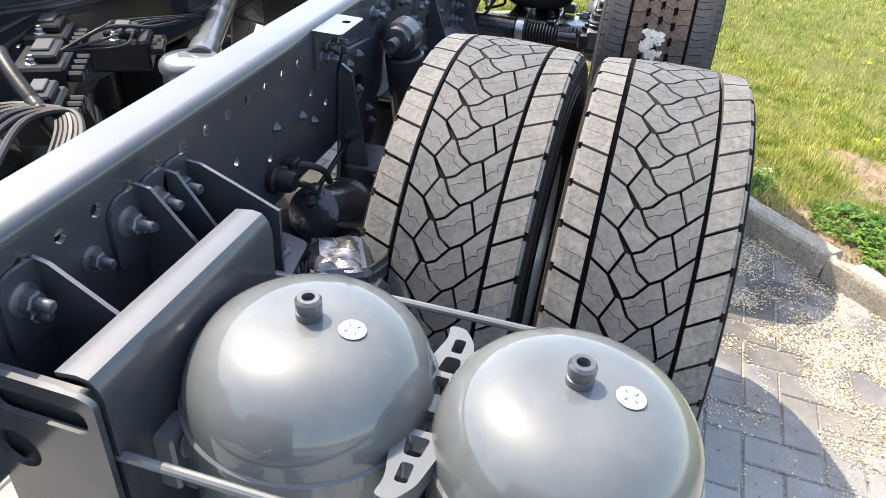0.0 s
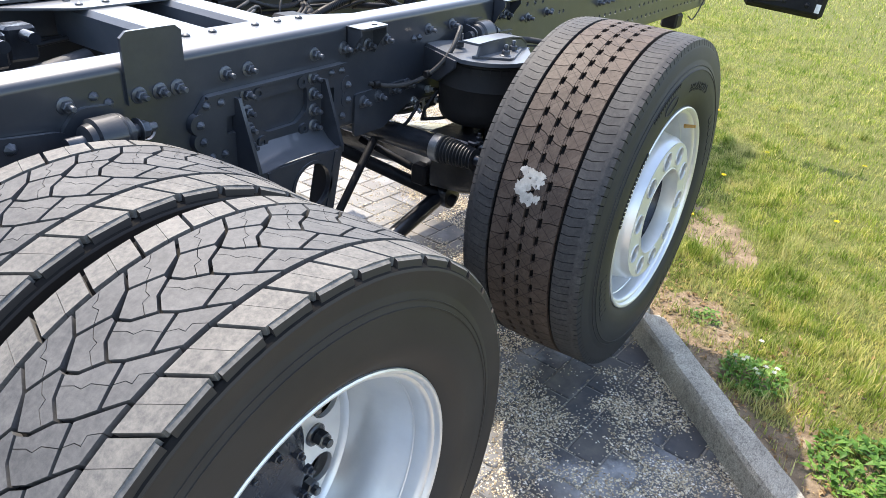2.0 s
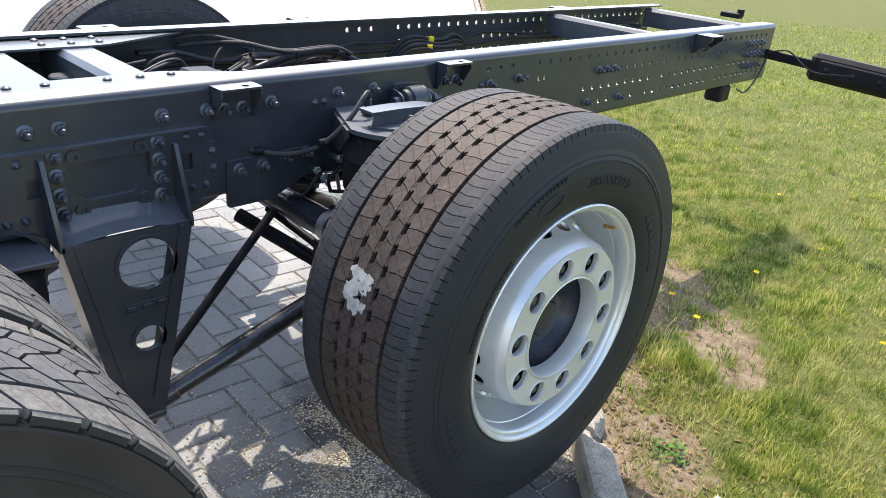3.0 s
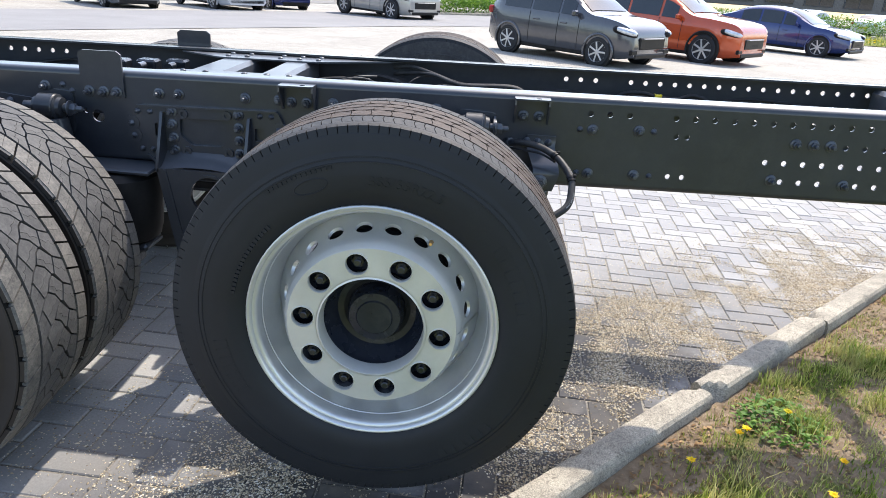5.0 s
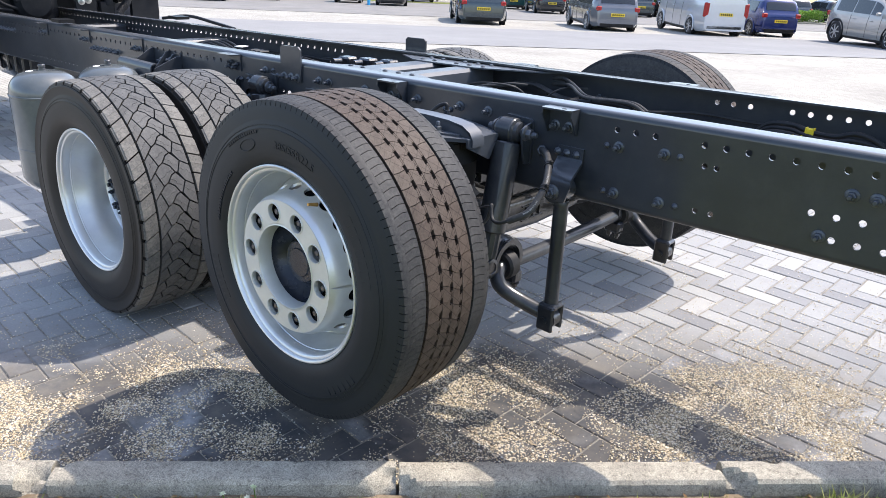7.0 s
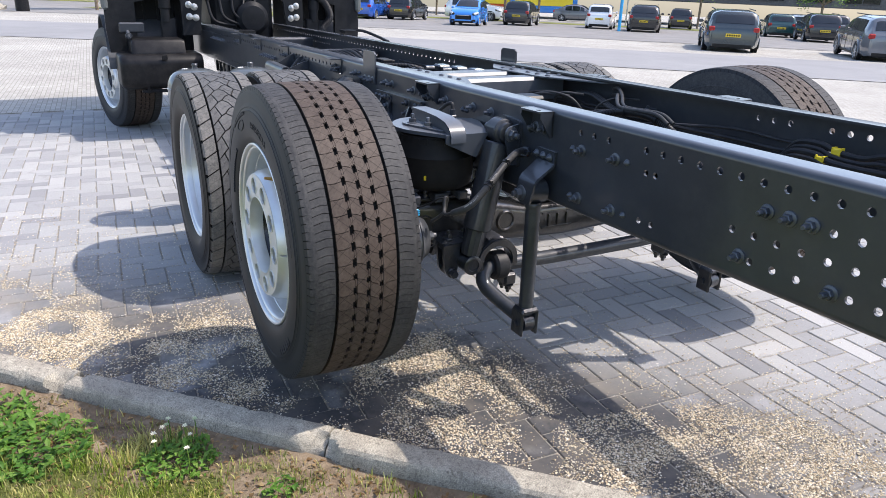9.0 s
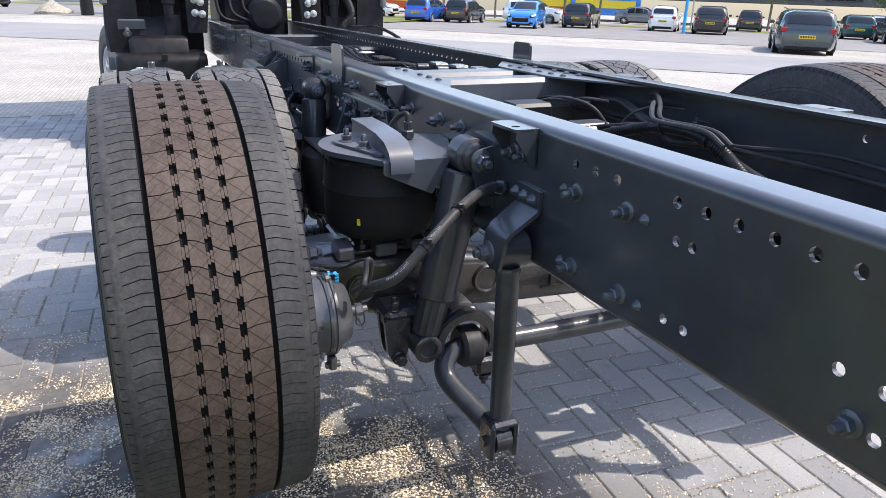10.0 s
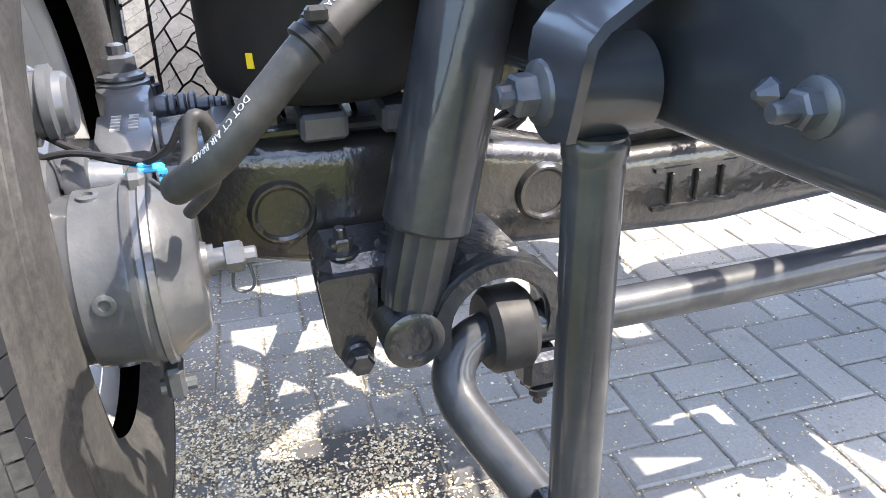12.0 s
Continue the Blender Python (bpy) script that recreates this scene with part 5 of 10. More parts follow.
def hood_bracket(u, sg=-1, wide=0.118, deep=0.09, cheeks=True):
    """Small bent bracket with a hole in its top and two bolts inside."""
    b = bmesh.new()
    x0, x1 = u - wide / 2, u + wide / 2
    top = rounded([(x0, 0), (x1, 0), (x1, deep), (x0, deep)], 0.012)
    plate(b, top, [circle(u + 0.02, deep * 0.62, 0.009, 14)], 0.006, lambda a, q, c: (a, sg * (YO + q), -0.008 - c))
    if cheeks:
        for x in (x0, x1 - 0.006):
            prism(b, [(0.0, -0.010), (deep - 0.006, -0.010), (deep - 0.004, -0.03), (deep * 0.55, -0.060), (0.012, -0.094), (0, -0.094)], 0.006, lambda a, q, c: (x + c, sg * (YO + a), q))
    prism(b, [(x0, -0.088), (x1, -0.088), (x1, -0.008), (x0, -0.008)], 0.006, lambda a, q, c: (a, sg * (YO + c), q))
    part("bracket", b, "chassis", truck, "bent steel bracket on the rail", m=FR)
    for k in (-0.026, 0.026):
        rail_bolt(u + k, -0.070, sg, off=0.006)


hood_bracket(0.448, wide=0.115, deep=0.055)
hood_bracket(-0.323, wide=0.115, deep=0.06)
hood_bracket(-1.445, deep=0.062, cheeks=False)
hood_bracket(2.15)
for u in (-2.42, -3.1, -3.75):
    hood_bracket(u, cheeks=False, deep=0.05)
for u in (0.47, -0.32, 2.15):
    hood_bracket(u, 1)

# crossmembers
for u, wd in ((-0.725, 0.135), (-0.48, 0.105), (-2.75, 0.16), (-4.2, 0.14), (2.93, 0.10), (1.95, 0.07)):
    b = bmesh.new()
    low = -0.022 if u > -1 else -0.07
    hgt = 0.10 if u > -1 else 0.16
    prof = [(-wd / 2, -hgt), (-wd / 2, -0.012), (-wd / 2 + 0.012, 0), (wd / 2 - 0.012, 0), (wd / 2, -0.012), (wd / 2, -hgt)]
    strip(b, prof, 0.70, 0.006, lambda a, q, c: (u + a, c, low + q))
    part("crossmember", b, "chassis_light" if u > -1 else "chassis", truck, "pressed steel crossmember between the rails", m=FR)
for sg in (-1, 1):
    b = bmesh.new()
    y0, y1 = sg * 0.398, sg * 0.19
    poly = rounded([(-1.02, y0), (-0.05, y0), (-0.10, sg * 0.33), (-0.40, y1), (-0.80, y1), (-1.02, sg * 0.33)], 0.03)
    prism(b, poly, 0.006, lambda a, q, c: (a, q, -0.019 + c))
    gus = part("gusset_plate", b, "chassis_light", truck, "riveted gusset plate over the crossmembers", m=FR)
    for u in (-0.95, -0.86, -0.78, -0.70, -0.56, -0.48, -0.40, -0.28, -0.18):
        for v in (0.30, 0.235) if -0.85 < u < -0.38 else (0.345,):
            part("rivet", DOME, None, gus, m=Matrix.Translation((u, sg * v, -0.013)))

# ---------------------------------------------------------------- hanger bracket of the rear axle
for sg in (-1, 1):
    b = bmesh.new()
    F_ = lambda off: (lambda a, z, c: (a, sg * (YO + off + c), z))
    base = rounded([(-0.905, 0.845), (-0.868, 0.795), (-0.81, 0.765), (-0.44, 0.772), (-0.385, 0.815), (-0.368, 0.86), (-0.368, 0.925), (-0.395, 0.976), (-0.865, 0.962), (-0.905, 0.915)], 0.012)
    win = [rounded([(-0.728, 0.865), (-0.69, 0.835), (-0.585, 0.838), (-0.545, 0.87), (-0.545, 0.932), (-0.728, 0.926)], 0.012), rounded([(-0.815, 0.858), (-0.785, 0.858), (-0.785, 0.902), (-0.815, 0.902)], 0.004), rounded([(-0.47, 0.868), (-0.44, 0.868), (-0.44, 0.912), (-0.47, 0.912)], 0.004)]
    plate(b, base, win, 0.014, F_(0.001))
    for x, z in ((-0.892, 0.898), (-0.886, 0.856), (-0.388, 0.912), (-0.386, 0.868)):
        lathe(b, [(0, 0.027), (0.016, 0.025), (0.017, 0.0)], (x, sg * (YO + 0.001), z), (0, sg, 0), 22)
    strip(b, [(-0.87, 0.959), (-0.395, 0.973)], 0.010, 0.006, lambda a, q, c: (a, sg * (YO + 0.018 + c), q))
    part("hanger_plate", b, "chassis", truck, "bolted base plate of the axle hanger")
    # flared skirt from the base plate out to the top of the leg
    b = bmesh.new()
    skirt = [(0.010, 0.815), (0.026, 0.800), (0.046, 0.782), (0.068, 0.770), (0.092, 0.764)]
    R_ = []
    for k in range(13):
        f_ = k / 12
        dip = 0.014 * math.sin(math.pi * f_)
        R_.append([b.verts.new(((-0.782 + 0.293 * f_), sg * (YO + a), q + dip * (a / 0.092))) for a, q in skirt])
    for A_, B_ in zip(R_, R_[1:]):
        for i in range(4):
            b.faces.new((A_[i], A_[i + 1], B_[i + 1], B_[i]))
    part("hanger_skirt", b, "chassis", truck, "flared foot of the axle hanger", angle=60)
    # upright ribs
    for x in (-0.788, -0.492):
        rib = bmesh.new()
        prism(rib, [(0.012, 0.755), (0.094, 0.755), (0.094, 0.775), (0.030, 0.945), (0.012, 0.945)], 0.010, lambda a, q, c: (x + c, sg * (YO + a), q))
        part("rib", rib, "chassis", truck)
    # small wings beside the ribs
    for xa, xb in ((-0.788, -0.845), (-0.482, -0.425)):
        wing = bmesh.new()
        prism(wing, [(xa, 0.765), (xb, 0.795), (xa, 0.735)], 0.010, F_(0.016))
        part("gusset", wing, "chassis", truck)
    # leg: outer web with two round windows, side flanges running back to the frame
    leg = rounded([(-0.786, 0.768), (-0.690, 0.235), (-0.590, 0.235), (-0.486, 0.772)], 0.010)
    b = bmesh.new()
    plate(b, leg, [circle(-0.605, 0.684, 0.066, 28), circle(-0.614, 0.482, 0.035, 22)], 0.012, F_(0.082), [(-0.62, 0.58), (-0.69, 0.62)])
    for x, z, r in ((-0.605, 0.684, 0.066), (-0.614, 0.482, 0.035)):
        lathe(b, [(0, r), (0.0, r + 0.008), (0.012, r + 0.009), (0.012, r), (0, r)], (x, sg * (YO + 0.086), z), (0, sg, 0), 28, caps=False)
    hanger = part("hanger_bracket", b, "chassis", truck, "cast steel axle hanger with two round windows")
    for (xa, za), (xb, zb), t in (((-0.786, 0.765), (-0.690, 0.235), 0.012), ((-0.498, 0.765), (-0.602, 0.235), 0.012)):
        b = bmesh.new()
        prism(b, [(xa, za), (xb, zb), (xb + t, zb), (xa + t, za)], 0.085, lambda a, q, c: (a, sg * (YO + 0.008 + c), q))
        part("flange", b, "chassis", hanger)
    for (xa, za), (xb, zb), t in (((-0.762, 0.765), (-0.672, 0.30), 0.010), ((-0.520, 0.765), (-0.618, 0.30), 0.010)):
        b = bmesh.new()
        prism(b, [(xa, za), (xb, zb), (xb + t, zb), (xa + t, za)], 0.006, lambda a, q, c: (a, sg * (YO + 0.092 + c), q))
        part("bead", b, "chassis", hanger)
    b = bmesh.new()
    box(b, (-0.648, sg * (YO + 0.045), 0.228), (0.125, 0.085, 0.022), bev=0.006)
    cyl(b, (-0.70, sg * (YO + 0.075), 0.240), (-0.585, sg * (YO + 0.075), 0.240), 0.024, seg=18, bev=0.004)
    part("foot", b, "chassis", hanger)
    b = bmesh.new()
    box(b, (-0.612, sg * (YO + 0.095), 0.585), (0.115, 0.006, 0.004))
    box(b, (-0.614, sg * (YO + 0.095), 0.563), (0.115, 0.006, 0.004))
    for k in range(3):
        box(b, (-0.650 + 0.037 * k, sg * (YO + 0.095), 0.574), (0.024, 0.006, 0.012), bev=0.002)
    part("cast_marking", b, "chassis", truck)
    for x, z, big in ((-0.870, 0.940, 0), (-0.828, 0.941, 0), (-0.892, 0.898, 0), (-0.886, 0.856, 0), (-0.862, 0.811, 0), (-0.825, 0.812, 0), (-0.753, 0.947, 1), (-0.753, 0.903, 1), (-0.750, 0.858, 1), (-0.748, 0.815, 1),
                      (-0.714, 0.942, 2), (-0.707, 0.815, 2), (-0.565, 0.947, 2), (-0.562, 0.818, 2), (-0.525, 0.952, 1), (-0.525, 0.908, 1), (-0.523, 0.864, 1), (-0.523, 0.820, 1), (-0.452, 0.955, 0), (-0.413, 0.956, 0),
                      (-0.388, 0.912, 0), (-0.386, 0.868, 0), (-0.441, 0.823, 0), (-0.407, 0.824, 0)):
        if big == 2:
            b = bmesh.new()
            lathe(b, [(0, 0.017), (0.006, 0.0165), (0.006, 0.007), (0.001, 0.007)], (0, 0, 0), (0, -1, 0), 16, caps=False)
            me = finish(b, "boss", "chassis")
        else:
            me = BOLT if big else RIVET
        m = Matrix.Translation((x, sg * (YO + (0.018 if x < -0.88 or x > -0.39 else 0.015)), z))
        part("bolt" if big != 2 else "boss", me, None, rails[sg], m=FR.inverted() @ (m @ flip if sg > 0 else m))

# ---------------------------------------------------------------- rear axle, lifted
def loft(b, secs, mi=0):
    """Closed quad sections (lists of four corners or more) skinned in order."""
    R = [[b.verts.new(p) for p in s] for s in secs]
    for A, B in zip(R, R[1:]):
        n = len(A)
        for i in range(n):
            b.faces.new((A[i], A[(i + 1) % n], B[(i + 1) % n], B[i])).material_index = mi
    b.faces.new(R[0][::-1])
    b.faces.new(R[-1])


def beam_sec(y, x0, x1, z0, z1, e=0.034):
    return [(x, y, z) for x, z in rounded([(x0, z0), (x1, z0), (x1, z1), (x0, z1)], e, 4)]


b = bmesh.new()
half = [(0.0, 0.04, 0.135, 0.495, 0.640), (0.20, 0.04, 0.135, 0.505, 0.642), (0.34, 0.03, 0.145, 0.520, 0.675), (0.45, -0.03, 0.15, 0.530, 0.695), (0.52, -0.09, 0.15, 0.535, 0.705), (0.64, -0.085, 0.15, 0.545, 0.715), (0.72, -0.07, 0.14, 0.560, 0.720), (0.80, -0.05, 0.12, 0.575, 0.72)]
secs = [beam_sec(-y, x0, x1, z0, z1) for y, x0, x1, z0, z1 in half[::-1]] + [beam_sec(y, x0, x1, z0, z1) for y, x0, x1, z0, z1 in half[1:]]
loft(b, secs)
for y, z in ((-0.668, 0.628), (-0.314, 0.604), (0.314, 0.604)):
    lathe(b, [(0, 0.031), (0.003, 0.031), (0.006, 0.035), (0.006, 0.038), (0.001, 0.042), (-0.004, 0.043)], (0.148, y, z), (1, 0, 0), 28)
for k in range(3):
    box(b, (0.139, -0.10 + 0.045 * k, 0.575), (0.008, 0.006, 0.05), bev=0.002)
box(b, (0.138, -0.055, 0.605), (0.006, 0.15, 0.006))
box(b, (0.138, -0.055, 0.545), (0.006, 0.15, 0.006))
for y in (-0.80, 0.80):
    cyl(b, (0.061, y, 0.640), (0.061, y * 1.14, 0.640), 0.070, 0.085, 28)
# block added mid-beam, mostly unseen, to keep a sun patch off the ground
box(b, (0.02, 0.0, 0.688), (0.20, 0.42, 0.11), bev=0.03)
part("rear_axle_beam", b, "cast_dusty", truck, "black painted cast axle beam, wet-looking and rough")

# air bellows on the beam, with the mounting plate and strap
for sg in (-1, 1):
    b = bmesh.new()
    prof = [(0, 0.100), (0.003, 0.128), (0.012, 0.146), (0.030, 0.157), (0.060, 0.161), (0.120, 0.1615), (0.124, 0.1645), (0.128, 0.1615), (0.172, 0.159), (0.200, 0.152), (0.208, 0.138)]
    lathe(b, [(h, r * 0.885) for h, r in prof], (0.068, sg * 0.592, 0.760), (0, 0, 1), 56)
    lathe(b, [(0, 0.134), (0.006, 0.140), (0.022, 0.139), (0.028, 0.132)], (0.068, sg * 0.592, 0.930), (0, 0, 1), 56)
    for k in range(28):
        a = 2 * math.pi * k / 28
        box(b, (0.068 + 0.140 * math.cos(a), sg * 0.592 + 0.140 * math.sin(a), 0.944), (0.003, 0.004, 0.022), Matrix.Rotation(a, 4, "Z"))
    bellows = part("air_bellows", b, "bellows", truck, "black rubber air spring bellows, dusty")
    b = bmesh.new()
    box(b, (0.068 + 0.1425 * math.cos(0.70), sg * (0.592 + 0.1425 * math.sin(0.70)), 0.818), (0.003, 0.008, 0.016), Matrix.Rotation(sg * 0.70, 4, "Z"))
    part("paint_mark", b, "yellow", bellows, "small yellow paint mark")
    b = bmesh.new()
    out = [(0.055 + 0.150 * math.cos(t), sg * (0.592 + 0.150 * math.sin(t))) for t in [math.pi * (0.02 + 0.96 * k / 18) for k in range(19)]]
    out = [(0.06, sg * 0.402), (0.245, sg * 0.475), (0.245, sg * 0.640), *[p for p in out if p[0] < 0.15], (0.0, sg * 0.402)]
    prism(b, out, 0.012, lambda a, q, c: (a, q, 0.968 + c))
    part("bellows_plate", b, "chassis_light", truck, "grey steel plate carrying the bellows")
    b = bmesh.new()
    plate(b, rounded([(-0.055, 0.612), (0.022, 0.703), (0.05, 0.702), (0.205, 0.642), (0.205, 0.612)], 0.008), [], 0.006, lambda a, q, c: (a, sg * q, 0.981 + c))
    part("bellows_washer_plate", b, "chassis_light", truck)
    for x, y in ((0.045, 0.672), (0.125, 0.652)):
        part("bolt", BOLT, None, bellows, m=Matrix.Translation((x, sg * y, 0.986)) @ Matrix.Rotation(-math.pi / 2, 4, "X"))
    # skirt under the plate's front edge, rear gusset
    b = bmesh.new()
    plate(b, rounded([(0.0, 0.970), (0.94, 0.970), (0.94, 0.948), (0.50, 0.884), (0.08, 0.878), (0.0, 0.890)], 0.006), [], 0.008, lambda a, q, c: (-0.090 * a - 0.8 * c, sg * (0.402 + 0.190 * a - 0.5 * c), q))
    part("bellows_skirt", b, "chassis", truck, "folded steel skirt under the bellows plate")
    b = bmesh.new()
    plate(b, rounded([(0.478, 0.980), (0.645, 0.980), (0.645, 0.950), (0.525, 0.895)], 0.005), [], 0.008, lambda a, q, c: (0.243 + c, sg * a, q))
    part("bellows_gusset", b, "chassis_light", truck)
    b = bmesh.new()
    arcp = [(-0.05, 1.022), (0.05, 1.024), (0.15, 1.022), (0.21, 1.014), (0.243, 0.996), (0.256, 0.975), (0.257, 0.952)]
    strip(b, arcp, 0.058, 0.007, lambda a, q, c: (a, sg * (0.602 + c), q))
    prism(b, [(-0.05, 0.985), (0.20, 0.985), (0.246, 0.975), (0.246, 0.994), (0.21, 1.013), (0.15, 1.020), (-0.04, 1.020)], 0.006, lambda a, q, c: (a, sg * (0.625 + c), q))
    part("strap", b, "chassis_light", truck, "bent grey strap over the bellows plate")
    b = bmesh.new()
    hexbolt(b, (0.035, sg * 0.505, 0.98), (0, 0, 1), 0.016, 0.014, False)
    cyl(b, (0.035, sg * 0.505, 0.995), (0.035, sg * 0.505, 1.025), 0.011, seg=10)
    part("air_fitting", b, "chassis", bellows)
    b = bmesh.new()
    tube(b, [(0.035, sg * 0.505, 1.025), (0.030, sg * 0.508, 1.045), (0.0, sg * 0.522, 1.030), (-0.045, sg * 0.530, 0.985), (-0.085, sg * 0.510, 0.935), (-0.125, sg * 0.470, 0.893), (-0.19, sg * 0.432, 0.878), (-0.275, sg * 0.398, 0.892)], 0.0072, 12)
    line = part("air_line", b, "hose_dusty", truck, "grey rubber air hose looping from the rail to the bellows")
    for p in ((-0.250, sg * 0.408, 0.887), (-0.105, sg * 0.490, 0.914)):
        b = bmesh.new()
        cyl(b, Vector(p) - Vector((0.012, 0, 0)), Vector(p) + Vector((0.012, 0, 0)), 0.0115, seg=14, bev=0.002)
        part("clamp", b, "plastic", line)
    # saddle under the bellows
    b = bmesh.new()
    box(b, (0.02, sg * 0.60, 0.722), (0.22, 0.20, 0.018), bev=0.006)
    for x, y in ((0.145, 0.668), (0.115, 0.668), (-0.06, 0.675)):
        hexbolt(b, (x, sg * y, 0.735), (0, 0, 1), 0.011, 0.012, True)
        box(b, (x - 0.03, sg * y, 0.737), (0.03, 0.03, 0.014), bev=0.004)
    saddle = part("bellows_saddle", b, "cast", truck)
    # pads take a lighter grey than the saddle, standing in for light on them
    for x, y, w in ((0.138, 0.714, 0.044), (0.140, 0.610, 0.056), (0.135, 0.520, 0.040)):
        b = bmesh.new()
        box(b, (x, sg * y, 0.738), (0.066, w, 0.034), Matrix.Rotation(0.12, 4, "Y"), bev=0.005)
        part("pad", b, "brake", saddle, "cast pad, the light on it put into a paler grey")
    for k in (-1, 1):
        b = bmesh.new()
        prism(b, [(0.02, 0.727), (0.10, 0.727), (0.03, 0.775), (0.02, 0.775)], 0.008, lambda a, q, c: (a, sg * (0.600 + k * 0.045 + c), q))
        part("saddle_rib", b, "cast", saddle)

# shock absorbers
def shock(x0, y0, z0, x1, y1, z1, sg):
    top, bot = Vector((x0, sg * y0, z0)), Vector((x1, sg * y1, z1))
    d = (bot - top).normalized()
    L = (bot - top).length
    ob = empty("shock_absorber", parent=truck)
    tagged(ob, "dark grey shock absorber")
    b = bmesh.new()
    cyl(b, top + d * 0.040, top + d * (L * 0.74), 0.048, 0.050, 28, 0.005)
    part("dust_cover", b, "dark_tube", ob)
    b = bmesh.new()
    u_, v_, _ = frame_of(d)
    loft(b, [[top + d * q + (u_ * math.cos(a) + v_ * math.sin(a)) * (r + 0.0022 * (k % 2)) for k, a in enumerate([2 * math.pi * i / 28 for i in range(28)])] for q, r in ((L * 0.68, 0.038), (L - 0.05, 0.036), (L - 0.03, 0.033))])
    part("damper_tube", b, "dark_tube", ob)
    b = bmesh.new()
    lathe(b, [(-0.05, 0.022), (-0.046, 0.032), (-0.034, 0.035), (-0.030, 0.043), (0.022, 0.044), (0.026, 0.041), (0.030, 0.043), (0.034, 0.035), (0.046, 0.032), (0.05, 0.022)], top, (1, 0, 0), 28)
    part("bush", b, "dark_tube", ob, "grey rubber bush with a ribbed collar")
    b = bmesh.new()
    cyl(b, top - Vector((0.085, 0, 0)), top + Vector((0.07, 0, 0)), 0.015, seg=14)
    hexbolt(b, top + Vector((0.066, 0, 0)), (1, 0, 0), 0.016, 0.02)
    part("bolt", b, "bolt", ob)
    b = bmesh.new()
    lathe(b, [(-0.036, 0.02), (-0.035, 0.036), (0.035, 0.036), (0.038, 0.030), (0.038, 0.022), (0.034, 0.02), (0.034, 0)], bot, (1, 0, 0), 26)
    part("lower_eye", b, "cast", ob)


for sg in (-1, 1):
    shock(0.268, 0.442, 0.988, 0.285, 0.555, 0.520, sg)
    b = bmesh.new()
    plate(b, rounded([(0.20, 0.87), (0.34, 0.87), (0.34, 1.03), (0.21, 1.035)], 0.02), [], 0.012, lambda a, q, c: (a, sg * (YO + c), q))
    for x in (0.203, 0.328):
        prism(b, rounded([(0.408, 0.88), (0.44, 0.88), (0.462, 0.965), (0.462, 1.004), (0.445, 1.014), (0.408, 1.022)], 0.008), 0.008, lambda a, q, c: (x + c, sg * a, q))
    part("shock_bracket", b, "chassis", truck)
    # clevis on the axle
    b = bmesh.new()
    box(b, (0.233, sg * 0.558, 0.540), (0.014, 0.075, 0.10), bev=0.005)
    part("axle_clevis", b, "cast", truck, "black cast clevis under the axle")
    b = bmesh.new()
    for dx in (0.0, 0.048):
        prism(b, rounded([(0.580, 0.600), (0.650, 0.600), (0.640, 0.505), (0.625, 0.478), (0.600, 0.478), (0.588, 0.505)], 0.010), 0.014, lambda a, q, c: (0.205 + dx + c, sg * a, q - 0.012))
    cyl(b, (0.20, sg * 0.612, 0.482), (0.275, sg * 0.612, 0.482), 0.019, seg=18, bev=0.003)
    hexbolt(b, (0.272, sg * 0.612, 0.482), (1, 0, 0), 0.014, 0.0, False)
    part("shock_clevis", b, "cast", truck, "black cast clevis holding the shock absorber")
    b = bmesh.new()
    box(b, (0.205, sg * 0.585, 0.580), (0.11, 0.12, 0.050), bev=0.014)
    lug = part("spring_seat_lug", b, "cast", truck)
    for dy in (-0.03, 0.03):
        b = bmesh.new()
        hexbolt(b, (0.235, sg * (0.585 + dy), 0.604), (0, 0, 1), 0.013, 0.012)
        part("bolt", b, "cast", lug)

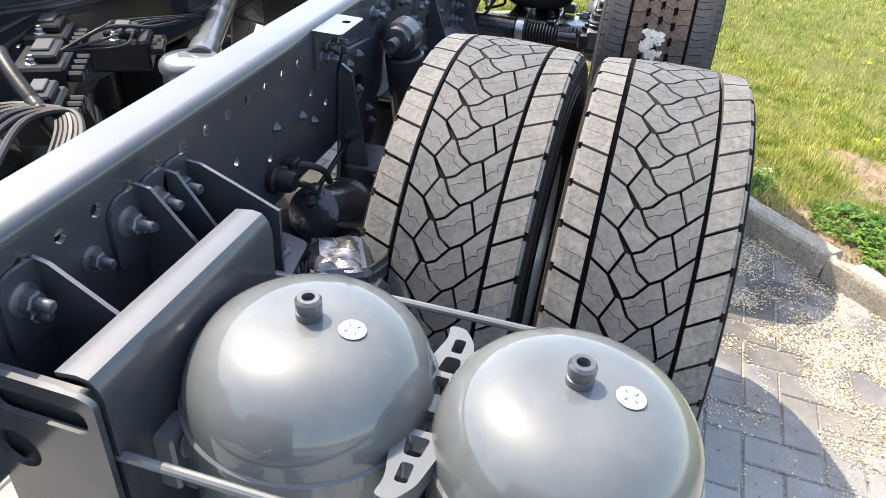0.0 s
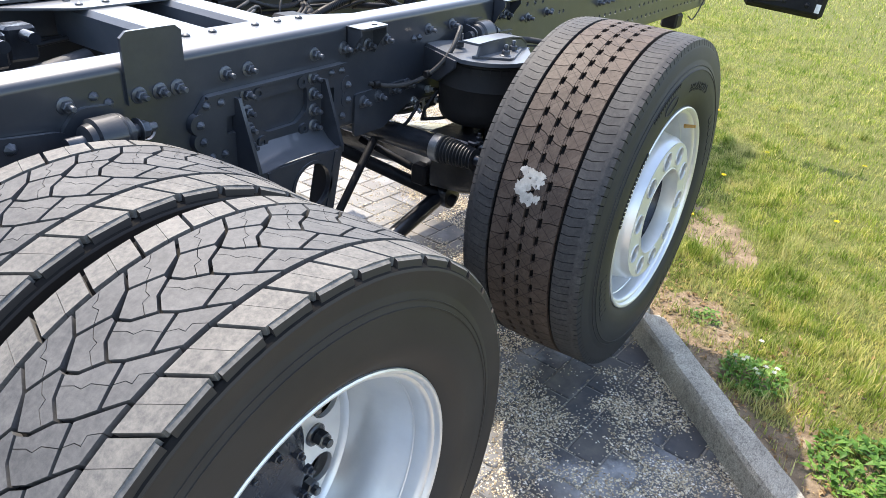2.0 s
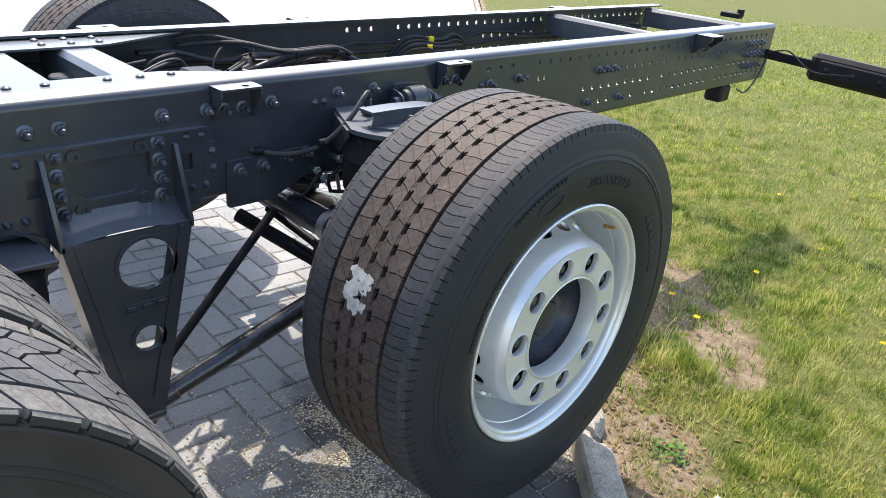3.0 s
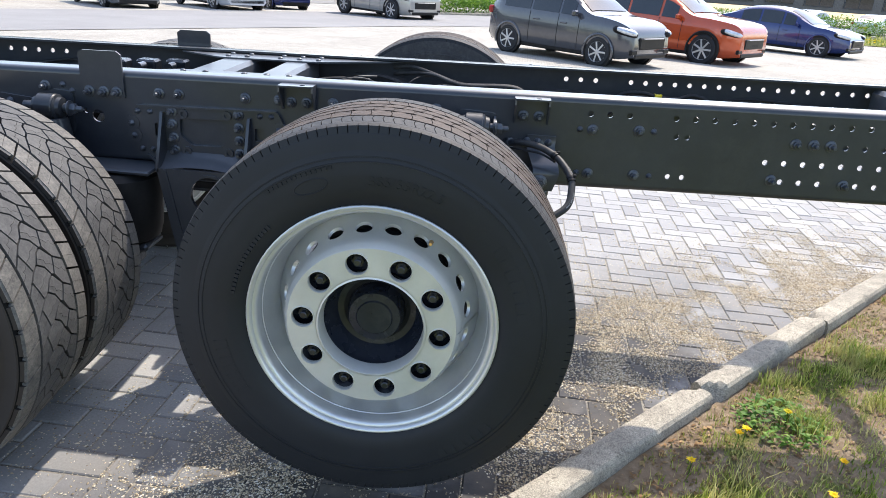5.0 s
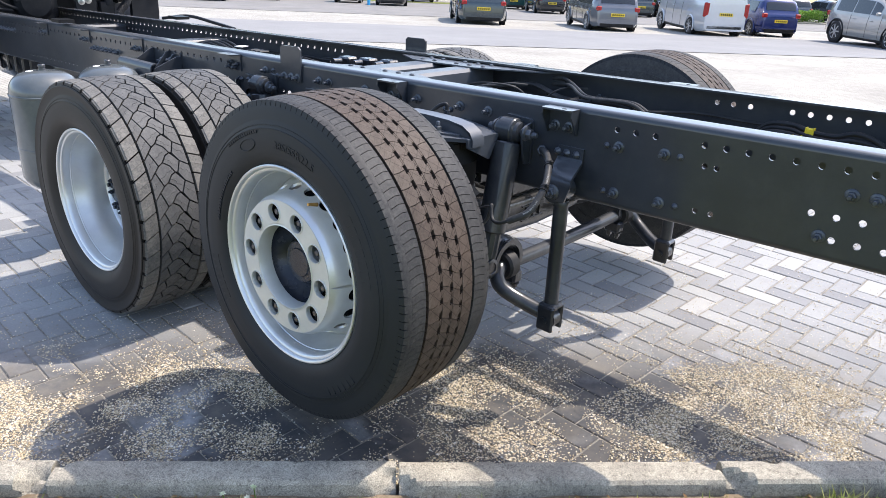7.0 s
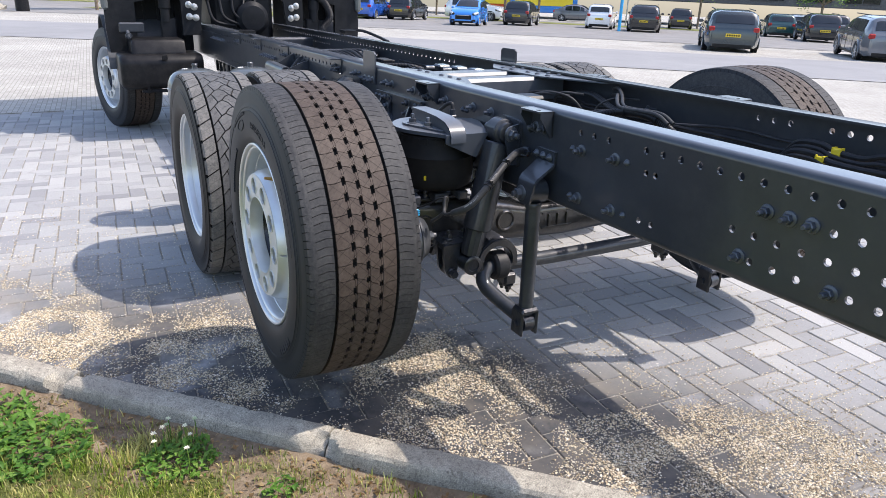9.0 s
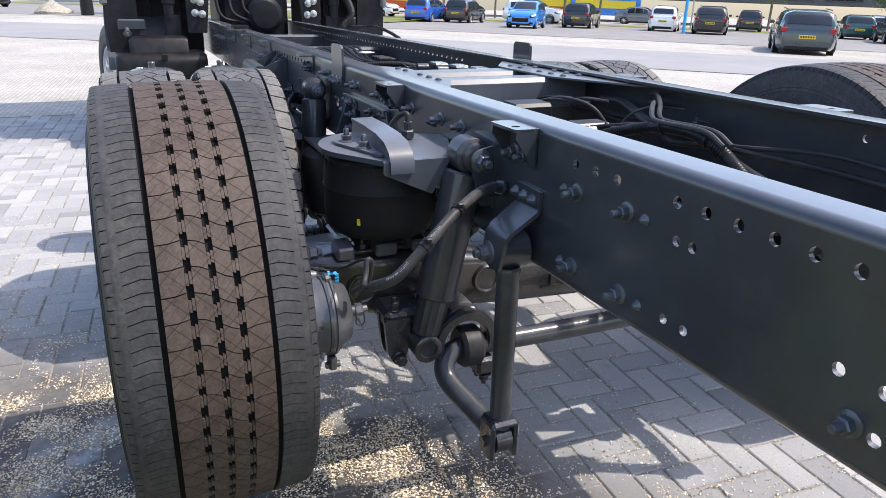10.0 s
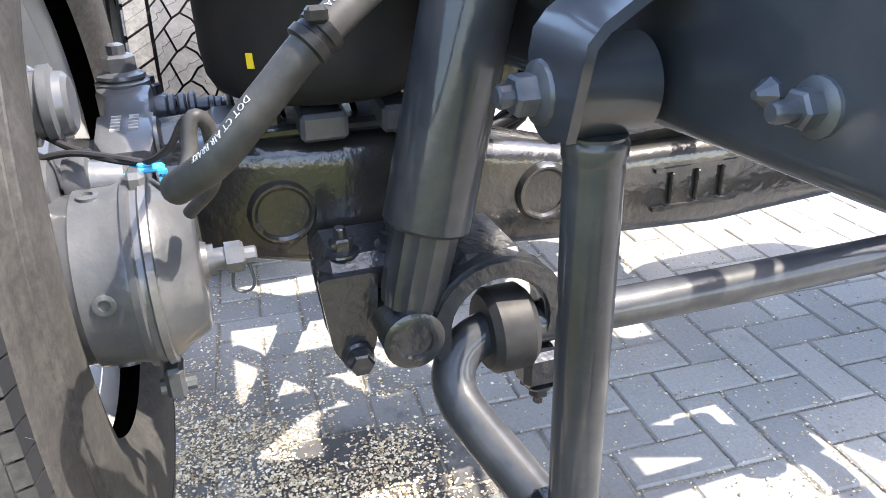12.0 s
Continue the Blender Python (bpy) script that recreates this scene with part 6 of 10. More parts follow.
# anti-roll bar with clamps and links
b = bmesh.new()
half = [(0.29, 0.2, 0.488), (0.29, 0.40, 0.492), (0.292, 0.465, 0.492), (0.310, 0.505, 0.468), (0.345, 0.508, 0.435), (0.43, 0.475, 0.395), (0.505, 0.452, 0.372)]
tube(b, [(x, -y, z) for x, y, z in half[::-1]] + [(0.29, 0.0, 0.487)] + half, 0.0265, 20, 8)
part("anti_roll_bar", b, "dark_tube", truck, "thick dark grey anti-roll bar")
for sg in (-1, 1):
    b = bmesh.new()
    c = Vector((0.288, sg * 0.432, 0.497))
    for dx, wd, t_ in ((0.0, 0.058, 0.020), (0.012, 0.020, 0.028)):
        arch = [(0.448 + 0.074 * math.cos(a), 0.515 + 0.074 * math.sin(a)) for a in [radians(-38 + 236 * k / 20) for k in range(21)]]
        strip(b, arch, wd, t_, lambda a, q, e: (c.x + dx + e, sg * a, q))
    box(b, (c.x, sg * 0.392, 0.440), (0.075, 0.052, 0.050), bev=0.008)
    box(b, (0.235, sg * 0.450, 0.588), (0.13, 0.085, 0.028), bev=0.010)
    for k in (-0.020, 0.020):
        hexbolt(b, (c.x + k, sg * 0.392, 0.414), (0, 0, -1), 0.012, 0.012)
    part("bar_clamp", b, "cast", truck, "black cast clamp arched round the anti-roll bar")
    b = bmesh.new()
    lathe(b, [(-0.030, 0.028), (-0.029, 0.046), (-0.020, 0.054), (0.020, 0.054), (0.029, 0.046), (0.030, 0.028)], c + Vector((0, 0, -0.004)), (0, 1, 0), 32)
    part("bar_bush", b, "hose", truck, "black rubber bush round the bar")
    link = empty("bar_link", parent=truck)
    tagged(link, "grey tubular link between rail bracket and anti-roll bar")
    b = bmesh.new()
    cyl(b, (0.512, sg * 0.452, 0.40), (0.506, sg * 0.452, 0.80), 0.0248, seg=28)
    lathe(b, [(0, 0.0248), (0.005, 0.0265), (0.016, 0.0270), (0.02, 0.0248)], (0.506, sg * 0.452, 0.778), (0, 0, 1), 28, caps=False)
    part("tube", b, "dark_tube", link)
    b = bmesh.new()
    lathe(b, [(-0.038, 0.03), (-0.037, 0.040), (0.037, 0.040), (0.038, 0.03)], (0.492, sg * 0.450, 0.833), (0, 1, 0), 32)
    part("bush", b, "chassis", link)
    b = bmesh.new()
    for dy in (-0.030, 0.030):
        box(b, (0.512, sg * 0.452 + dy, 0.372), (0.066, 0.013, 0.096), bev=0.010)
    box(b, (0.512, sg * 0.452, 0.416), (0.066, 0.07, 0.022), bev=0.008)
    lathe(b, [(-0.022, 0.012), (-0.02, 0.033), (0.02, 0.033), (0.022, 0.012)], (0.512, sg * 0.452, 0.366), (0, 1, 0), 24)
    cyl(b, (0.512, sg * 0.405, 0.366), (0.512, sg * 0.498, 0.366), 0.013, seg=12)
    part("fork", b, "cast", link)
    # rail bracket over the bush
    b = bmesh.new()
    pts = [(0.405, 0.968), (0.405, 0.932), (0.411, 0.922), (0.445, 0.903), (0.475, 0.886), (0.487, 0.875), (0.491, 0.858), (0.491, 0.805)]
    strip(b, pts, 0.096, 0.008, lambda a, q, c: (0.4925 + c * (1 - 0.12 * min(1, max(0, 0.93 - q) / 0.05) - 0.35 * max(0, 0.85 - q) / 0.045) + 0.35 * (0.93 - max(0.872, min(0.93, q))), sg * a, q))
    part("link_bracket", b, "chassis", truck, "bent steel bracket holding the link")
    b = bmesh.new()
    hexbolt(b, (0.494, sg * 0.495, 0.833), (0, sg, 0), 0.0155, 0.012)
    part("bolt", b, "bolt", link)
    for x in (0.445, 0.480, 0.516):
        part("bolt", RIVET, None, rails[sg], m=FR.inverted() @ (Matrix.Translation((x, sg * (YO + 0.009), 0.947)) @ (flip if sg > 0 else Matrix())) @ Matrix.Scale(1.25, 4))

# brake chamber and caliper
for sg in (-1, 1):
    ch = empty("brake_chamber", parent=truck)
    tagged(ch, "grey brake chamber beside the wheel with clamp band")
    b = bmesh.new()
    o = Vector((0.322, sg * 0.915, 0.660))
    d = Vector((0, -sg, 0.0))
    lathe(b, [(-0.03, 0.03), (-0.03, 0.054), (0.0, 0.058), (0.014, 0.070), (0.030, 0.0775), (0.052, 0.080), (0.055, 0.0825), (0.086, 0.0835), (0.094, 0.086), (0.098, 0.086)], o, d, 48)
    part("rear_shell", b, "brake", ch)
    b = bmesh.new()
    lathe(b, [(0.096, 0.084), (0.097, 0.090), (0.103, 0.0915), (0.105, 0.088), (0.110, 0.088), (0.112, 0.0915), (0.118, 0.090), (0.119, 0.084)], o, d, 48, caps=False)
    box(b, o + d * 0.110 + Vector((0.005, 0, 0.090)), (0.026, 0.018, 0.020), bev=0.005)
    box(b, o + d * 0.110 + Vector((0.03, 0, -0.104)), (0.03, 0.018, 0.034), bev=0.004)
    cyl(b, o + d * 0.095 + Vector((0.03, 0, -0.112)), o + d * 0.128 + Vector((0.03, 0, -0.112)), 0.008, seg=10)
    part("clamp_band", b, "brake", ch)
    b = bmesh.new()
    lathe(b, [(0.117, 0.0855), (0.122, 0.084), (0.128, 0.078), (0.150, 0.066), (0.153, 0.061), (0.153, 0.020), (0.158, 0.018), (0.158, 0.0)], o, d, 48)
    part("front_shell", b, "brake", ch)
    b = bmesh.new()
    cyl(b, o + d * 0.152, o + d * 0.192, 0.0115, seg=14, bev=0.001)
    hexbolt(b, o + d * 0.170, d, 0.014, 0.012, False)
    cyl(b, o + d * 0.156, o + d * 0.164, 0.016, seg=14)
    tube(b, [o + d * 0.180 + Vector((0.0, 0, -0.010)), o + d * 0.177 + Vector((0, 0, -0.033)), o + d * 0.187 + Vector((0, 0, -0.040)), o + d * 0.197 + Vector((0, 0, -0.033)), o + d * 0.195 + Vector((0, 0, -0.008))], 0.0016, 6)
    part("release_bolt", b, "brake", ch)
    for a, e in ((0.15, 0.075), (-1.05, 0.075), (1.45, 0.070), (2.6, 0.070)):
        b = bmesh.new()
        n_ = Vector((math.cos(a), 0, math.sin(a)))
        p = o + d * e + n_ * 0.081
        lathe(b, [(0, 0.010), (0.004, 0.0095), (0.0045, 0.005), (0.001, 0.0045), (0.001, 0)], p, n_, 16)
        part("plug", b, "brake", ch)
    b = bmesh.new()
    q = lambda x, y, z: Vector((x, sg * y, z))
    box(b, q(0.10, 0.955, 0.70), (0.24, 0.11, 0.17), Matrix.Rotation(0.3, 4, "Y"), bev=0.025)
    part("brake_caliper", b, "brake", truck, "dusty grey brake caliper")
    b = bmesh.new()
    loft(b, [[q(x, y, z + e) + Vector((0, 0, 0)) for x, e in ((x0 - 0.022, -0.02), (x0 + 0.022, -0.02), (x0 + 0.018, 0.022), (x0 - 0.018, 0.022))] for x0, y, z in ((0.275, 0.985, 0.80), (0.270, 0.93, 0.775), (0.262, 0.885, 0.735), (0.262, 0.865, 0.70))])
    part("caliper_arm", b, "brake", truck, "grey cast caliper arm")
    b = bmesh.new()
    lathe(b, [(0, 0.028), (0.002, 0.036), (0.020, 0.036), (0.024, 0.031), (0.040, 0.030), (0.043, 0.018)], q(0.295, 0.915, 0.740), (0, -sg, 0), 24)
    hexbolt(b, q(0.295, 0.925, 0.740), (0, sg, 0), 0.020, 0.02, False)
    part("caliper_boss", b, "brake", truck)
    # steering arm from the king pin back to the ball joint
    arm = empty("steering_arm", parent=truck, m=Matrix.Translation((0, 0, -0.022)))
    tagged(arm, "grey forged steering arm with a bolted joint")
    b = bmesh.new()
    secs = []
    for x, y, z, w, h in ((-0.15, 0.848, 0.728, 0.030, 0.030), (-0.125, 0.845, 0.735, 0.036, 0.036), (-0.07, 0.840, 0.742, 0.036, 0.034), (-0.055, 0.836, 0.742, 0.029, 0.028), (0.03, 0.832, 0.738, 0.028, 0.026), (0.045, 0.832, 0.737, 0.034, 0.030), (0.118, 0.830, 0.728, 0.034, 0.030), (0.135, 0.829, 0.722, 0.026, 0.022)):
        secs.append([q(x, y + a, z + c_) for a, c_ in rounded([(-w, -h), (w, -h), (w, h), (-w, h)], 0.008, 2)])
    loft(b, secs)
    part("forging", b, "brake", arm)
    b = bmesh.new()
    lathe(b, [(0, 0.036), (0.006, 0.036), (0.010, 0.030), (0.014, 0.030)], q(-0.100, 0.842, 0.772), (0, 0, 1), 24)
    hexbolt(b, q(-0.100, 0.842, 0.784), (0, 0, 1), 0.020, 0.014)
    part("king_pin_nut", b, "brake", arm)
    b = bmesh.new()
    lathe(b, [(0, 0.024), (0.003, 0.031), (0.055, 0.031), (0.060, 0.027), (0.078, 0.026), (0.082, 0.018)], q(0.128, 0.885, 0.706), (0, -sg, 0), 28)
    part("ball_joint", b, "brake", arm)
    for x, y, z in ((0.128, 0.802, 0.706), (0.100, 0.798, 0.744)):
        b = bmesh.new()
        hexbolt(b, q(x, y, z), (0, -sg, 0), 0.018, 0.012)
        part("bolt", b, "brake", arm)
    b = bmesh.new()
    for k in range(5):
        for e in (0.0, 0.020):
            x = 0.058 + 0.010 * k
            box(b, q(x, 0.821 + e, 0.7670 - 0.129 * (x - 0.05)), (0.006, 0.011, 0.003))
    part("cast_label", b, "faded_print", arm, "cast raised characters, worn pale")
    b = bmesh.new()
    lathe(b, [(0, 0.030), (0.004, 0.037), (0.018, 0.037), (0.021, 0.031), (0.027, 0.031), (0.030, 0.036), (0.038, 0.036), (0.041, 0.030), (0.048, 0.029), (0.052, 0.024)], q(0.255, 0.902, 0.808), (0, -sg, 0.0), 32)
    box(b, q(0.262, 0.892, 0.848), (0.014, 0.016, 0.012), bev=0.002)
    part("guide_pin_cap", b, "brake", truck, "ribbed grey guide pin cap with clip")
    b = bmesh.new()
    lathe(b, [(0, 0.024), (0.004, 0.026), (0.020, 0.026), (0.022, 0.020), (0.050, 0.014), (0.056, 0.006), (0.057, 0)], q(0.278, 0.868, 0.738), (0, -sg, 0), 22)
    part("wear_sensor_plug", b, "brake", truck)
    b = bmesh.new()
    box(b, q(0.30, 0.95, 0.58), (0.05, 0.07, 0.07), bev=0.012)
    part("knuckle_lug", b, "brake", truck)
    b = bmesh.new()
    cyl(b, (-0.10, sg * 0.83, 0.712), (-0.10, sg * 0.790, 0.712), 0.019, seg=16, bev=0.002)
    for k in range(3):
        cyl(b, (-0.10, sg * (0.790 - 0.014 * k), 0.712), (-0.10, sg * (0.778 - 0.014 * k), 0.712), 0.021, seg=16, bev=0.003)
    cyl(b, (-0.10, sg * 0.752, 0.712), (-0.098, sg * 0.715, 0.711), 0.012, seg=14, bev=0.002)
    cyl(b, (-0.098, sg * 0.735, 0.7115), (-0.098, sg * 0.725, 0.711), 0.015, seg=14, bev=0.002)
    part("sensor", b, "bolt", truck)

b = bmesh.new()
box(b, (0.318, -0.795, 0.757), (0.014, 0.030, 0.005), bev=0.0015)
for y in (-0.809, -0.781):
    box(b, (0.318, y, 0.748), (0.012, 0.004, 0.020), bev=0.001)
    for k in range(3):
        box(b, (0.325, y, 0.741 + 0.007 * k), (0.005, 0.008, 0.0035))
box(b, (0.318, -0.795, 0.761), (0.009, 0.014, 0.005), bev=0.0015)
part("cable_clip", b, "blue", truck, "bright blue plastic cable clip")
b = bmesh.new()
tube(b, [(0.262, -0.885, 0.786), (0.29, -0.855, 0.775), (0.312, -0.825, 0.768), (0.318, -0.795, 0.763), (0.36, -0.770, 0.785), (0.42, -0.752, 0.822), (0.44, -0.744, 0.822)], 0.0032, 8)
tube(b, [(0.285, -0.905, 0.740), (0.292, -0.890, 0.765), (0.302, -0.855, 0.774), (0.314, -0.815, 0.768), (0.318, -0.796, 0.763)], 0.0032, 8)
part("sensor_cable", b, "hose", truck)
# flexible brake hose from the rail to the chamber
hose = empty("brake_hose", parent=truck)
tagged(hose, "ribbed black brake hose with clamp rings and worn print")
b = bmesh.new()
HP = [(0.378, -0.402, 0.932), (0.408, -0.448, 0.948), (0.471, -0.516, 0.957), (0.530, -0.592, 0.942), (0.568, -0.660, 0.905), (0.572, -0.700, 0.868), (0.560, -0.732, 0.832), (0.515, -0.760, 0.802)]
tube(b, HP[1:], 0.0108, 18, 10)
part("hose", b, "hose_dusty", hose)
b = bmesh.new()
hexbolt(b, (0.378, -0.402, 0.932), (0.5, -0.8, 0.3), 0.017, 0.02, False)
cyl(b, (0.378, -0.402, 0.932), (0.408, -0.448, 0.948), 0.0115, seg=14)
part("fitting", b, "chassis", hose)
pathp = spline(HP[1:], 10)
for k in (19, 32):
    b = bmesh.new()
    d = (pathp[k + 1] - pathp[k - 1]).normalized()
    lathe(b, [(-0.009, 0.0110), (-0.008, 0.0138), (-0.0025, 0.0138), (-0.0015, 0.0126), (0.0015, 0.0126), (0.0025, 0.0138), (0.008, 0.0138), (0.009, 0.0110)], pathp[k], d, 20, caps=False)
    box(b, pathp[k] + Vector((0.009, 0, 0.013)), (0.010, 0.012, 0.009), bev=0.002)
    part("clamp_ring", b, "plastic", hose)
up = Vector((0.62, -0.35, 0.70)).normalized()
lens = [0.0]
for p, q in zip(pathp, pathp[1:]):
    lens.append(lens[-1] + (q - p).length)


def on_hose(me, start, radius):
    """Wraps flat print round the hose, running on from a length along it."""
    for v in me.vertices:
        L = min(max(start + v.co.x, 0), lens[-1] - 1e-4)
        k = max(i for i in range(len(lens)) if lens[i] <= L)
        f_ = (L - lens[k]) / (lens[k + 1] - lens[k])
        p = pathp[k].lerp(pathp[k + 1], f_)
        d = (pathp[min(k + 2, len(pathp) - 1)] - pathp[max(k - 1, 0)]).normalized()
        n = (up - d * up.dot(d)).normalized()
        w = n.cross(d)
        a = (v.co.y - 0.003) / radius
        v.co = p + (n * math.cos(a) + w * math.sin(a)) * (radius + v.co.z)
    return me


for words, at in (("SAE J1402A", 0.262), ("DOT CT AIR BRAKE", 0.365)):
    me = on_hose(text_mesh(words, 0.0062, 0.0003), at, 0.0109)
    me.materials.append(M["faded_print"])
    part("print", me, None, hose, "worn white print along the hose")
b = bmesh.new()
tube(b, [(0.515, -0.760, 0.802), (0.487, -0.766, 0.790), (0.462, -0.760, 0.788), (0.447, -0.752, 0.800), (0.440, -0.748, 0.822), (0.437, -0.742, 0.828), (0.430, -0.735, 0.815), (0.415, -0.738, 0.77), (0.385, -0.762, 0.735)], 0.0058, 12)
part("small_hose", b, "hose_dusty", hose)
b = bmesh.new()
tube(b, [(0.385, -0.42, 0.922), (0.43, -0.48, 0.932), (0.485, -0.54, 0.938), (0.525, -0.59, 0.928)], 0.0035, 8)
part("small_hose", b, "hose", hose)

# levelling valve, unions and lines inside the rail beside the bellows
for sg in (-1, 1):
    valve = empty("levelling_valve", parent=truck)
    tagged(valve, "dark levelling valve with unions and air lines inside the rail")
    b = bmesh.new()
    box(b, (0.02, sg * 0.365, 0.815), (0.085, 0.060, 0.075), bev=0.010)
    box(b, (-0.06, sg * 0.372, 0.800), (0.060, 0.050, 0.055), bev=0.008)
    box(b, (0.085, sg * 0.360, 0.775), (0.050, 0.055, 0.060), bev=0.008)
    part("body", b, "cast", valve)
    b = bmesh.new()
    plate(b, rounded([(-0.10, 0.79), (0.12, 0.74), (0.13, 0.86), (-0.10, 0.87)], 0.012), [circle(0.10, 0.83, 0.009, 10)], 0.006, lambda a, q, c: (a, sg * (0.325 + c), q))
    part("bracket", b, "chassis", valve)
    for p, d in (((0.02, 0.398, 0.825), (0, 1, 0.2)), ((-0.06, 0.400, 0.805), (-0.3, 1, 0)), ((0.085, 0.392, 0.780), (0.2, 1, -0.3)), ((-0.03, 0.395, 0.780), (0, 0.8, -0.6))):
        b = bmesh.new()
        d_ = Vector((d[0], sg * d[1], d[2])).normalized()
        o_ = Vector((p[0], sg * p[1], p[2]))
        hexbolt(b, o_, d_, 0.012, 0.014, False)
        cyl(b, o_ + d_ * 0.008, o_ + d_ * 0.034, 0.0075, seg=12, bev=0.001)
        part("union", b, "zinc", valve)
    b = bmesh.new()
    cyl(b, (0.02, sg * 0.39, 0.79), (0.03, sg * 0.40, 0.715), 0.006, seg=10)
    part("lever_rod", b, "zinc", valve)
    for k, pts in enumerate(([(-0.06, 0.43, 0.805), (-0.10, 0.45, 0.79), (-0.13, 0.43, 0.74), (-0.11, 0.36, 0.72)], [(0.02, 0.43, 0.832), (0.0, 0.46, 0.835), (-0.05, 0.455, 0.79), (-0.02, 0.42, 0.735)],
                             [(0.09, 0.42, 0.772), (0.10, 0.45, 0.75), (0.06, 0.46, 0.735), (0.0, 0.40, 0.725)], [(-0.20, 0.36, 0.82), (-0.12, 0.37, 0.775), (-0.04, 0.36, 0.755), (0.10, 0.33, 0.735)])):
        b = bmesh.new()
        tube(b, [(x, sg * y, z) for x, y, z in pts], 0.0055 if k < 3 else 0.013, 10)
        part("air_pipe", b, "hose", valve)

# steering cylinder with bellows, drag links, radius rods
b = bmesh.new()
cyl(b, (-0.13, -0.18, 0.70), (-0.125, -0.555, 0.70), 0.040, seg=28, bev=0.004)
part("steering_cylinder", b, "cast", truck, "black steering cylinder across the axle")
b = bmesh.new()
prof = []
for k in range(11):
    prof += [(0.0115 * k, 0.032 - 0.001 * k), (0.0115 * k + 0.0040, 0.044 - 0.001 * k), (0.0115 * k + 0.0066, 0.044 - 0.001 * k)]
lathe(b, prof, (-0.125, -0.585, 0.70), (0, -1, 0), 28)
part("rubber_boot", b, "plastic_grey", truck, "ribbed black rubber boot")
b = bmesh.new()
lathe(b, [(0, 0.040), (0.002, 0.0445), (0.030, 0.0445), (0.032, 0.040)], (-0.125, -0.555, 0.70), (0, -1, 0), 28, caps=False)
part("boot_clamp", b, "zinc", truck, "bright metal clamp at the boot")
b = bmesh.new()
cyl(b, (-0.125, -0.71, 0.70), (-0.12, -0.80, 0.70), 0.018, seg=14)
lathe(b, [(-0.03, 0.02), (-0.025, 0.034), (0.02, 0.036), (0.03, 0.02)], (-0.12, -0.81, 0.70), (0, 0, 1), 20)
hexbolt(b, (-0.12, -0.81, 0.725), (0, 0, 1), 0.014, 0.012)
box(b, (-0.06, -0.83, 0.67), (0.15, 0.05, 0.05), bev=0.012)
part("steering_joint", b, "cast", truck)
for sg in (-1, 1):
    b = bmesh.new()
    cyl(b, (-0.64, sg * 0.455, 0.246), (-0.01, sg * 0.52, 0.49), 0.028, seg=22)
    cyl(b, (-0.60, sg * 0.458, 0.262), (-0.545, sg * 0.464, 0.283), 0.034, seg=22, bev=0.004)
    lathe(b, [(-0.04, 0.02), (-0.038, 0.042), (0.038, 0.042), (0.04, 0.02)], (-0.645, sg * 0.455, 0.246), (0, 1, 0), 22)
    lathe(b, [(-0.04, 0.02), (-0.038, 0.045), (0.038, 0.045), (0.04, 0.02)], (0.0, sg * 0.52, 0.492), (0, 1, 0), 22)
    part("radius_rod", b, "cast", truck, "black radius rod from hanger to axle")
    b = bmesh.new()
    cyl(b, (-0.37, sg * 0.31, 0.80), (-0.02, sg * 0.04, 0.72), 0.026, seg=18)
    part("v_rod", b, "black", truck)
    b = bmesh.new()
    cyl(b, (-0.155, sg * 0.33, 0.672), (-0.635, sg * 0.43, 0.262), 0.013, seg=14)
    part("brace", b, "black", truck)
    b = bmesh.new()
    plate(b, rounded([(-0.345, 0.742), (-0.21, 0.745), (-0.11, 0.792), (-0.06, 0.81), (-0.05, 0.86), (-0.10, 0.88), (-0.345, 0.872)], 0.012), [], 0.008, lambda a, q, c: (a, sg * (YO + 0.001 + c), q))
    part("splice_plate", b, "chassis", truck)
    for x, z in ((-0.31, 0.845), (-0.24, 0.85), (-0.17, 0.86), (-0.10, 0.865)):
        part("bolt", BOLT, None, rails[sg], m=FR.inverted() @ (Matrix.Translation((x, sg * (YO + 0.009), z)) @ (flip if sg > 0 else Matrix())))
b = bmesh.new()
cyl(b, (-0.20, -0.20, 0.620), (0.0, -0.57, 0.474), 0.022, seg=18)
cyl(b, (-0.12, -0.24, 0.640), (-0.07, -0.46, 0.575), 0.013, seg=14)
box(b, (-0.075, -0.475, 0.570), (0.05, 0.06, 0.07), bev=0.008)
part("track_rod", b, "black", truck)
b = bmesh.new()
cyl(b, (0.12, 0.75, 0.50), (0.12, 0.30, 0.54), 0.022, seg=16)
part("steering_rod", b, "black", truck)

# ---------------------------------------------------------------- drive axle
b = bmesh.new()
cyl(b, (DX, -0.60, DZ), (DX, 0.60, DZ), 0.075, seg=28)
lathe(b, [(-0.19, 0.09), (-0.17, 0.16), (-0.09, 0.205), (0.0, 0.21), (0.09, 0.205), (0.17, 0.16), (0.19, 0.09)], (DX, 0.0, DZ + 0.01), (1, 0, 0), 36)
for sg in (-1, 1):
    loft(b, [[(DX + x, sg * y, DZ + z) for x, z in circle(0, 0, r, 16)] for y, r in ((0.16, 0.17), (0.30, 0.105), (0.42, 0.085), (0.50, 0.10), (0.58, 0.12))])
    cyl(b, (DX, sg * 0.50, DZ), (DX, sg * 0.56, DZ), 0.17, 0.18, 36, 0.01)
part("drive_axle", b, "axle_dust", truck, "dusty cast drive axle housing with round differential")
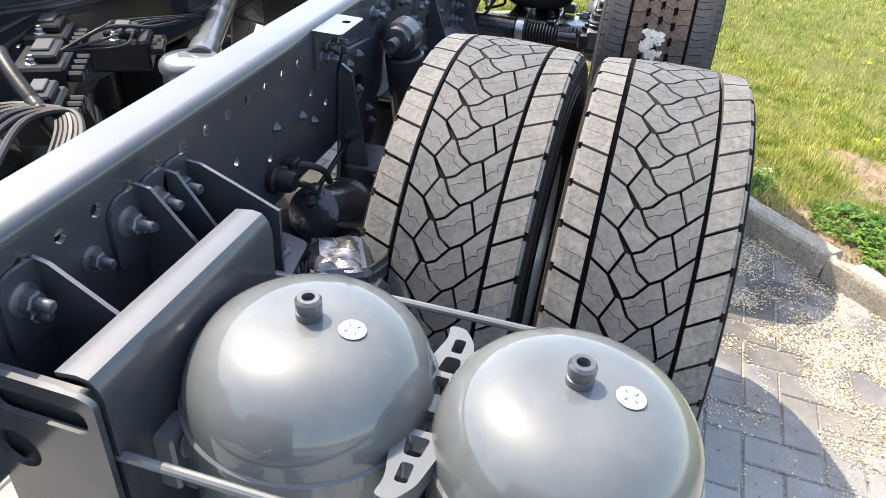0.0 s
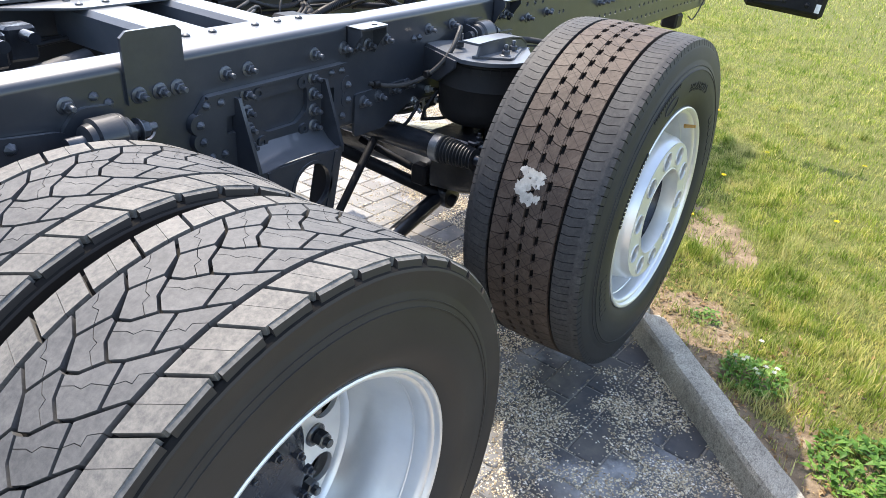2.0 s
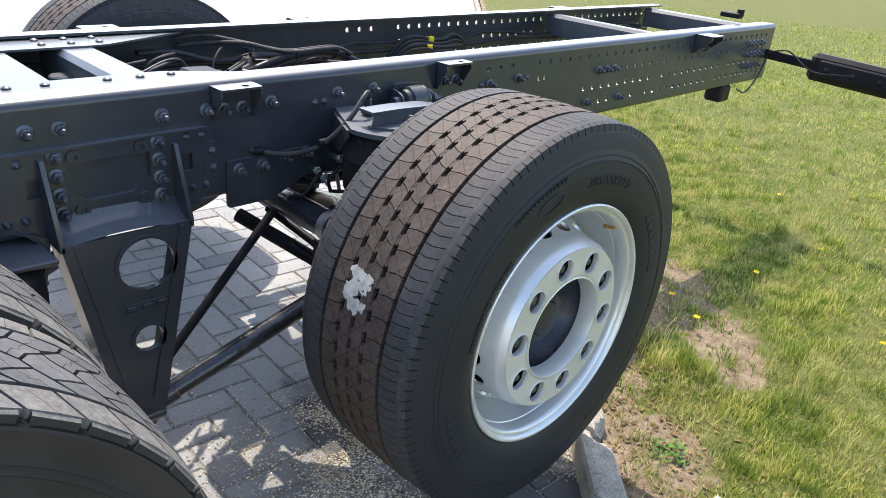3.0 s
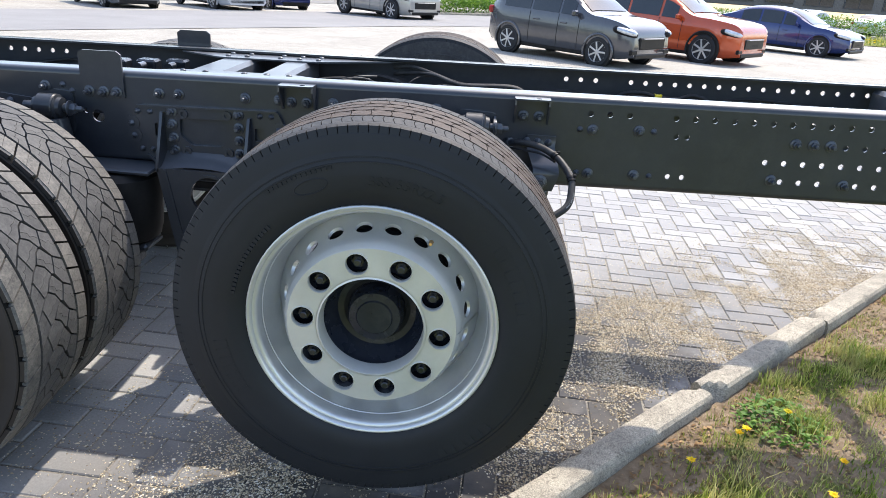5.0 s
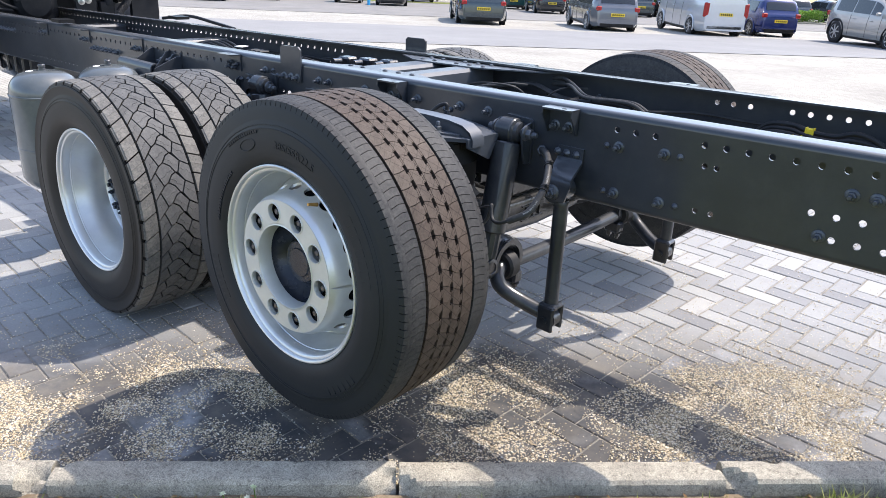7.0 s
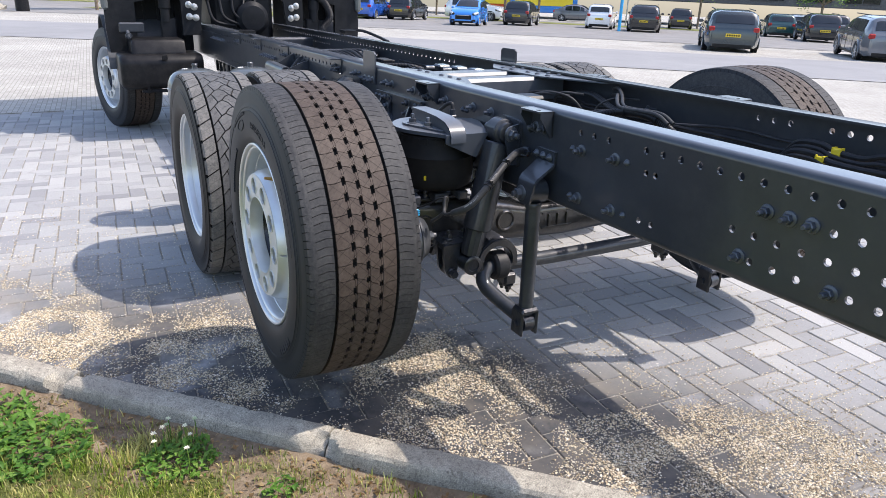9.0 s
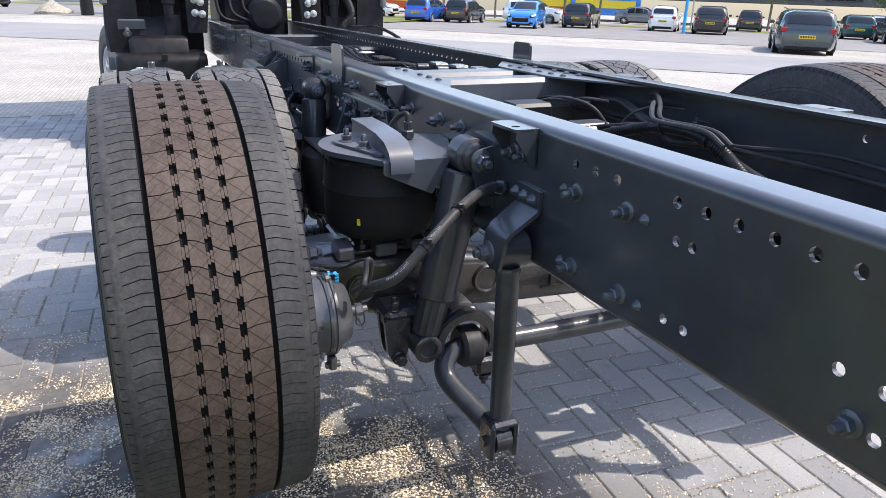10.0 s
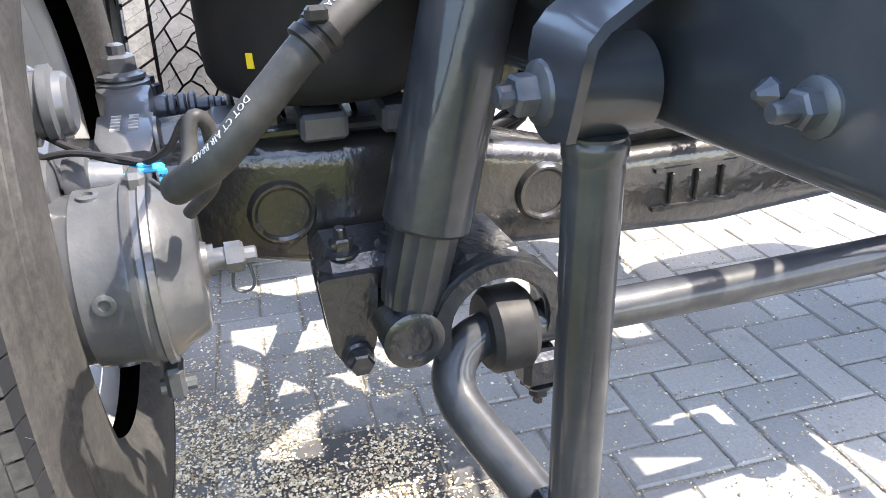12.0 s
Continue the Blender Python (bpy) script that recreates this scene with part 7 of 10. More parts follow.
for sg in (-1, 1):
    for x in (DX + 0.36, DX - 0.36):
        b = bmesh.new()
        lathe(b, [(0, 0.10), (0.02, 0.125), (0.06, 0.135), (0.18, 0.140), (0.24, 0.135), (0.26, 0.11)], (x, sg * 0.43, 0.48 if x > DX else 0.42), (0, 0, 1), 40)
        part("air_bellows", b, "bellows", truck, "black rubber air spring under the rail")
        if x > DX:
            b = bmesh.new()
            box(b, (x, sg * 0.44, 0.752), (0.30, 0.17, 0.014), bev=0.004)
            part("bellows_plate", b, "chassis", truck)
        b = bmesh.new()
        box(b, (x, sg * 0.43, 0.47), (0.22, 0.14, 0.03), bev=0.01)
        part("bellows_foot", b, "chassis", truck)
    b = bmesh.new()
    box(b, (DX, sg * 0.45, 0.425), (0.86, 0.09, 0.07), bev=0.02)
    part("spring_beam", b, "cast", truck)
    shock(-1.145, 0.462, 0.940, -1.06, 0.50, 0.46, sg)
    b = bmesh.new()
    plate(b, rounded([(-1.42, 0.62), (-1.20, 0.70), (-1.19, 0.95), (-1.36, 0.965), (-1.39, 0.93)], 0.03), [circle(-1.31, 0.86, 0.035, 18)], 0.010, lambda a, q, c: (a, sg * (YO + 0.004 + c), q))
    prism(b, [(0.012, 0.62), (0.012, 0.945), (0.035, 0.93), (0.075, 0.70), (0.11, 0.66), (0.11, 0.63)], 0.009, lambda a, q, c: (-1.395 + c, sg * (YO + a), q))
    box(b, (-1.34, sg * 0.47, 0.705), (0.13, 0.10, 0.012), bev=0.003)
    plate(b, rounded([(-1.22, 0.78), (-1.10, 0.84), (-1.09, 0.985), (-1.17, 0.99), (-1.21, 0.95)], 0.02), [], 0.012, lambda a, q, c: (a, sg * (YO + c), q))
    part("spring_bracket", b, "chassis", truck, "folded steel bracket below the rail")
    for x, z in ((-1.365, 0.935), (-1.31, 0.94), (-1.31, 0.86), (-1.25, 0.79), (-1.23, 0.75)):
        part("bolt", RIVET, None, rails[sg], m=FR.inverted() @ (Matrix.Translation((x, sg * (YO + 0.014), z)) @ (flip if sg > 0 else Matrix())) @ Matrix.Scale(1.2, 4))
b = bmesh.new()
cyl(b, (DX - 0.18, 0, DZ + 0.05), (-3.4, 0, 0.62), 0.055, seg=24)
cyl(b, (DX - 0.16, 0, DZ + 0.05), (DX - 0.26, 0, DZ + 0.056), 0.085, seg=24, bev=0.01)
part("prop_shaft", b, "black", truck)
# pale canister with its pipe between the rails
b = bmesh.new()
lathe(b, [(0, 0.05), (0.0, 0.062), (0.03, 0.064), (0.055, 0.064), (0.057, 0.069), (0.070, 0.069), (0.078, 0.064), (0.082, 0.058), (0.078, 0.054), (0.080, 0.0)], (-1.452, -0.080, 0.842), (0, 0, 1), 36)
part("canister", b, "tank", truck, "round pale grey canister between the rails")
b = bmesh.new()
cyl(b, (-1.41, -0.075, 0.900), (-0.80, 0.200, 0.915), 0.030, seg=24)
cyl(b, (-1.41, -0.075, 0.900), (-1.33, -0.039, 0.902), 0.036, seg=24, bev=0.004)
part("pipe", b, "brake", truck, "pale grey pipe running back from the canister")
# valve modules with plugs and wiring between the rails
MOD = ((-1.47, 0.27, 0.905, 0.13, 0.09), (-1.62, 0.15, 0.905, 0.15, 0.10), (-1.41, 0.13, 0.895, 0.11, 0.13), (-1.77, 0.03, 0.89, 0.13, 0.08))
for x, y, z, lx, ly in MOD:
    b = bmesh.new()
    box(b, (x, y, z), (lx, ly, 0.07), Matrix.Rotation(0.55, 4, "Z"), bev=0.006)
    box(b, (x + 0.01, y, z + 0.042), (lx * 0.7, ly * 0.55, 0.018), Matrix.Rotation(0.55, 4, "Z"), bev=0.004)
    for k in range(4):
        p = Vector((x, y, z)) + Matrix.Rotation(0.55, 3, "Z") @ Vector((-lx * 0.35 + lx * 0.23 * k, -ly * 0.5, 0.01))
        cyl(b, p, p + Vector((0.014, -0.026, 0)), 0.011, seg=10, bev=0.002)
    mod = part("valve_module", b, "plastic", truck, "black valve module with plugs")
    b = bmesh.new()
    box(b, (x + 0.015, y + 0.01, z + 0.053), (lx * 0.45, ly * 0.35, 0.006), Matrix.Rotation(0.55, 4, "Z"), bev=0.002)
    part("cover", b, "plastic_grey", mod, "dark grey cover")
    b = bmesh.new()
    hexbolt(b, (x - lx * 0.28, y - 0.01, z + 0.034), (0, 0, 1), 0.008, 0.006)
    part("bolt", b, "zinc", mod)
rw = random.Random(21)
for k in range(14):
    b = bmesh.new()
    o = rw.uniform(-0.02, 0.02)
    if k < 6:
        tube(b, [(-2.30, -0.27 + 0.02 * k, 0.90), (-2.05, -0.12 + 0.022 * k + o, 0.93), (-1.90, -0.06 + 0.02 * k, 0.945), (-1.83, -0.09 + 0.012 * k, 0.945), (-1.86, -0.14 + 0.01 * k, 0.93), (-1.97, -0.20 + 0.01 * k, 0.90)], rw.uniform(0.0045, 0.008), 8)
    elif k < 10:
        tube(b, [(-1.75, 0.33, 0.93), (-1.55, 0.30 + 0.012 * k + o, 0.965), (-1.40, 0.20 + 0.015 * k, 0.97), (-1.20, 0.16 + 0.02 * k, 0.96), (-0.9, 0.20 + 0.01 * k, 0.94)], rw.uniform(0.004, 0.007), 8)
    else:
        tube(b, [(-1.60, 0.12, 0.95), (-1.52, 0.05 + o, 0.97 + o), (-1.35, 0.08 + 0.03 * (k - 10), 0.94), (-1.1, 0.10 + o, 0.90)], rw.uniform(0.003, 0.005), 8)
    part("cable", b, ("hose_dusty", "hose", "plastic")[k % 3], truck)
b = bmesh.new()
tube(b, [(-1.62, 0.26, 0.93), (-1.70, 0.17, 0.955), (-1.78, 0.06, 0.955), (-1.845, -0.047, 0.94), (-1.86, -0.10, 0.90)], 0.014, 12, 10, ribs=0.12)
part("corrugated_hose", b, "plastic", truck, "black corrugated hose")

# ---------------------------------------------------------------- air tanks
def tank(x, y):
    t = empty("air_tank", parent=truck)
    tagged(t, "glossy grey upright air tank with domed top")
    r = 0.162
    b = bmesh.new()
    prof = [(0.0, 0.0), (0.004, 0.07), (0.02, 0.12), (0.05, 0.150), (0.075, r - 0.001), (0.22, r), (0.222, r + 0.002), (0.230, r + 0.002), (0.232, r), (0.480, r), (0.483, r + 0.003), (0.490, r + 0.003), (0.493, r - 0.001)]
    for k in range(1, 13):
        a = math.pi / 2 * k / 12
        prof.append((0.493 + 0.107 * math.sin(a), (r - 0.001) * math.cos(a) ** 0.62 if k < 12 else 0.0))
    lathe(b, prof, (x, y, 0.320), (0, 0, 1), 72)
    part("shell", b, "tank", t)
    b = bmesh.new()
    lathe(b, [(-0.012, 0.0165), (0.008, 0.0165), (0.009, 0.0145), (0.013, 0.0145), (0.014, 0.0165), (0.024, 0.0165), (0.028, 0.0135), (0.028, 0.008), (0.018, 0.008), (0.018, 0.0)], (x, y, 0.921), (0, 0, 1), 24)
    part("plug", b, "brake", t, "grey screwed plug")
    b = bmesh.new()
    lathe(b, [(0, 0.0), (0.0012, 0.0165), (0.0, 0.017)], (x - 0.004, y - 0.058, 0.9190), (0.0, -0.10, 1), 28)
    part("sticker", b, "white", t, "round white sticker")
    b = bmesh.new()
    for k in range(4):
        a = 0.8 + k * math.pi / 2
        box(b, (x - 0.004 + 0.008 * math.cos(a), y - 0.058 + 0.008 * math.sin(a), 0.9208 + 0.001 * math.sin(a)), (0.005, 0.0014, 0.001), Matrix.Rotation(a, 4, "Z"))
    part("print_marks", b, "brake", t)
    return t


tank(-2.155, -0.705)
tank(-2.150, -1.032)
b = bmesh.new()
for zc in (0.80, 0.52):
    outl = rounded([(-0.075, -0.018), (-0.05, -0.032), (0.05, -0.014), (0.075, 0.0), (0.075, 0.018), (0.05, 0.014), (-0.05, 0.032), (-0.075, 0.018)], 0.01)
    slots = [rounded([(-0.06, -0.012), (-0.028, -0.012), (-0.028, 0.012), (-0.06, 0.012)], 0.006), rounded([(-0.018, -0.011), (0.012, -0.008), (0.012, 0.008), (-0.018, 0.011)], 0.005), rounded([(0.022, -0.006), (0.05, -0.006), (0.05, 0.006), (0.022, 0.006)], 0.004)]
    for k in (-1, 1):
        b = bmesh.new()
        plate(b, [(k * (a + 0.075), q) for a, q in outl], [[(k * (a + 0.075), q) for a, q in s] for s in slots], 0.028, lambda a, q, c: (-2.152 + a, -0.868 + q * 1.3, zc + c))
        part("tank_spacer", b, "tank", truck, "slotted grey spacer casting between the tanks")
b = bmesh.new()
for x in (-2.342, -1.972):
    for z in (0.816,):
        b = bmesh.new()
        tube(b, [(x + 0.002, -0.555, z), (x, -0.66, z + 0.006), (x, -0.86, z + 0.010), (x, -1.10, z + 0.014)], 0.0065, 10)
        part("strap_rod", b, "tank", truck, "thin grey clamping rod round the tanks")
b = bmesh.new()
# folded carrier between rail and tanks
strip(b, [(-0.508, 0.928), (-0.535, 0.932), (-0.548, 0.930), (-0.556, 0.920), (-0.560, 0.905), (-0.560, 0.560)], 0.36, 0.006, lambda a, q, c: (-2.165 + c, a, q))
plate(b, rounded([(-2.345, -0.402), (-2.345, -0.56), (-2.33, -0.56), (-2.33, -0.402)], 0.002), [], 0.30, lambda a, q, c: (a, q, 0.60 + c))
part("tank_carrier", b, "chassis", truck, "folded grey sheet carrier beside the rail")
for x, poly in ((-2.245, [(-0.402, 0.985), (-0.425, 0.980), (-0.555, 0.90), (-0.555, 0.62), (-0.402, 0.62)]), (-2.062, [(-0.402, 0.988), (-0.428, 0.985), (-0.50, 0.90), (-0.555, 0.80), (-0.555, 0.62), (-0.402, 0.62)]),
                (-2.000, [(-0.402, 0.980), (-0.425, 0.976), (-0.48, 0.90), (-0.555, 0.79), (-0.555, 0.62), (-0.402, 0.62)]), (-1.950, [(-0.402, 0.972), (-0.43, 0.970), (-0.49, 0.946), (-0.556, 0.918), (-0.556, 0.62), (-0.402, 0.62)])):
    b = bmesh.new()
    prism(b, poly, 0.006, lambda a, q, c: (x + c, a, q))
    tab = rounded([(x + 0.004, 0.88), (x - 0.058, 0.88), (x - 0.058, 0.965), (x - 0.04, 0.985), (x + 0.004, 0.985)], 0.01)
    prism(b, tab, 0.006, lambda a, q, c: (a, -0.4015 - c, q))
    web = part("carrier_web", b, "chassis", truck, "bent steel web between rail and tank carrier")
    b = bmesh.new()
    hexbolt(b, (x - 0.028, -0.407, 0.945), (0, -1, 0), 0.0135, 0.02)
    part("bolt", b, "bolt", web)
b = bmesh.new()
outl = rounded([(-0.40, 0.55), (-0.562, 0.55), (-0.562, 0.912), (-0.545, 0.920), (-0.40, 0.920)], 0.010)
plate(b, outl, [rounded([(-0.425, 0.862), (-0.548, 0.862), (-0.548, 0.899), (-0.425, 0.899)], 0.016), circle(-0.435, 0.80, 0.03, 18)], 0.008, lambda a, q, c: (-2.36 + c, a, q))
part("slotted_plate", b, "chassis", truck, "slotted end plate of the carrier")
b = bmesh.new()
box(b, (-2.20, -0.59, 0.73), (0.14, 0.035, 0.10), bev=0.004)
box(b, (-2.27, -0.575, 0.755), (0.05, 0.03, 0.09), bev=0.004)
hexbolt(b, (-2.27, -0.595, 0.775), (0, -1, 0.2), 0.011, 0.012)
part("tank_clamp", b, "brake", truck)
b = bmesh.new()
outl = rounded([(-1.775, -0.402), (-1.775, -0.440), (-1.795, -0.522), (-1.895, -0.540), (-1.945, -0.545), (-1.945, -0.402)], 0.014)
prism(b, outl, 0.075, lambda a, q, c: (a, q, 0.685 + c))
shelf = part("shelf", b, "chassis", truck, "glossy dark steel shelf beside the rail")
b = bmesh.new()
hexbolt(b, (-1.84, -0.485, 0.760), (0, 0, 1), 0.014, 0.004)
part("bolt", b, "bolt", shelf)
b = bmesh.new()
hexbolt(b, (-1.86, -0.405, 0.83), (0, -1, 0), 0.014, 0.018)
box(b, (-1.90, -0.406, 0.835), (0.10, 0.006, 0.05), bev=0.002)
part("tab", b, "chassis", shelf)
b = bmesh.new()
strip(b, [(-0.505, 0.862), (-0.522, 0.858), (-0.524, 0.842), (-0.514, 0.834)], 0.006, 0.02, lambda a, q, c: (-1.947 + c, a, q))
part("hook", b, "white", shelf, "bright bent wire hook")
# glossy black brake cylinder between the rail and the drive wheels
b = bmesh.new()
lathe(b, [(0, 0.0), (0, 0.030), (0.012, 0.055), (0.09, 0.066), (0.15, 0.069), (0.155, 0.075), (0.175, 0.075), (0.18, 0.069), (0.25, 0.060), (0.26, 0.0)], (-1.665, -0.462, 0.735), (0.24, -0.012, -0.125), 40)
cylinder = part("brake_cylinder", b, "cast", truck, "glossy black brake cylinder beside the rail")
b = bmesh.new()
tube(b, [(-1.60, -0.475, 0.775), (-1.62, -0.47, 0.81), (-1.66, -0.44, 0.835), (-1.70, -0.405, 0.83)], 0.007, 10)
part("air_hose", b, "hose", cylinder)
# shiny wrapped valve with thin leads behind the tanks
b = bmesh.new()
box(b, (-1.80, -0.585, 0.705), (0.12, 0.11, 0.10), Matrix.Rotation(0.5, 4, "Z"), bev=0.012)
box(b, (-1.83, -0.65, 0.68), (0.06, 0.06, 0.10), bev=0.01)
unit = part("valve_unit", b, "cast", truck, "black valve unit with shiny foil wrap behind the tanks")
b = bmesh.new()
rk = random.Random(8)
FT = Matrix.Translation((-1.80, -0.578, 0.757)) @ Matrix.Rotation(0.5, 4, "Z")
pts = [tuple(FT @ Vector((0.056 * (2 * i / 7 - 1) + rk.uniform(-0.004, 0.004), 0.045 * (2 * j / 6 - 1) + rk.uniform(-0.004, 0.004), -0.006 if i in (0, 7) or j in (0, 6) else rk.uniform(0.0, 0.013)))) for i in range(8) for j in range(7)]
add_faces(b, pts, [q for i in range(7) for j in range(6) for q in ((i * 7 + j, i * 7 + j + 7, i * 7 + j + 8), (i * 7 + j, i * 7 + j + 8, i * 7 + j + 1))])
part("foil_wrap", b, "foil", unit, "crumpled shiny foil")
rf = random.Random(31)
for k in range(6):
    b = bmesh.new()
    z = 0.70 + 0.008 * k
    tube(b, [(-1.86, -0.50 - 0.01 * k, z + 0.03), (-1.875, -0.56, z + rf.uniform(-0.01, 0.01)), (-1.85, -0.62, z), (-1.77, -0.66, z + 0.01), (-1.70, -0.62, z - 0.04)], rf.uniform(0.0025, 0.0045), 8)
    part("lead", b, "brake" if k % 3 == 0 else "hose", unit)

# ---------------------------------------------------------------- rear lamp on its arm
lamp = empty("rear_lamp", parent=truck)
tagged(lamp, "black rear lamp unit on a short arm at the rail end")
b = bmesh.new()
RM = Matrix.Translation((3.0, -0.60, 0.985)) @ Matrix.Rotation(0.10, 4, "Z") @ Matrix.Rotation(0.06, 4, "X")
box(b, (0, 0.02, 0.005), (0.012, 0.42, 0.05), bev=0.004)
part("arm", b, "black", lamp, m=RM)
b = bmesh.new()
box(b, (0.02, -0.27, 0.0), (0.075, 0.46, 0.145), bev=0.022)
part("housing", b, "plastic", lamp, m=RM)
b = bmesh.new()
box(b, (-0.024, -0.27, 0.0), (0.02, 0.36, 0.09), bev=0.008)
for y in (-0.14, -0.27, -0.40):
    hexbolt(b, (-0.034, y, 0.0), (-1, 0, 0), 0.010, 0.01)
part("back_plate", b, "black", lamp, m=RM)
b = bmesh.new()
box(b, (-0.021, -0.455, -0.01), (0.004, 0.045, 0.05))
part("type_label", b, "white", lamp, m=RM)
b = bmesh.new()
tube(b, [(-0.03, 0.18, 0.02), (-0.04, 0.08, 0.05), (-0.045, -0.02, 0.0), (-0.04, -0.09, -0.025), (-0.04, -0.2, -0.01), (-0.036, -0.27, 0.0)], 0.0045, 8)
tube(b, [(-0.03, 0.18, 0.0), (-0.05, 0.19, -0.12), (-0.15, 0.20, -0.20), (-0.30, 0.205, -0.17)], 0.0045, 8)
part("lamp_cable", b, "hose_dusty", lamp, m=RM)
b = bmesh.new()
box(b, (0.058, -0.27, 0), (0.01, 0.42, 0.11), bev=0.004)
part("lens", b, "lens", lamp, m=RM)
b = bmesh.new()
box(b, (2.62, -0.34, 0.80), (0.11, 0.10, 0.09), bev=0.012)
part("socket_box", b, "plastic", truck)
b = bmesh.new()
box(b, (2.98, -0.15, 1.175), (0.05, 0.12, 0.03), bev=0.006)
cyl(b, (2.98, -0.20, 1.17), (2.98, -0.20, 1.21), 0.02, seg=14)
part("rear_fitting", b, "black", truck)

# ---------------------------------------------------------------- cables and blocks between the rails
loom = empty("cable_loom", parent=truck)
tagged(loom, "black corrugated cable loom arching between the rails")
LOOM = [(-0.22, 0.16, 0.925), (-0.10, 0.155, 0.938), (0.0, 0.15, 0.950), (0.119, 0.15, 0.986), (0.218, 0.15, 1.010), (0.300, 0.15, 1.020), (0.381, 0.15, 1.017), (0.452, 0.15, 0.997), (0.526, 0.14, 0.966), (0.64, 0.12, 0.915), (0.80, 0.10, 0.870)]
b = bmesh.new()
tube(b, LOOM, 0.0155, 12, 8, ribs=0.10)
part("corrugated_hose", b, "plastic", loom)
for k, off in enumerate((-0.012, 0.014)):
    b = bmesh.new()
    tube(b, [(-0.10, 0.375, 1.030 + off), (-0.02, 0.33, 1.045 + off), (0.08, 0.25 + off, 1.045), (0.165, 0.18 + off, 1.030), (0.23, 0.155 + off, 1.026), (0.40, 0.15 + off, 1.034), (0.47, 0.15 + off, 1.010)], 0.0075, 10, 6)
    part("air_line", b, "hose_dusty", loom)
for x, z in ((0.235, 1.014), (0.405, 1.012), (0.03, 0.958)):
    b = bmesh.new()
    lathe(b, [(-0.006, 0.018), (-0.005, 0.0205), (0.005, 0.0205), (0.006, 0.018)], (x, 0.15, z), (0.97, 0, 0.2 if x < 0.3 else -0.3), 16, caps=False)
    part("cable_tie", b, "plastic", loom)
b = bmesh.new()
tube(b, [(-0.35, 0.10, 0.99), (-0.24, 0.14, 1.02), (-0.16, 0.20, 1.00), (-0.12, 0.25, 0.93)], 0.005, 8, 6)
tube(b, [(-0.05, 0.22, 0.93), (-0.03, 0.24, 0.99), (0.02, 0.28, 1.025), (0.10, 0.34, 1.03)], 0.004, 8, 6)
part("air_line", b, "hose_dusty", loom)
rc = random.Random(11)
for k in range(2):
    b = bmesh.new()
    y0 = 0.345 - 0.012 * k
    z0 = 0.985 - 0.02 * (k % 3)
    P_ = []
    for i in range(26):
        x = -2.2 + 0.2 * i
        P_.append((x, y0 - 0.02 + rc.uniform(-0.015, 0.015) - (0.09 if 0.1 < x < 0.5 else 0), z0 + SLOPE * x + rc.uniform(-0.014, 0.014)))
    tube(b, P_, rc.choice((0.006, 0.008, 0.0095)), 8, 5)
    part("cable", b, "hose", truck, "black cable run along the inside of the rail")
b = bmesh.new()
CN = [(-0.14, 0.06, 0.93), (-0.025, 0.165, 0.955), (0.065, 0.185, 0.972), (0.117, 0.262, 0.986), (0.229, 0.278, 0.985), (0.36, 0.235, 0.968), (0.507, 0.181, 0.958), (0.68, 0.15, 0.93), (0.80, 0.14, 0.86), (0.86, 0.16, 0.78)]
tube(b, CN, 0.0125, 14, 10, ribs=0.09)
part("conduit", b, "hose", truck, "ribbed black cable conduit")
for p, q in ((CN[3], CN[4]), (CN[5], CN[6]), (CN[1], CN[2])):
    b = bmesh.new()
    d = (Vector(q) - Vector(p)).normalized()
    lathe(b, [(-0.005, 0.0128), (-0.005, 0.0155), (0.005, 0.0155), (0.005, 0.0128)], Vector(p), d, 16, caps=False)
    box(b, Vector(p) + Vector((0.0, -0.006, 0.017)), (0.010, 0.008, 0.012), bev=0.002)
    part("cable_tie", b, "plastic", truck)
for k in range(3):
    o = 0.011 * k
    b = bmesh.new()
    tube(b, [(-0.26, 0.322 - o, 1.012), (-0.16, 0.322 - o, 1.014), (-0.09, 0.315 - o, 1.000), (-0.02, 0.308 - o, 0.982), (0.05, 0.295 - o, 0.980), (0.117, 0.270, 0.992 + 0.3 * o), (0.24, 0.285, 0.992)], 0.0065 if k else 0.008, 10, 8)
    part("air_line", b, "hose_dusty", truck)
for k in range(2):
    b = bmesh.new()
    tube(b, [(-0.20 - 0.02 * k, 0.05, 0.90), (-0.10, 0.11 + 0.02 * k, 0.945), (-0.02, 0.150 + 0.018 * k, 0.968), (0.06, 0.20 + 0.02 * k, 0.985), (0.11, 0.28, 0.99)], 0.007, 10, 8)
    part("air_line", b, "hose", truck)
b = bmesh.new()
tube(b, [(-0.29, 0.20, 0.86), (-0.29, 0.20, 0.955), (-0.268, 0.20, 1.00), (-0.22, 0.21, 1.018), (-0.16, 0.26, 1.015)], 0.0055, 10, 8)
part("air_line", b, "hose_dusty", truck)
b = bmesh.new()
tube(b, [(-0.35, 0.10, 0.88), (-0.341, 0.10, 0.956), (-0.317, 0.10, 0.995), (-0.26, 0.12, 1.012), (-0.18, 0.20, 1.010)], 0.0055, 10, 8)
part("air_line", b, "hose_dusty", truck)
b = bmesh.new()
box(b, (-0.075, 0.13, 0.935), (0.09, 0.13, 0.06), bev=0.008)
box(b, (-0.075, 0.13, 0.968), (0.07, 0.11, 0.010), bev=0.004)
part("junction_box", b, "brake", truck, "grey junction box between the rails")
valve = empty("relay_valve", parent=truck)
tagged(valve, "grey metal relay valve with ports and pipes")
b = bmesh.new()
box(b, (-0.55, 0.12, 0.945), (0.11, 0.10, 0.07), bev=0.010)
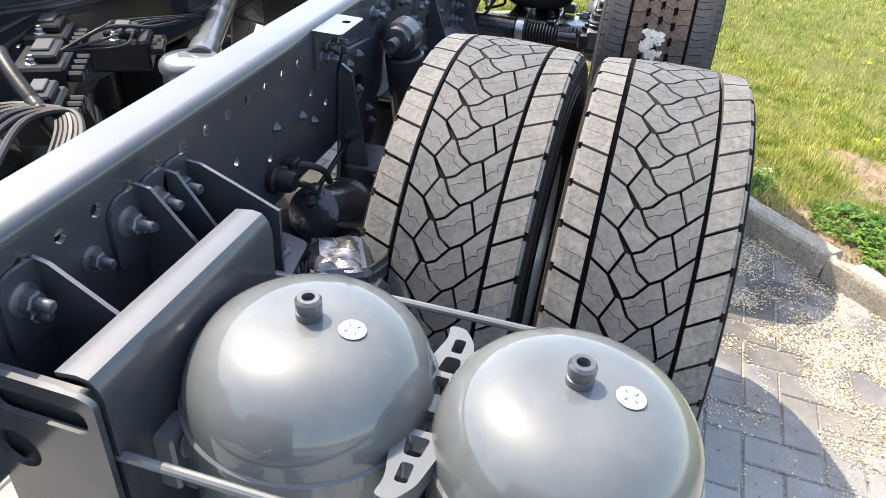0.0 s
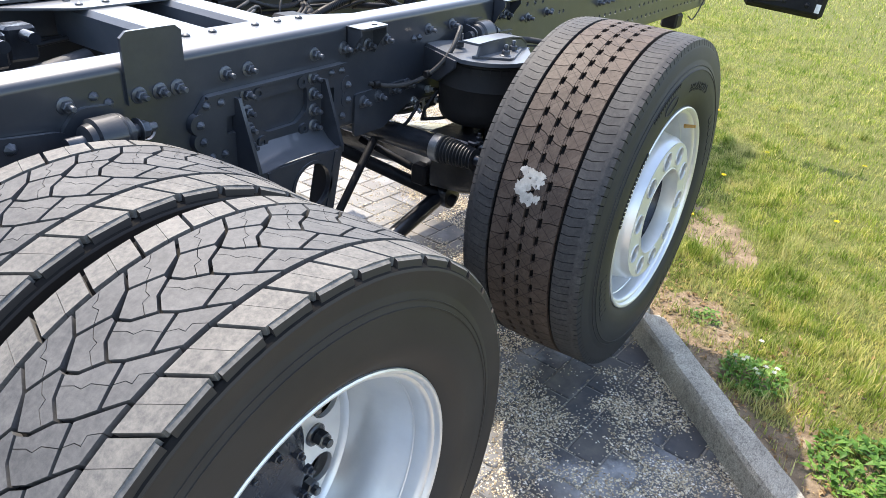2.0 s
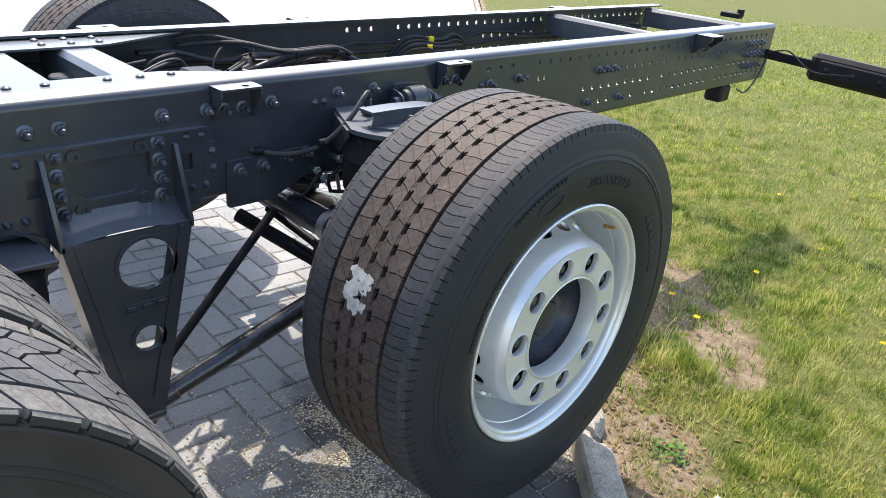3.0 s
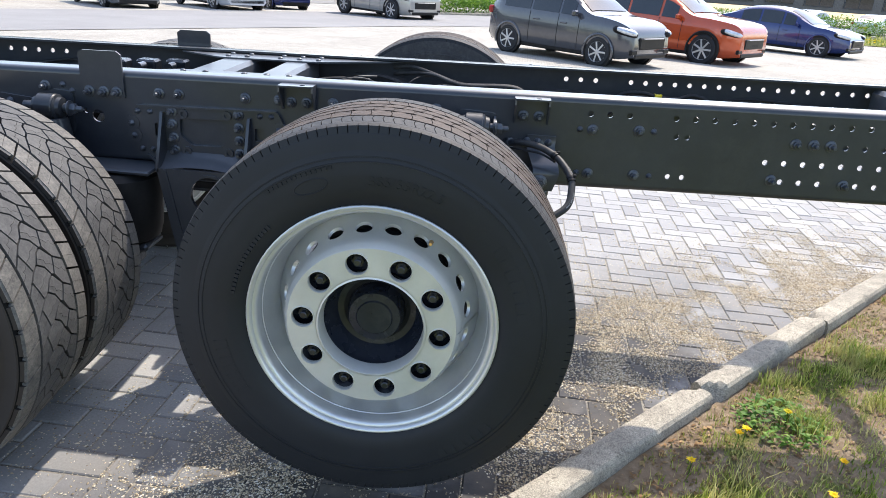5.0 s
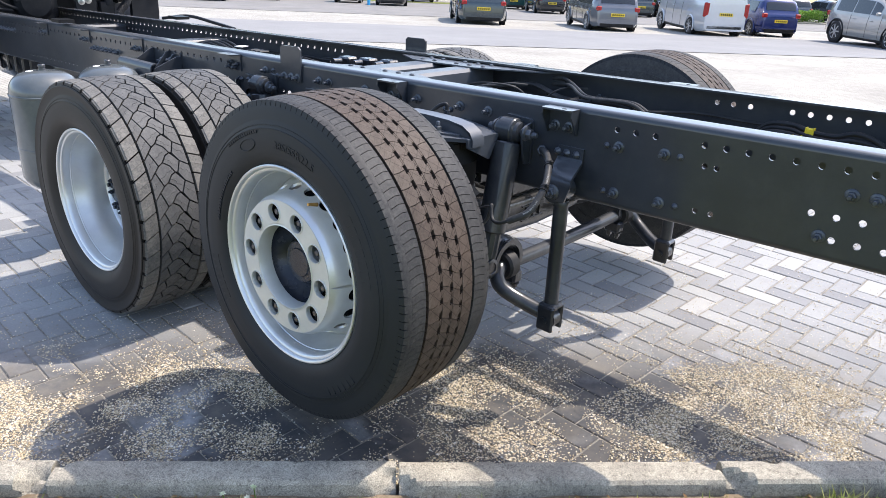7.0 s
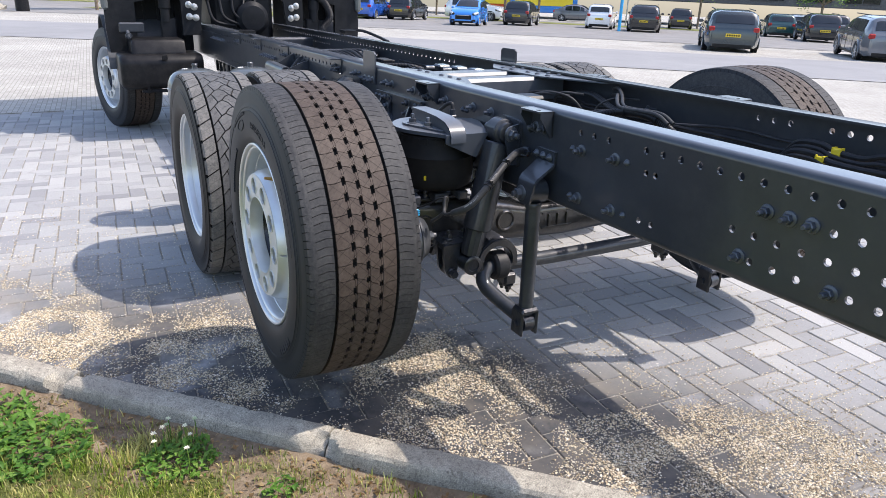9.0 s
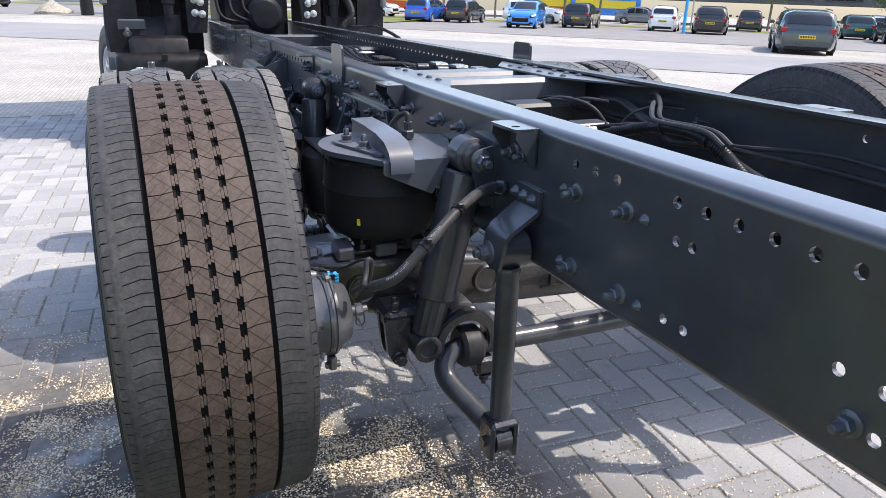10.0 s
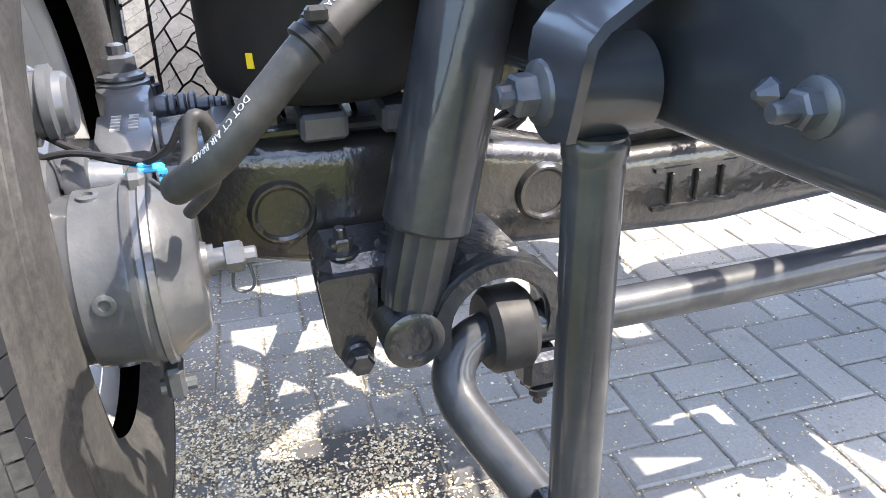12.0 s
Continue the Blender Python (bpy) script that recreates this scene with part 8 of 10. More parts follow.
cyl(b, (-0.55, 0.12, 0.98), (-0.55, 0.12, 1.000), 0.036, seg=20, bev=0.004)
part("body", b, "brake", valve)
for k in range(3):
    b = bmesh.new()
    cyl(b, (-0.59 + 0.035 * k, 0.07, 0.955), (-0.59 + 0.035 * k, 0.035, 0.958), 0.013, seg=14, bev=0.002)
    part("port", b, "zinc", valve)
b = bmesh.new()
tube(b, [(-0.50, 0.14, 0.96), (-0.43, 0.15, 0.985), (-0.36, 0.17, 1.005), (-0.28, 0.20, 1.010)], 0.005, 10, 8)
part("pipe", b, "hose_dusty", valve)
bracket = empty("cable_bracket", parent=truck)
b = bmesh.new()
box(b, (0.165, 0.318, 0.975), (0.055, 0.075, 0.006), bev=0.002)
box(b, (0.165, 0.353, 0.99), (0.055, 0.005, 0.035), bev=0.002)
part("plate", b, "chassis", bracket)
b = bmesh.new()
cyl(b, (0.165, 0.33, 0.978), (0.165, 0.33, 1.012), 0.006, seg=12)
hexbolt(b, (0.165, 0.33, 0.99), (0, 0, 1), 0.011, 0.010, False)
part("stud", b, "bolt", bracket)
for k in range(4):
    o = 0.014 * k
    b = bmesh.new()
    tube(b, [(0.80, 0.32, 0.94 - o), (0.872, 0.302 - o, 1.018 - o), (0.955, 0.296 - o, 1.032 - o), (1.02, 0.290 - o, 1.020 - o), (1.10, 0.290 - o, 1.018 - o), (1.165, 0.300 - o, 1.036 - 1.6 * o), (1.24, 0.310, 1.012 - o), (1.30, 0.325, 0.95)], (0.009, 0.007, 0.010, 0.006)[k], 10, 8)
    part("cable", b, "hose", truck)
for c in ((1.02, 0.289, 1.021), (0.99, 0.262, 0.993)):
    b = bmesh.new()
    box(b, c, (0.028, 0.021, 0.021), bev=0.003)
    for d in (-0.012, 0.012):
        box(b, Vector(c) + Vector((d, 0, 0.001)), (0.005, 0.024, 0.024), bev=0.001)
    part("cable_tag", b, "yellow", truck, "yellow connector lock")
b = bmesh.new()
for k in range(3):
    box(b, (-0.98 - 0.10 * k, 0.20 - 0.05 * k, 0.985), (0.08, 0.07, 0.09), bev=0.008)
    cyl(b, (-0.98 - 0.10 * k, 0.15 - 0.05 * k, 1.01), (-0.98 - 0.1 * k, 0.10 - 0.05 * k, 1.01), 0.016, seg=12)
part("solenoid_valve", b, "cast", truck)
b = bmesh.new()
box(b, (-0.20, -0.02, 0.96), (0.10, 0.14, 0.12), bev=0.01)
for k in range(3):
    cyl(b, (-0.24 + 0.04 * k, -0.10, 0.99), (-0.24 + 0.04 * k, -0.14, 0.99), 0.013, seg=12)
part("valve_block", b, "plastic", truck)
for i in range(4):
    blk = empty("ebs_module", parent=truck)
    tagged(blk, "black electronic brake module with plugs and pipes")
    x, y = (-1.98, 0.12) if i == 0 else (-2.12, 0.20) if i == 1 else (-1.90, 0.27) if i == 2 else (-2.3, 0.1)
    z = 0.90 - 0.02 * i
    b = bmesh.new()
    box(b, (x, y, z), (0.13, 0.11, 0.09), Matrix.Rotation(0.1 * i, 4, "Z"), bev=0.010)
    part("body", b, "plastic", blk)
    b = bmesh.new()
    for k in range(3):
        box(b, (x - 0.045 + 0.045 * k, y - 0.01, z + 0.058), (0.034, 0.07, 0.03), bev=0.005)
    part("plug", b, "black", blk)
    b = bmesh.new()
    for k in range(3):
        cyl(b, (x - 0.045 + 0.045 * k, y - 0.05, z), (x - 0.045 + 0.045 * k, y - 0.09, z + 0.004), 0.016, seg=14, bev=0.003)
    part("port", b, "cast", blk)
for k in range(9):
    b = bmesh.new()
    x = -2.55 + 0.02 * k
    tube(b, [(x, -0.28 + 0.02 * k, 0.92), (x + 0.15, -0.20 + 0.03 * k, 0.97 + 0.004 * k), (x + 0.4, -0.10 + 0.02 * k, 0.95), (x + 0.55, 0.02 + 0.03 * k, 0.93), (x + 0.62, 0.14, 0.92)], 0.0075 if k % 3 else 0.011, 8)
    part("air_line", b, "hose", truck)
b = bmesh.new()
for k in range(5):
    tube(b, [(-2.35, -0.20 + 0.015 * k, 0.90), (-2.22, -0.30 + 0.01 * k, 0.94), (-2.12, -0.27, 0.945), (-2.10, -0.18 + 0.01 * k, 0.93), (-2.2, -0.12, 0.92)], 0.009, 8)
part("pipe_coil", b, "hose_dusty", truck, "coiled grey-black plastic air pipes")
b = bmesh.new()
box(b, (-2.08, 0.06, 0.985), (0.05, 0.07, 0.004), Matrix.Rotation(0.4, 4, "Z"))
part("type_label", b, "white", truck, "small white label")

# ---------------------------------------------------------------- rear of the cab, front mudguards
for sg in (-1, 1):
    b = bmesh.new()
    arc = []
    for k in range(19):
        a = radians(14 + 166 * k / 18)
        arc.append((FX + 0.60 * math.cos(a), 0.40 + 0.60 * math.sin(a)))
    strip(b, arc, 0.56, 0.012, lambda p, q, c: (p, sg * (1.00 + c), q))
    part("front_mudguard", b, "fender", truck, "black plastic front mudguard")
b = bmesh.new()
prof = rounded([(FX + 0.56, 0.40), (FX + 0.58, 0.715), (FX + 0.96, 0.715), (FX + 1.02, 0.66), (FX + 1.02, 0.44), (FX + 0.97, 0.40)], 0.06, 6)
mid = (FX + 0.8, 0.56)
rings = [[(mid[0] + (x - mid[0]) * k, y, mid[1] + (z - mid[1]) * k) for x, z in prof] for y, k in ((-1.225, 0.80), (-1.215, 0.90), (-1.195, 0.96), (-1.155, 1.0), (-0.55, 1.0), (-0.50, 0.96), (-0.49, 0.9))]
loft(b, rings)
prof2 = rounded([(FX + 0.50, 0.70), (FX + 0.54, 0.84), (FX + 0.86, 0.84), (FX + 0.93, 0.70)], 0.03, 4)
loft(b, [[(x, y, z - e) for x, z in prof2] for y, e in ((-1.10, 0.03), (-1.085, 0.008), (-1.06, 0.0), (-0.66, 0.0), (-0.63, 0.01))])
box(b, (FX + 1.025, -0.84, 0.690), (0.012, 0.05, 0.05), bev=0.004)
part("battery_box", b, "plastic", truck, "rounded black plastic box behind the front wheel")
for k in range(3):
    b = bmesh.new()
    tube(b, [(FX + 0.62, -1.0 + 0.2 * k, 0.45), (FX + 0.66, -1.0 + 0.2 * k, 0.38), (FX + 0.95, -1.0 + 0.2 * k, 0.37), (FX + 1.0, -1.0 + 0.2 * k, 0.45)], 0.014, 8)
    part("box_carrier", b, "black", truck)
b = bmesh.new()
box(b, (FX + 0.98, -0.80, 0.385), (0.03, 0.52, 0.03), bev=0.005)
part("box_carrier", b, "black", truck)
for sg in (-1, 1):
    b = bmesh.new()
    plate(b, rounded([(sg * 0.43, 0.62), (sg * 1.02, 0.62), (sg * 1.12, 0.90), (sg * 1.20, 1.30), (sg * 0.43, 1.30)], 0.04), [], 0.03, lambda a, q, c: (FX + 0.16 + c, a, q))
    for k in range(4):
        box(b, (FX + 0.20, sg * (0.62 + 0.13 * k), 1.15), (0.02, 0.03, 0.55), bev=0.006)
    part("wheel_arch_panel", b, "black", truck, "black ribbed wheel arch panel behind the cab")
b = bmesh.new()
box(b, (FX + 0.66, -1.06, 0.93), (0.05, 0.22, 0.09), bev=0.01)
cyl(b, (FX + 0.66, -1.10, 0.90), (FX + 0.76, -1.10, 0.86), 0.02, seg=12)
hexbolt(b, (FX + 0.76, -1.10, 0.86), (1, 0, -0.3), 0.02, 0.02)
part("lamp_bracket", b, "chassis", truck)
b = bmesh.new()
plate(b, [(-1.24, 0.55), (-1.27, 0.9), (-1.24, 2.9), (1.24, 2.9), (1.27, 0.9), (1.24, 0.55), (1.0, 0.55), (1.0, 1.15), (0.62, 1.22), (-0.62, 1.22), (-1.0, 1.15), (-1.0, 0.55)], [], 0.05, lambda a, q, c: (FX + 0.48 + c, a, q))
box(b, (FX - 0.5, 0, 2.2), (1.9, 2.46, 1.9), bev=0.12)
part("cab_back_wall", b, "black", truck, "dark rear wall of the truck cab")
for sg in (-1, 1):
    b = bmesh.new()
    box(b, (FX + 0.45, sg * 1.26, 1.33), (0.26, 0.06, 0.50), bev=0.02)
    part("cab_corner", b, "tank", truck)
b = bmesh.new()
out = [(-0.60, 0.86), (-0.60, 1.25), (-0.36, 1.55), (0.36, 1.55), (0.60, 1.25), (0.60, 0.86), (0.44, 0.86), (0.40, 1.18), (0.22, 1.32), (-0.22, 1.32), (-0.40, 1.18), (-0.44, 0.86)]
plate(b, out, [], 0.05, lambda a, q, c: (FX + 0.62 + c, a, q))
part("cab_mount_arch", b, "black", truck, "black cab mount arch over the frame")
BOLT_X = bolt_mesh(0.02, 0.012, True, "zinc")
for sg in (-1, 1):
    for y, z in ((0.47, 1.02), (0.53, 1.03), (0.48, 1.12), (0.53, 1.14)):
        part("bolt", BOLT_X, None, truck, m=Matrix.Translation((FX + 0.675, sg * y, z)) @ Matrix.Rotation(math.pi / 2, 4, "Z"))
    b = bmesh.new()
    cyl(b, (FX + 0.60, sg * 0.74, 0.98), (FX + 0.60, sg * 0.74, 1.45), 0.045, seg=20)
    cyl(b, (FX + 0.60, sg * 0.74, 1.10), (FX + 0.60, sg * 0.74, 1.20), 0.055, seg=20, bev=0.005)
    box(b, (FX + 0.60, sg * 0.72, 0.90), (0.06, 0.14, 0.22), bev=0.01)
    part("cab_spring", b, "black", truck)
b = bmesh.new()
box(b, (FX + 0.2, 0, 1.0), (0.8, 0.62, 0.5), bev=0.05)
lathe(b, [(0, 0.17), (0.12, 0.16), (0.16, 0.12), (0.17, 0)], (FX + 0.55, 0.08, 1.02), (1, 0, 0), 28)
for k in range(5):
    tube(b, [(FX + 0.62, -0.35 + 0.12 * k, 1.2), (FX + 0.68, -0.3 + 0.1 * k, 1.0 + 0.03 * k), (FX + 0.66, -0.1 + 0.08 * k, 0.95)], 0.015, 8)
part("gearbox", b, "black", truck, "dark gearbox housing under the cab")
# housing added where cab shade falls, to hide bright ground under the rail
b = bmesh.new()
loft(b, [[(x, y, z + 0.60) for y, z in circle(0, 0, r, 16, 1.25, 1.0)] for x, r in ((-5.45, 0.20), (-5.35, 0.24), (-4.75, 0.24), (-4.60, 0.20), (-4.15, 0.185), (-4.05, 0.12), (-3.75, 0.10))])
for k in range(6):
    box(b, (-5.2 + 0.16 * k, -0.27, 0.62), (0.03, 0.08, 0.22), bev=0.01)
part("transmission", b, "cast", truck, "black infill housing added between the rails in place of shade")
b = bmesh.new()
tube(b, [(FX + 0.62, 0.62, 1.25), (FX + 0.66, 0.80, 1.22), (FX + 0.66, 0.90, 1.05), (FX + 0.64, 0.82, 0.92)], 0.035, 12, ribs=0.08)
part("air_intake_hose", b, "hose", truck)
for sg in (-1, 1):
    b = bmesh.new()
    prism(b, [(-0.06, 0.0), (0.06, 0.0), (0.06, 0.02), (-0.06, 0.02)], 0.10, lambda a, q, c: (a - 3.4, sg * (0.36 + c), 1.02 + q))
    part("clip", b, "plastic", truck)
b = bmesh.new()
box(b, (-3.3, 0.62, 0.88), (0.10, 0.10, 0.08), bev=0.01)
tube(b, [(-3.9, 0.55, 0.98), (-3.6, 0.60, 1.02), (-3.3, 0.62, 1.0), (-2.9, 0.55, 0.99)], 0.012, 8)
part("far_side_cable", b, "hose", truck)

# ---------------------------------------------------------------- level sensor on the rail
sensor = empty("level_sensor", parent=truck)
tagged(sensor, "black level sensor with a lever and a thin rod to the axle")
b = bmesh.new()
lathe(b, [(0, 0.0), (0.0, 0.030), (0.012, 0.030), (0.016, 0.024), (0.040, 0.022), (0.048, 0.016), (0.050, 0)], (-1.695, -0.401, 0.815), (0, -1, 0), 24)
box(b, (-1.668, -0.428, 0.838), (0.03, 0.028, 0.024), bev=0.004)
part("body", b, "plastic", sensor)
b = bmesh.new()
tube(b, [(-1.695, -0.452, 0.815), (-1.672, -0.458, 0.800), (-1.645, -0.461, 0.778)], 0.007, 10)
lathe(b, [(-0.012, 0), (-0.010, 0.011), (0, 0.014), (0.010, 0.011), (0.012, 0)], (-1.640, -0.462, 0.776), (0, 1, 0), 16)
part("lever", b, "cast", sensor)
b = bmesh.new()
tube(b, [(-1.640, -0.466, 0.778), (-1.52, -0.448, 0.774), (-1.31, -0.412, 0.765)], 0.0055, 10)
part("rod", b, "black", sensor)
b = bmesh.new()
lathe(b, [(0, 0.012)] + [(0.008 * k + 0.004 * (k % 2), 0.016 if k % 2 else 0.021) for k in range(1, 11)] + [(0.09, 0.012)], (-1.645, -0.455, 0.770), (0, 0, -1), 18)
part("rubber_boot", b, "hose", sensor)

# ---------------------------------------------------------------- plants and grit by the kerb


def blades(n, srange, drange, hgt, wid, seed, keep, fade=0.02, near_kerb=True):
    """Blades of grass scattered over a stretch of the verge, thinning out towards its rim over a width."""
    r = np.random.default_rng(seed)
    V, F = [], []
    tries = 0
    while n > 0 and tries < 900000:
        tries += 1
        s, d = r.uniform(*srange), r.uniform(*drange)
        rim = min(1.0, (s - srange[0]) / fade, (srange[1] - s) / fade, (drange[1] - d) / fade, 1.0 if near_kerb else (d - drange[0]) / fade)
        if r.random() > rim or not keep(s, d, r.random()):
            continue
        p = K0 + KD * s + KN * d
        z = gz(p.x, min(p.y, 2.5)) + verge_z(s, d) - 0.004
        h = hgt * r.uniform(0.35, 1.25) * (0.72 + 0.9 * max(-0.4, noise.noise((s * 8.5, d * 8.5, 31))))
        a = r.uniform(0, 2 * math.pi)
        lean = r.uniform(0.1, 0.65) * h
        b = r.uniform(0, 2 * math.pi)
        w = wid * r.uniform(0.6, 1.3)
        dx, dy = math.cos(a) * w, math.sin(a) * w
        lx, ly = math.cos(b) * lean, math.sin(b) * lean
        k = len(V)
        V += [(p.x - dx, p.y - dy, z), (p.x + dx, p.y + dy, z), (p.x + dx * 0.7 + lx * 0.35, p.y + dy * 0.7 + ly * 0.35, z + h * 0.6),
              (p.x - dx * 0.7 + lx * 0.35, p.y - dy * 0.7 + ly * 0.35, z + h * 0.6), (p.x + lx, p.y + ly, z + h)]
        F += [[k, k + 1, k + 2, k + 3], [k + 3, k + 2, k + 4]]
        n -= 1
    return V, F


def lush(s, d):
    return 0.55 + 0.5 * noise.noise((s * 0.9, d * 0.9, 21)) + 0.35 * noise.noise((s * 3.1, d * 3.1, 9)) + 0.4 * noise.noise((s * 9.5, d * 9.5, 2))


near_keep = lambda s, d, q: q < (lush(s, d) + 0.15) * (1.0 - min(1, 1.25 * soil_here(s, d))) + 0.05
V, F = blades(120000, (-2.9, 5.6), (KW + 0.02, 1.9), 0.050, 0.0021, 1, near_keep, 0.7)
rg_ = random.Random(77)
for _ in range(90):
    s0, d0, sp = rg_.uniform(-2.6, 4.5), rg_.uniform(0.35, 2.6), rg_.uniform(0.04, 0.11)
    Vt, Ft = blades(int(1500 * sp), (s0 - sp, s0 + sp), (d0 - sp, d0 + sp), rg_.uniform(0.07, 0.11), 0.0024, rg_.randint(0, 9999), lambda s, d, q: math.hypot(s - s0, d - d0) < sp * (0.35 + 0.65 * q) and d > KW + 0.03)
    F += [[i + len(V) for i in f] for f in Ft]
    V += Vt
ragged = lambda s, d, q: q < 0.9 * max(0.0, 0.15 + noise.noise((s * 5.5, d * 5.5, 14)) + 0.5 * noise.noise((s * 17, d * 17, 4)))
V2, F2 = blades(15000, (-1.2, 4.2), (KW + 0.02, 0.85), 0.036, 0.0022, 8, ragged, 0.15)
F += [[i + len(V) for i in f] for f in F2]
V += V2
V2, F2 = blades(110000, (-4.2, 9.5), (1.0, 5.2), 0.050, 0.0028, 3, near_keep, 1.2, False)
F += [[i + len(V) for i in f] for f in F2]
V += V2
soup("grass_near", V, F, "grass", "short uneven lawn grass, green and straw-coloured", "grass")
V, F = blades(80000, (-9, 18), (2.6, 14), 0.070, 0.0055, 2, lambda s, d, q: q < lush(s * 0.6, d * 0.6) + 0.25, 3.0, False)
soup("grass_beyond", V, F, "grass", "rough lawn grass further from the kerb", "grass")


def to_sd(x, y):
    v = Vector((x, y)) - K0
    return v.dot(KD), v.dot(KN)


def tuft(x, y, n, hgt, spread, seed):
    s0, d0 = to_sd(x, y)
    V, F = blades(n, (s0 - spread, s0 + spread), (d0 - spread, d0 + spread), hgt, 0.0022, seed, lambda s, d, q: math.hypot(s - s0, d - d0) < spread * (0.4 + 0.6 * q) and d > KW)
    soup("grass_tuft", V, F, "grass", "tuft of longer green grass on bare soil", "grass", "")


for i, (x, y, n, h, sp) in enumerate(((1.115, -1.07, 420, 0.12, 0.12), (1.52, -0.60, 260, 0.07, 0.12), (1.97, -0.04, 380, 0.11, 0.16), (1.54, -0.30, 140, 0.08, 0.09), (2.56, -0.03, 420, 0.11, 0.2), (0.60, -1.95, 300, 0.10, 0.16),
                                     (0.25, -1.75, 200, 0.08, 0.12), (1.45, -1.45, 300, 0.11, 0.16), (0.63, -1.33, 90, 0.06, 0.06), (1.25, -0.75, 60, 0.045, 0.07))):
    tuft(x, y, n, h, sp, 40 + i)


def leaf(V, F, base, tip, wide, up):
    """A pointed leaf with a folded midrib."""
    base, tip = Vector(base), Vector(tip)
    d = tip - base
    sd = d.cross(Vector(up)).normalized() * wide
    k = len(V)
    m = base + d * 0.5 + Vector((0, 0, d.length * 0.12))
    V += [tuple(base), tuple(m - sd + Vector((0, 0, 0.2 * wide))), tuple(m), tuple(m + sd + Vector((0, 0, 0.2 * wide))), tuple(tip)]
    F += [[k, k + 1, k + 2], [k, k + 2, k + 3], [k + 1, k + 4, k + 2], [k + 2, k + 4, k + 3]]


def weed(x, y, radius, n, size, seed, label):
    r = random.Random(seed)
    V, F = [], []
    for _ in range(n):
        a, q = r.uniform(0, 6.283), radius * math.sqrt(r.random())
        px, py = x + q * math.cos(a), y + q * math.sin(a)
        s, d = to_sd(px, py)
        if d < KW + 0.01:
            continue
        z = gz(px, min(py, 2.5)) + verge_z(s, d) + r.uniform(0.0, 0.06) * (1 - q / radius * 0.7)
        b = r.uniform(0, 6.283)
        L = size * r.uniform(0.5, 1.3)
        leaf(V, F, (px, py, z), (px + L * math.cos(b), py + L * math.sin(b), z + L * r.uniform(-0.1, 0.6)), L * 0.24, (0, 0, 1))
    soup("weed_patch", V, F, "weed", label, "weed", "")


weed(0.10, -2.00, 0.17, 520, 0.034, 1, "bright green broad-leaved weeds beside the kerb")
weed(-0.12, -2.15, 0.16, 320, 0.040, 2, "small green weeds on soil beside the kerb")
weed(0.35, -1.60, 0.11, 330, 0.028, 3, "low green weed with white flowers")
weed(0.62, -1.36, 0.06, 60, 0.025, 4, "tiny weed at the foot of the kerb")
weed(1.42, -0.60, 0.15, 300, 0.032, 5, "small weeds at the foot of the kerb")
weed(-0.85, -2.75, 0.35, 700, 0.05, 6, "bright green broad-leaved weeds beside the kerb")


def flower(x, y, name, mat, rad, hgt, label, seed):
    r = random.Random(seed)
    s, d = to_sd(x, y)
    z = gz(x, min(y, 2.5)) + verge_z(s, d)
    f = empty(name, label, "flower", "flowers in the verge", m=Matrix.Translation((x, y, z)))
    b = bmesh.new()
    tube(b, [(0, 0, 0), (0.004, 0.002, hgt * 0.5), (0.002, 0.0, hgt)], 0.0016, 6, 3)
    part("stalk", b, "weed", f)
    V, F = [], []
    n = 22 if mat == "petal" else 12
    for k in range(n):
        a = 2 * math.pi * k / n + r.uniform(-0.1, 0.1)
        q = rad * r.uniform(0.7, 1.1)
        leaf(V, F, (0, 0, hgt), (q * math.cos(a), q * math.sin(a), hgt + rad * (0.35 if k % 2 else 0.1)), rad * 0.22, (0, 0, 1))
    me = mesh_of("petals", V, F, [mat])
    part("petals", me, None, f)


fr = random.Random(9)
spots = [(1.43, -0.615), (1.214, -0.764), (1.254, -0.722), (1.933, -0.332), (1.512, -0.857), (1.40, -1.03), (2.585, -1.10), (1.87, -1.61), (2.05, -1.0), (1.02, -0.92), (0.9, -2.2), (2.9, -1.6), (1.2, -2.6), (0.3, -2.7), (3.3, -0.6), (2.2, -2.4)]
for i, (x, y) in enumerate(spots):
    flower(x, y, "dandelion", "petal", 0.017, 0.05 + 0.03 * fr.random(), "yellow dandelion flower on a thin stalk", i)
for i in range(9):
    flower(0.35 + fr.uniform(-0.10, 0.10), -1.60 + fr.uniform(-0.08, 0.08), "daisy", "daisy", 0.011, 0.07 + 0.04 * fr.random(), "small white flower beside the kerb", 50 + i)

# leaf litter and clods on the bare soil
V, F = [], []
for _ in range(6500):
    s, d = fr.uniform(-3, 5), KW + abs(fr.gauss(0.0, 0.28)) + 0.01
    p = K0 + KD * s + KN * d
    z = gz(p.x, min(p.y, 2.5)) + verge_z(s, d) + 0.003
    a, L = fr.uniform(0, 6.283), fr.uniform(0.006, 0.028)
    leaf(V, F, (p.x, p.y, z), (p.x + L * math.cos(a), p.y + L * math.sin(a), z + fr.uniform(-0.002, 0.008)), L * fr.uniform(0.08, 0.35), (0, 0, 1))
soup("leaf_litter", V, F, "litter", "dry brown leaf litter and twigs along the kerb", "litter")
OCT = [(1, 0, 0), (0, 1, 0), (-1, 0, 0), (0, -1, 0), (0, 0, 1), (0, 0, -0.6)]
OCF = [(0, 1, 4), (1, 2, 4), (2, 3, 4), (3, 0, 4), (1, 0, 5), (2, 1, 5), (3, 2, 5), (0, 3, 5)]


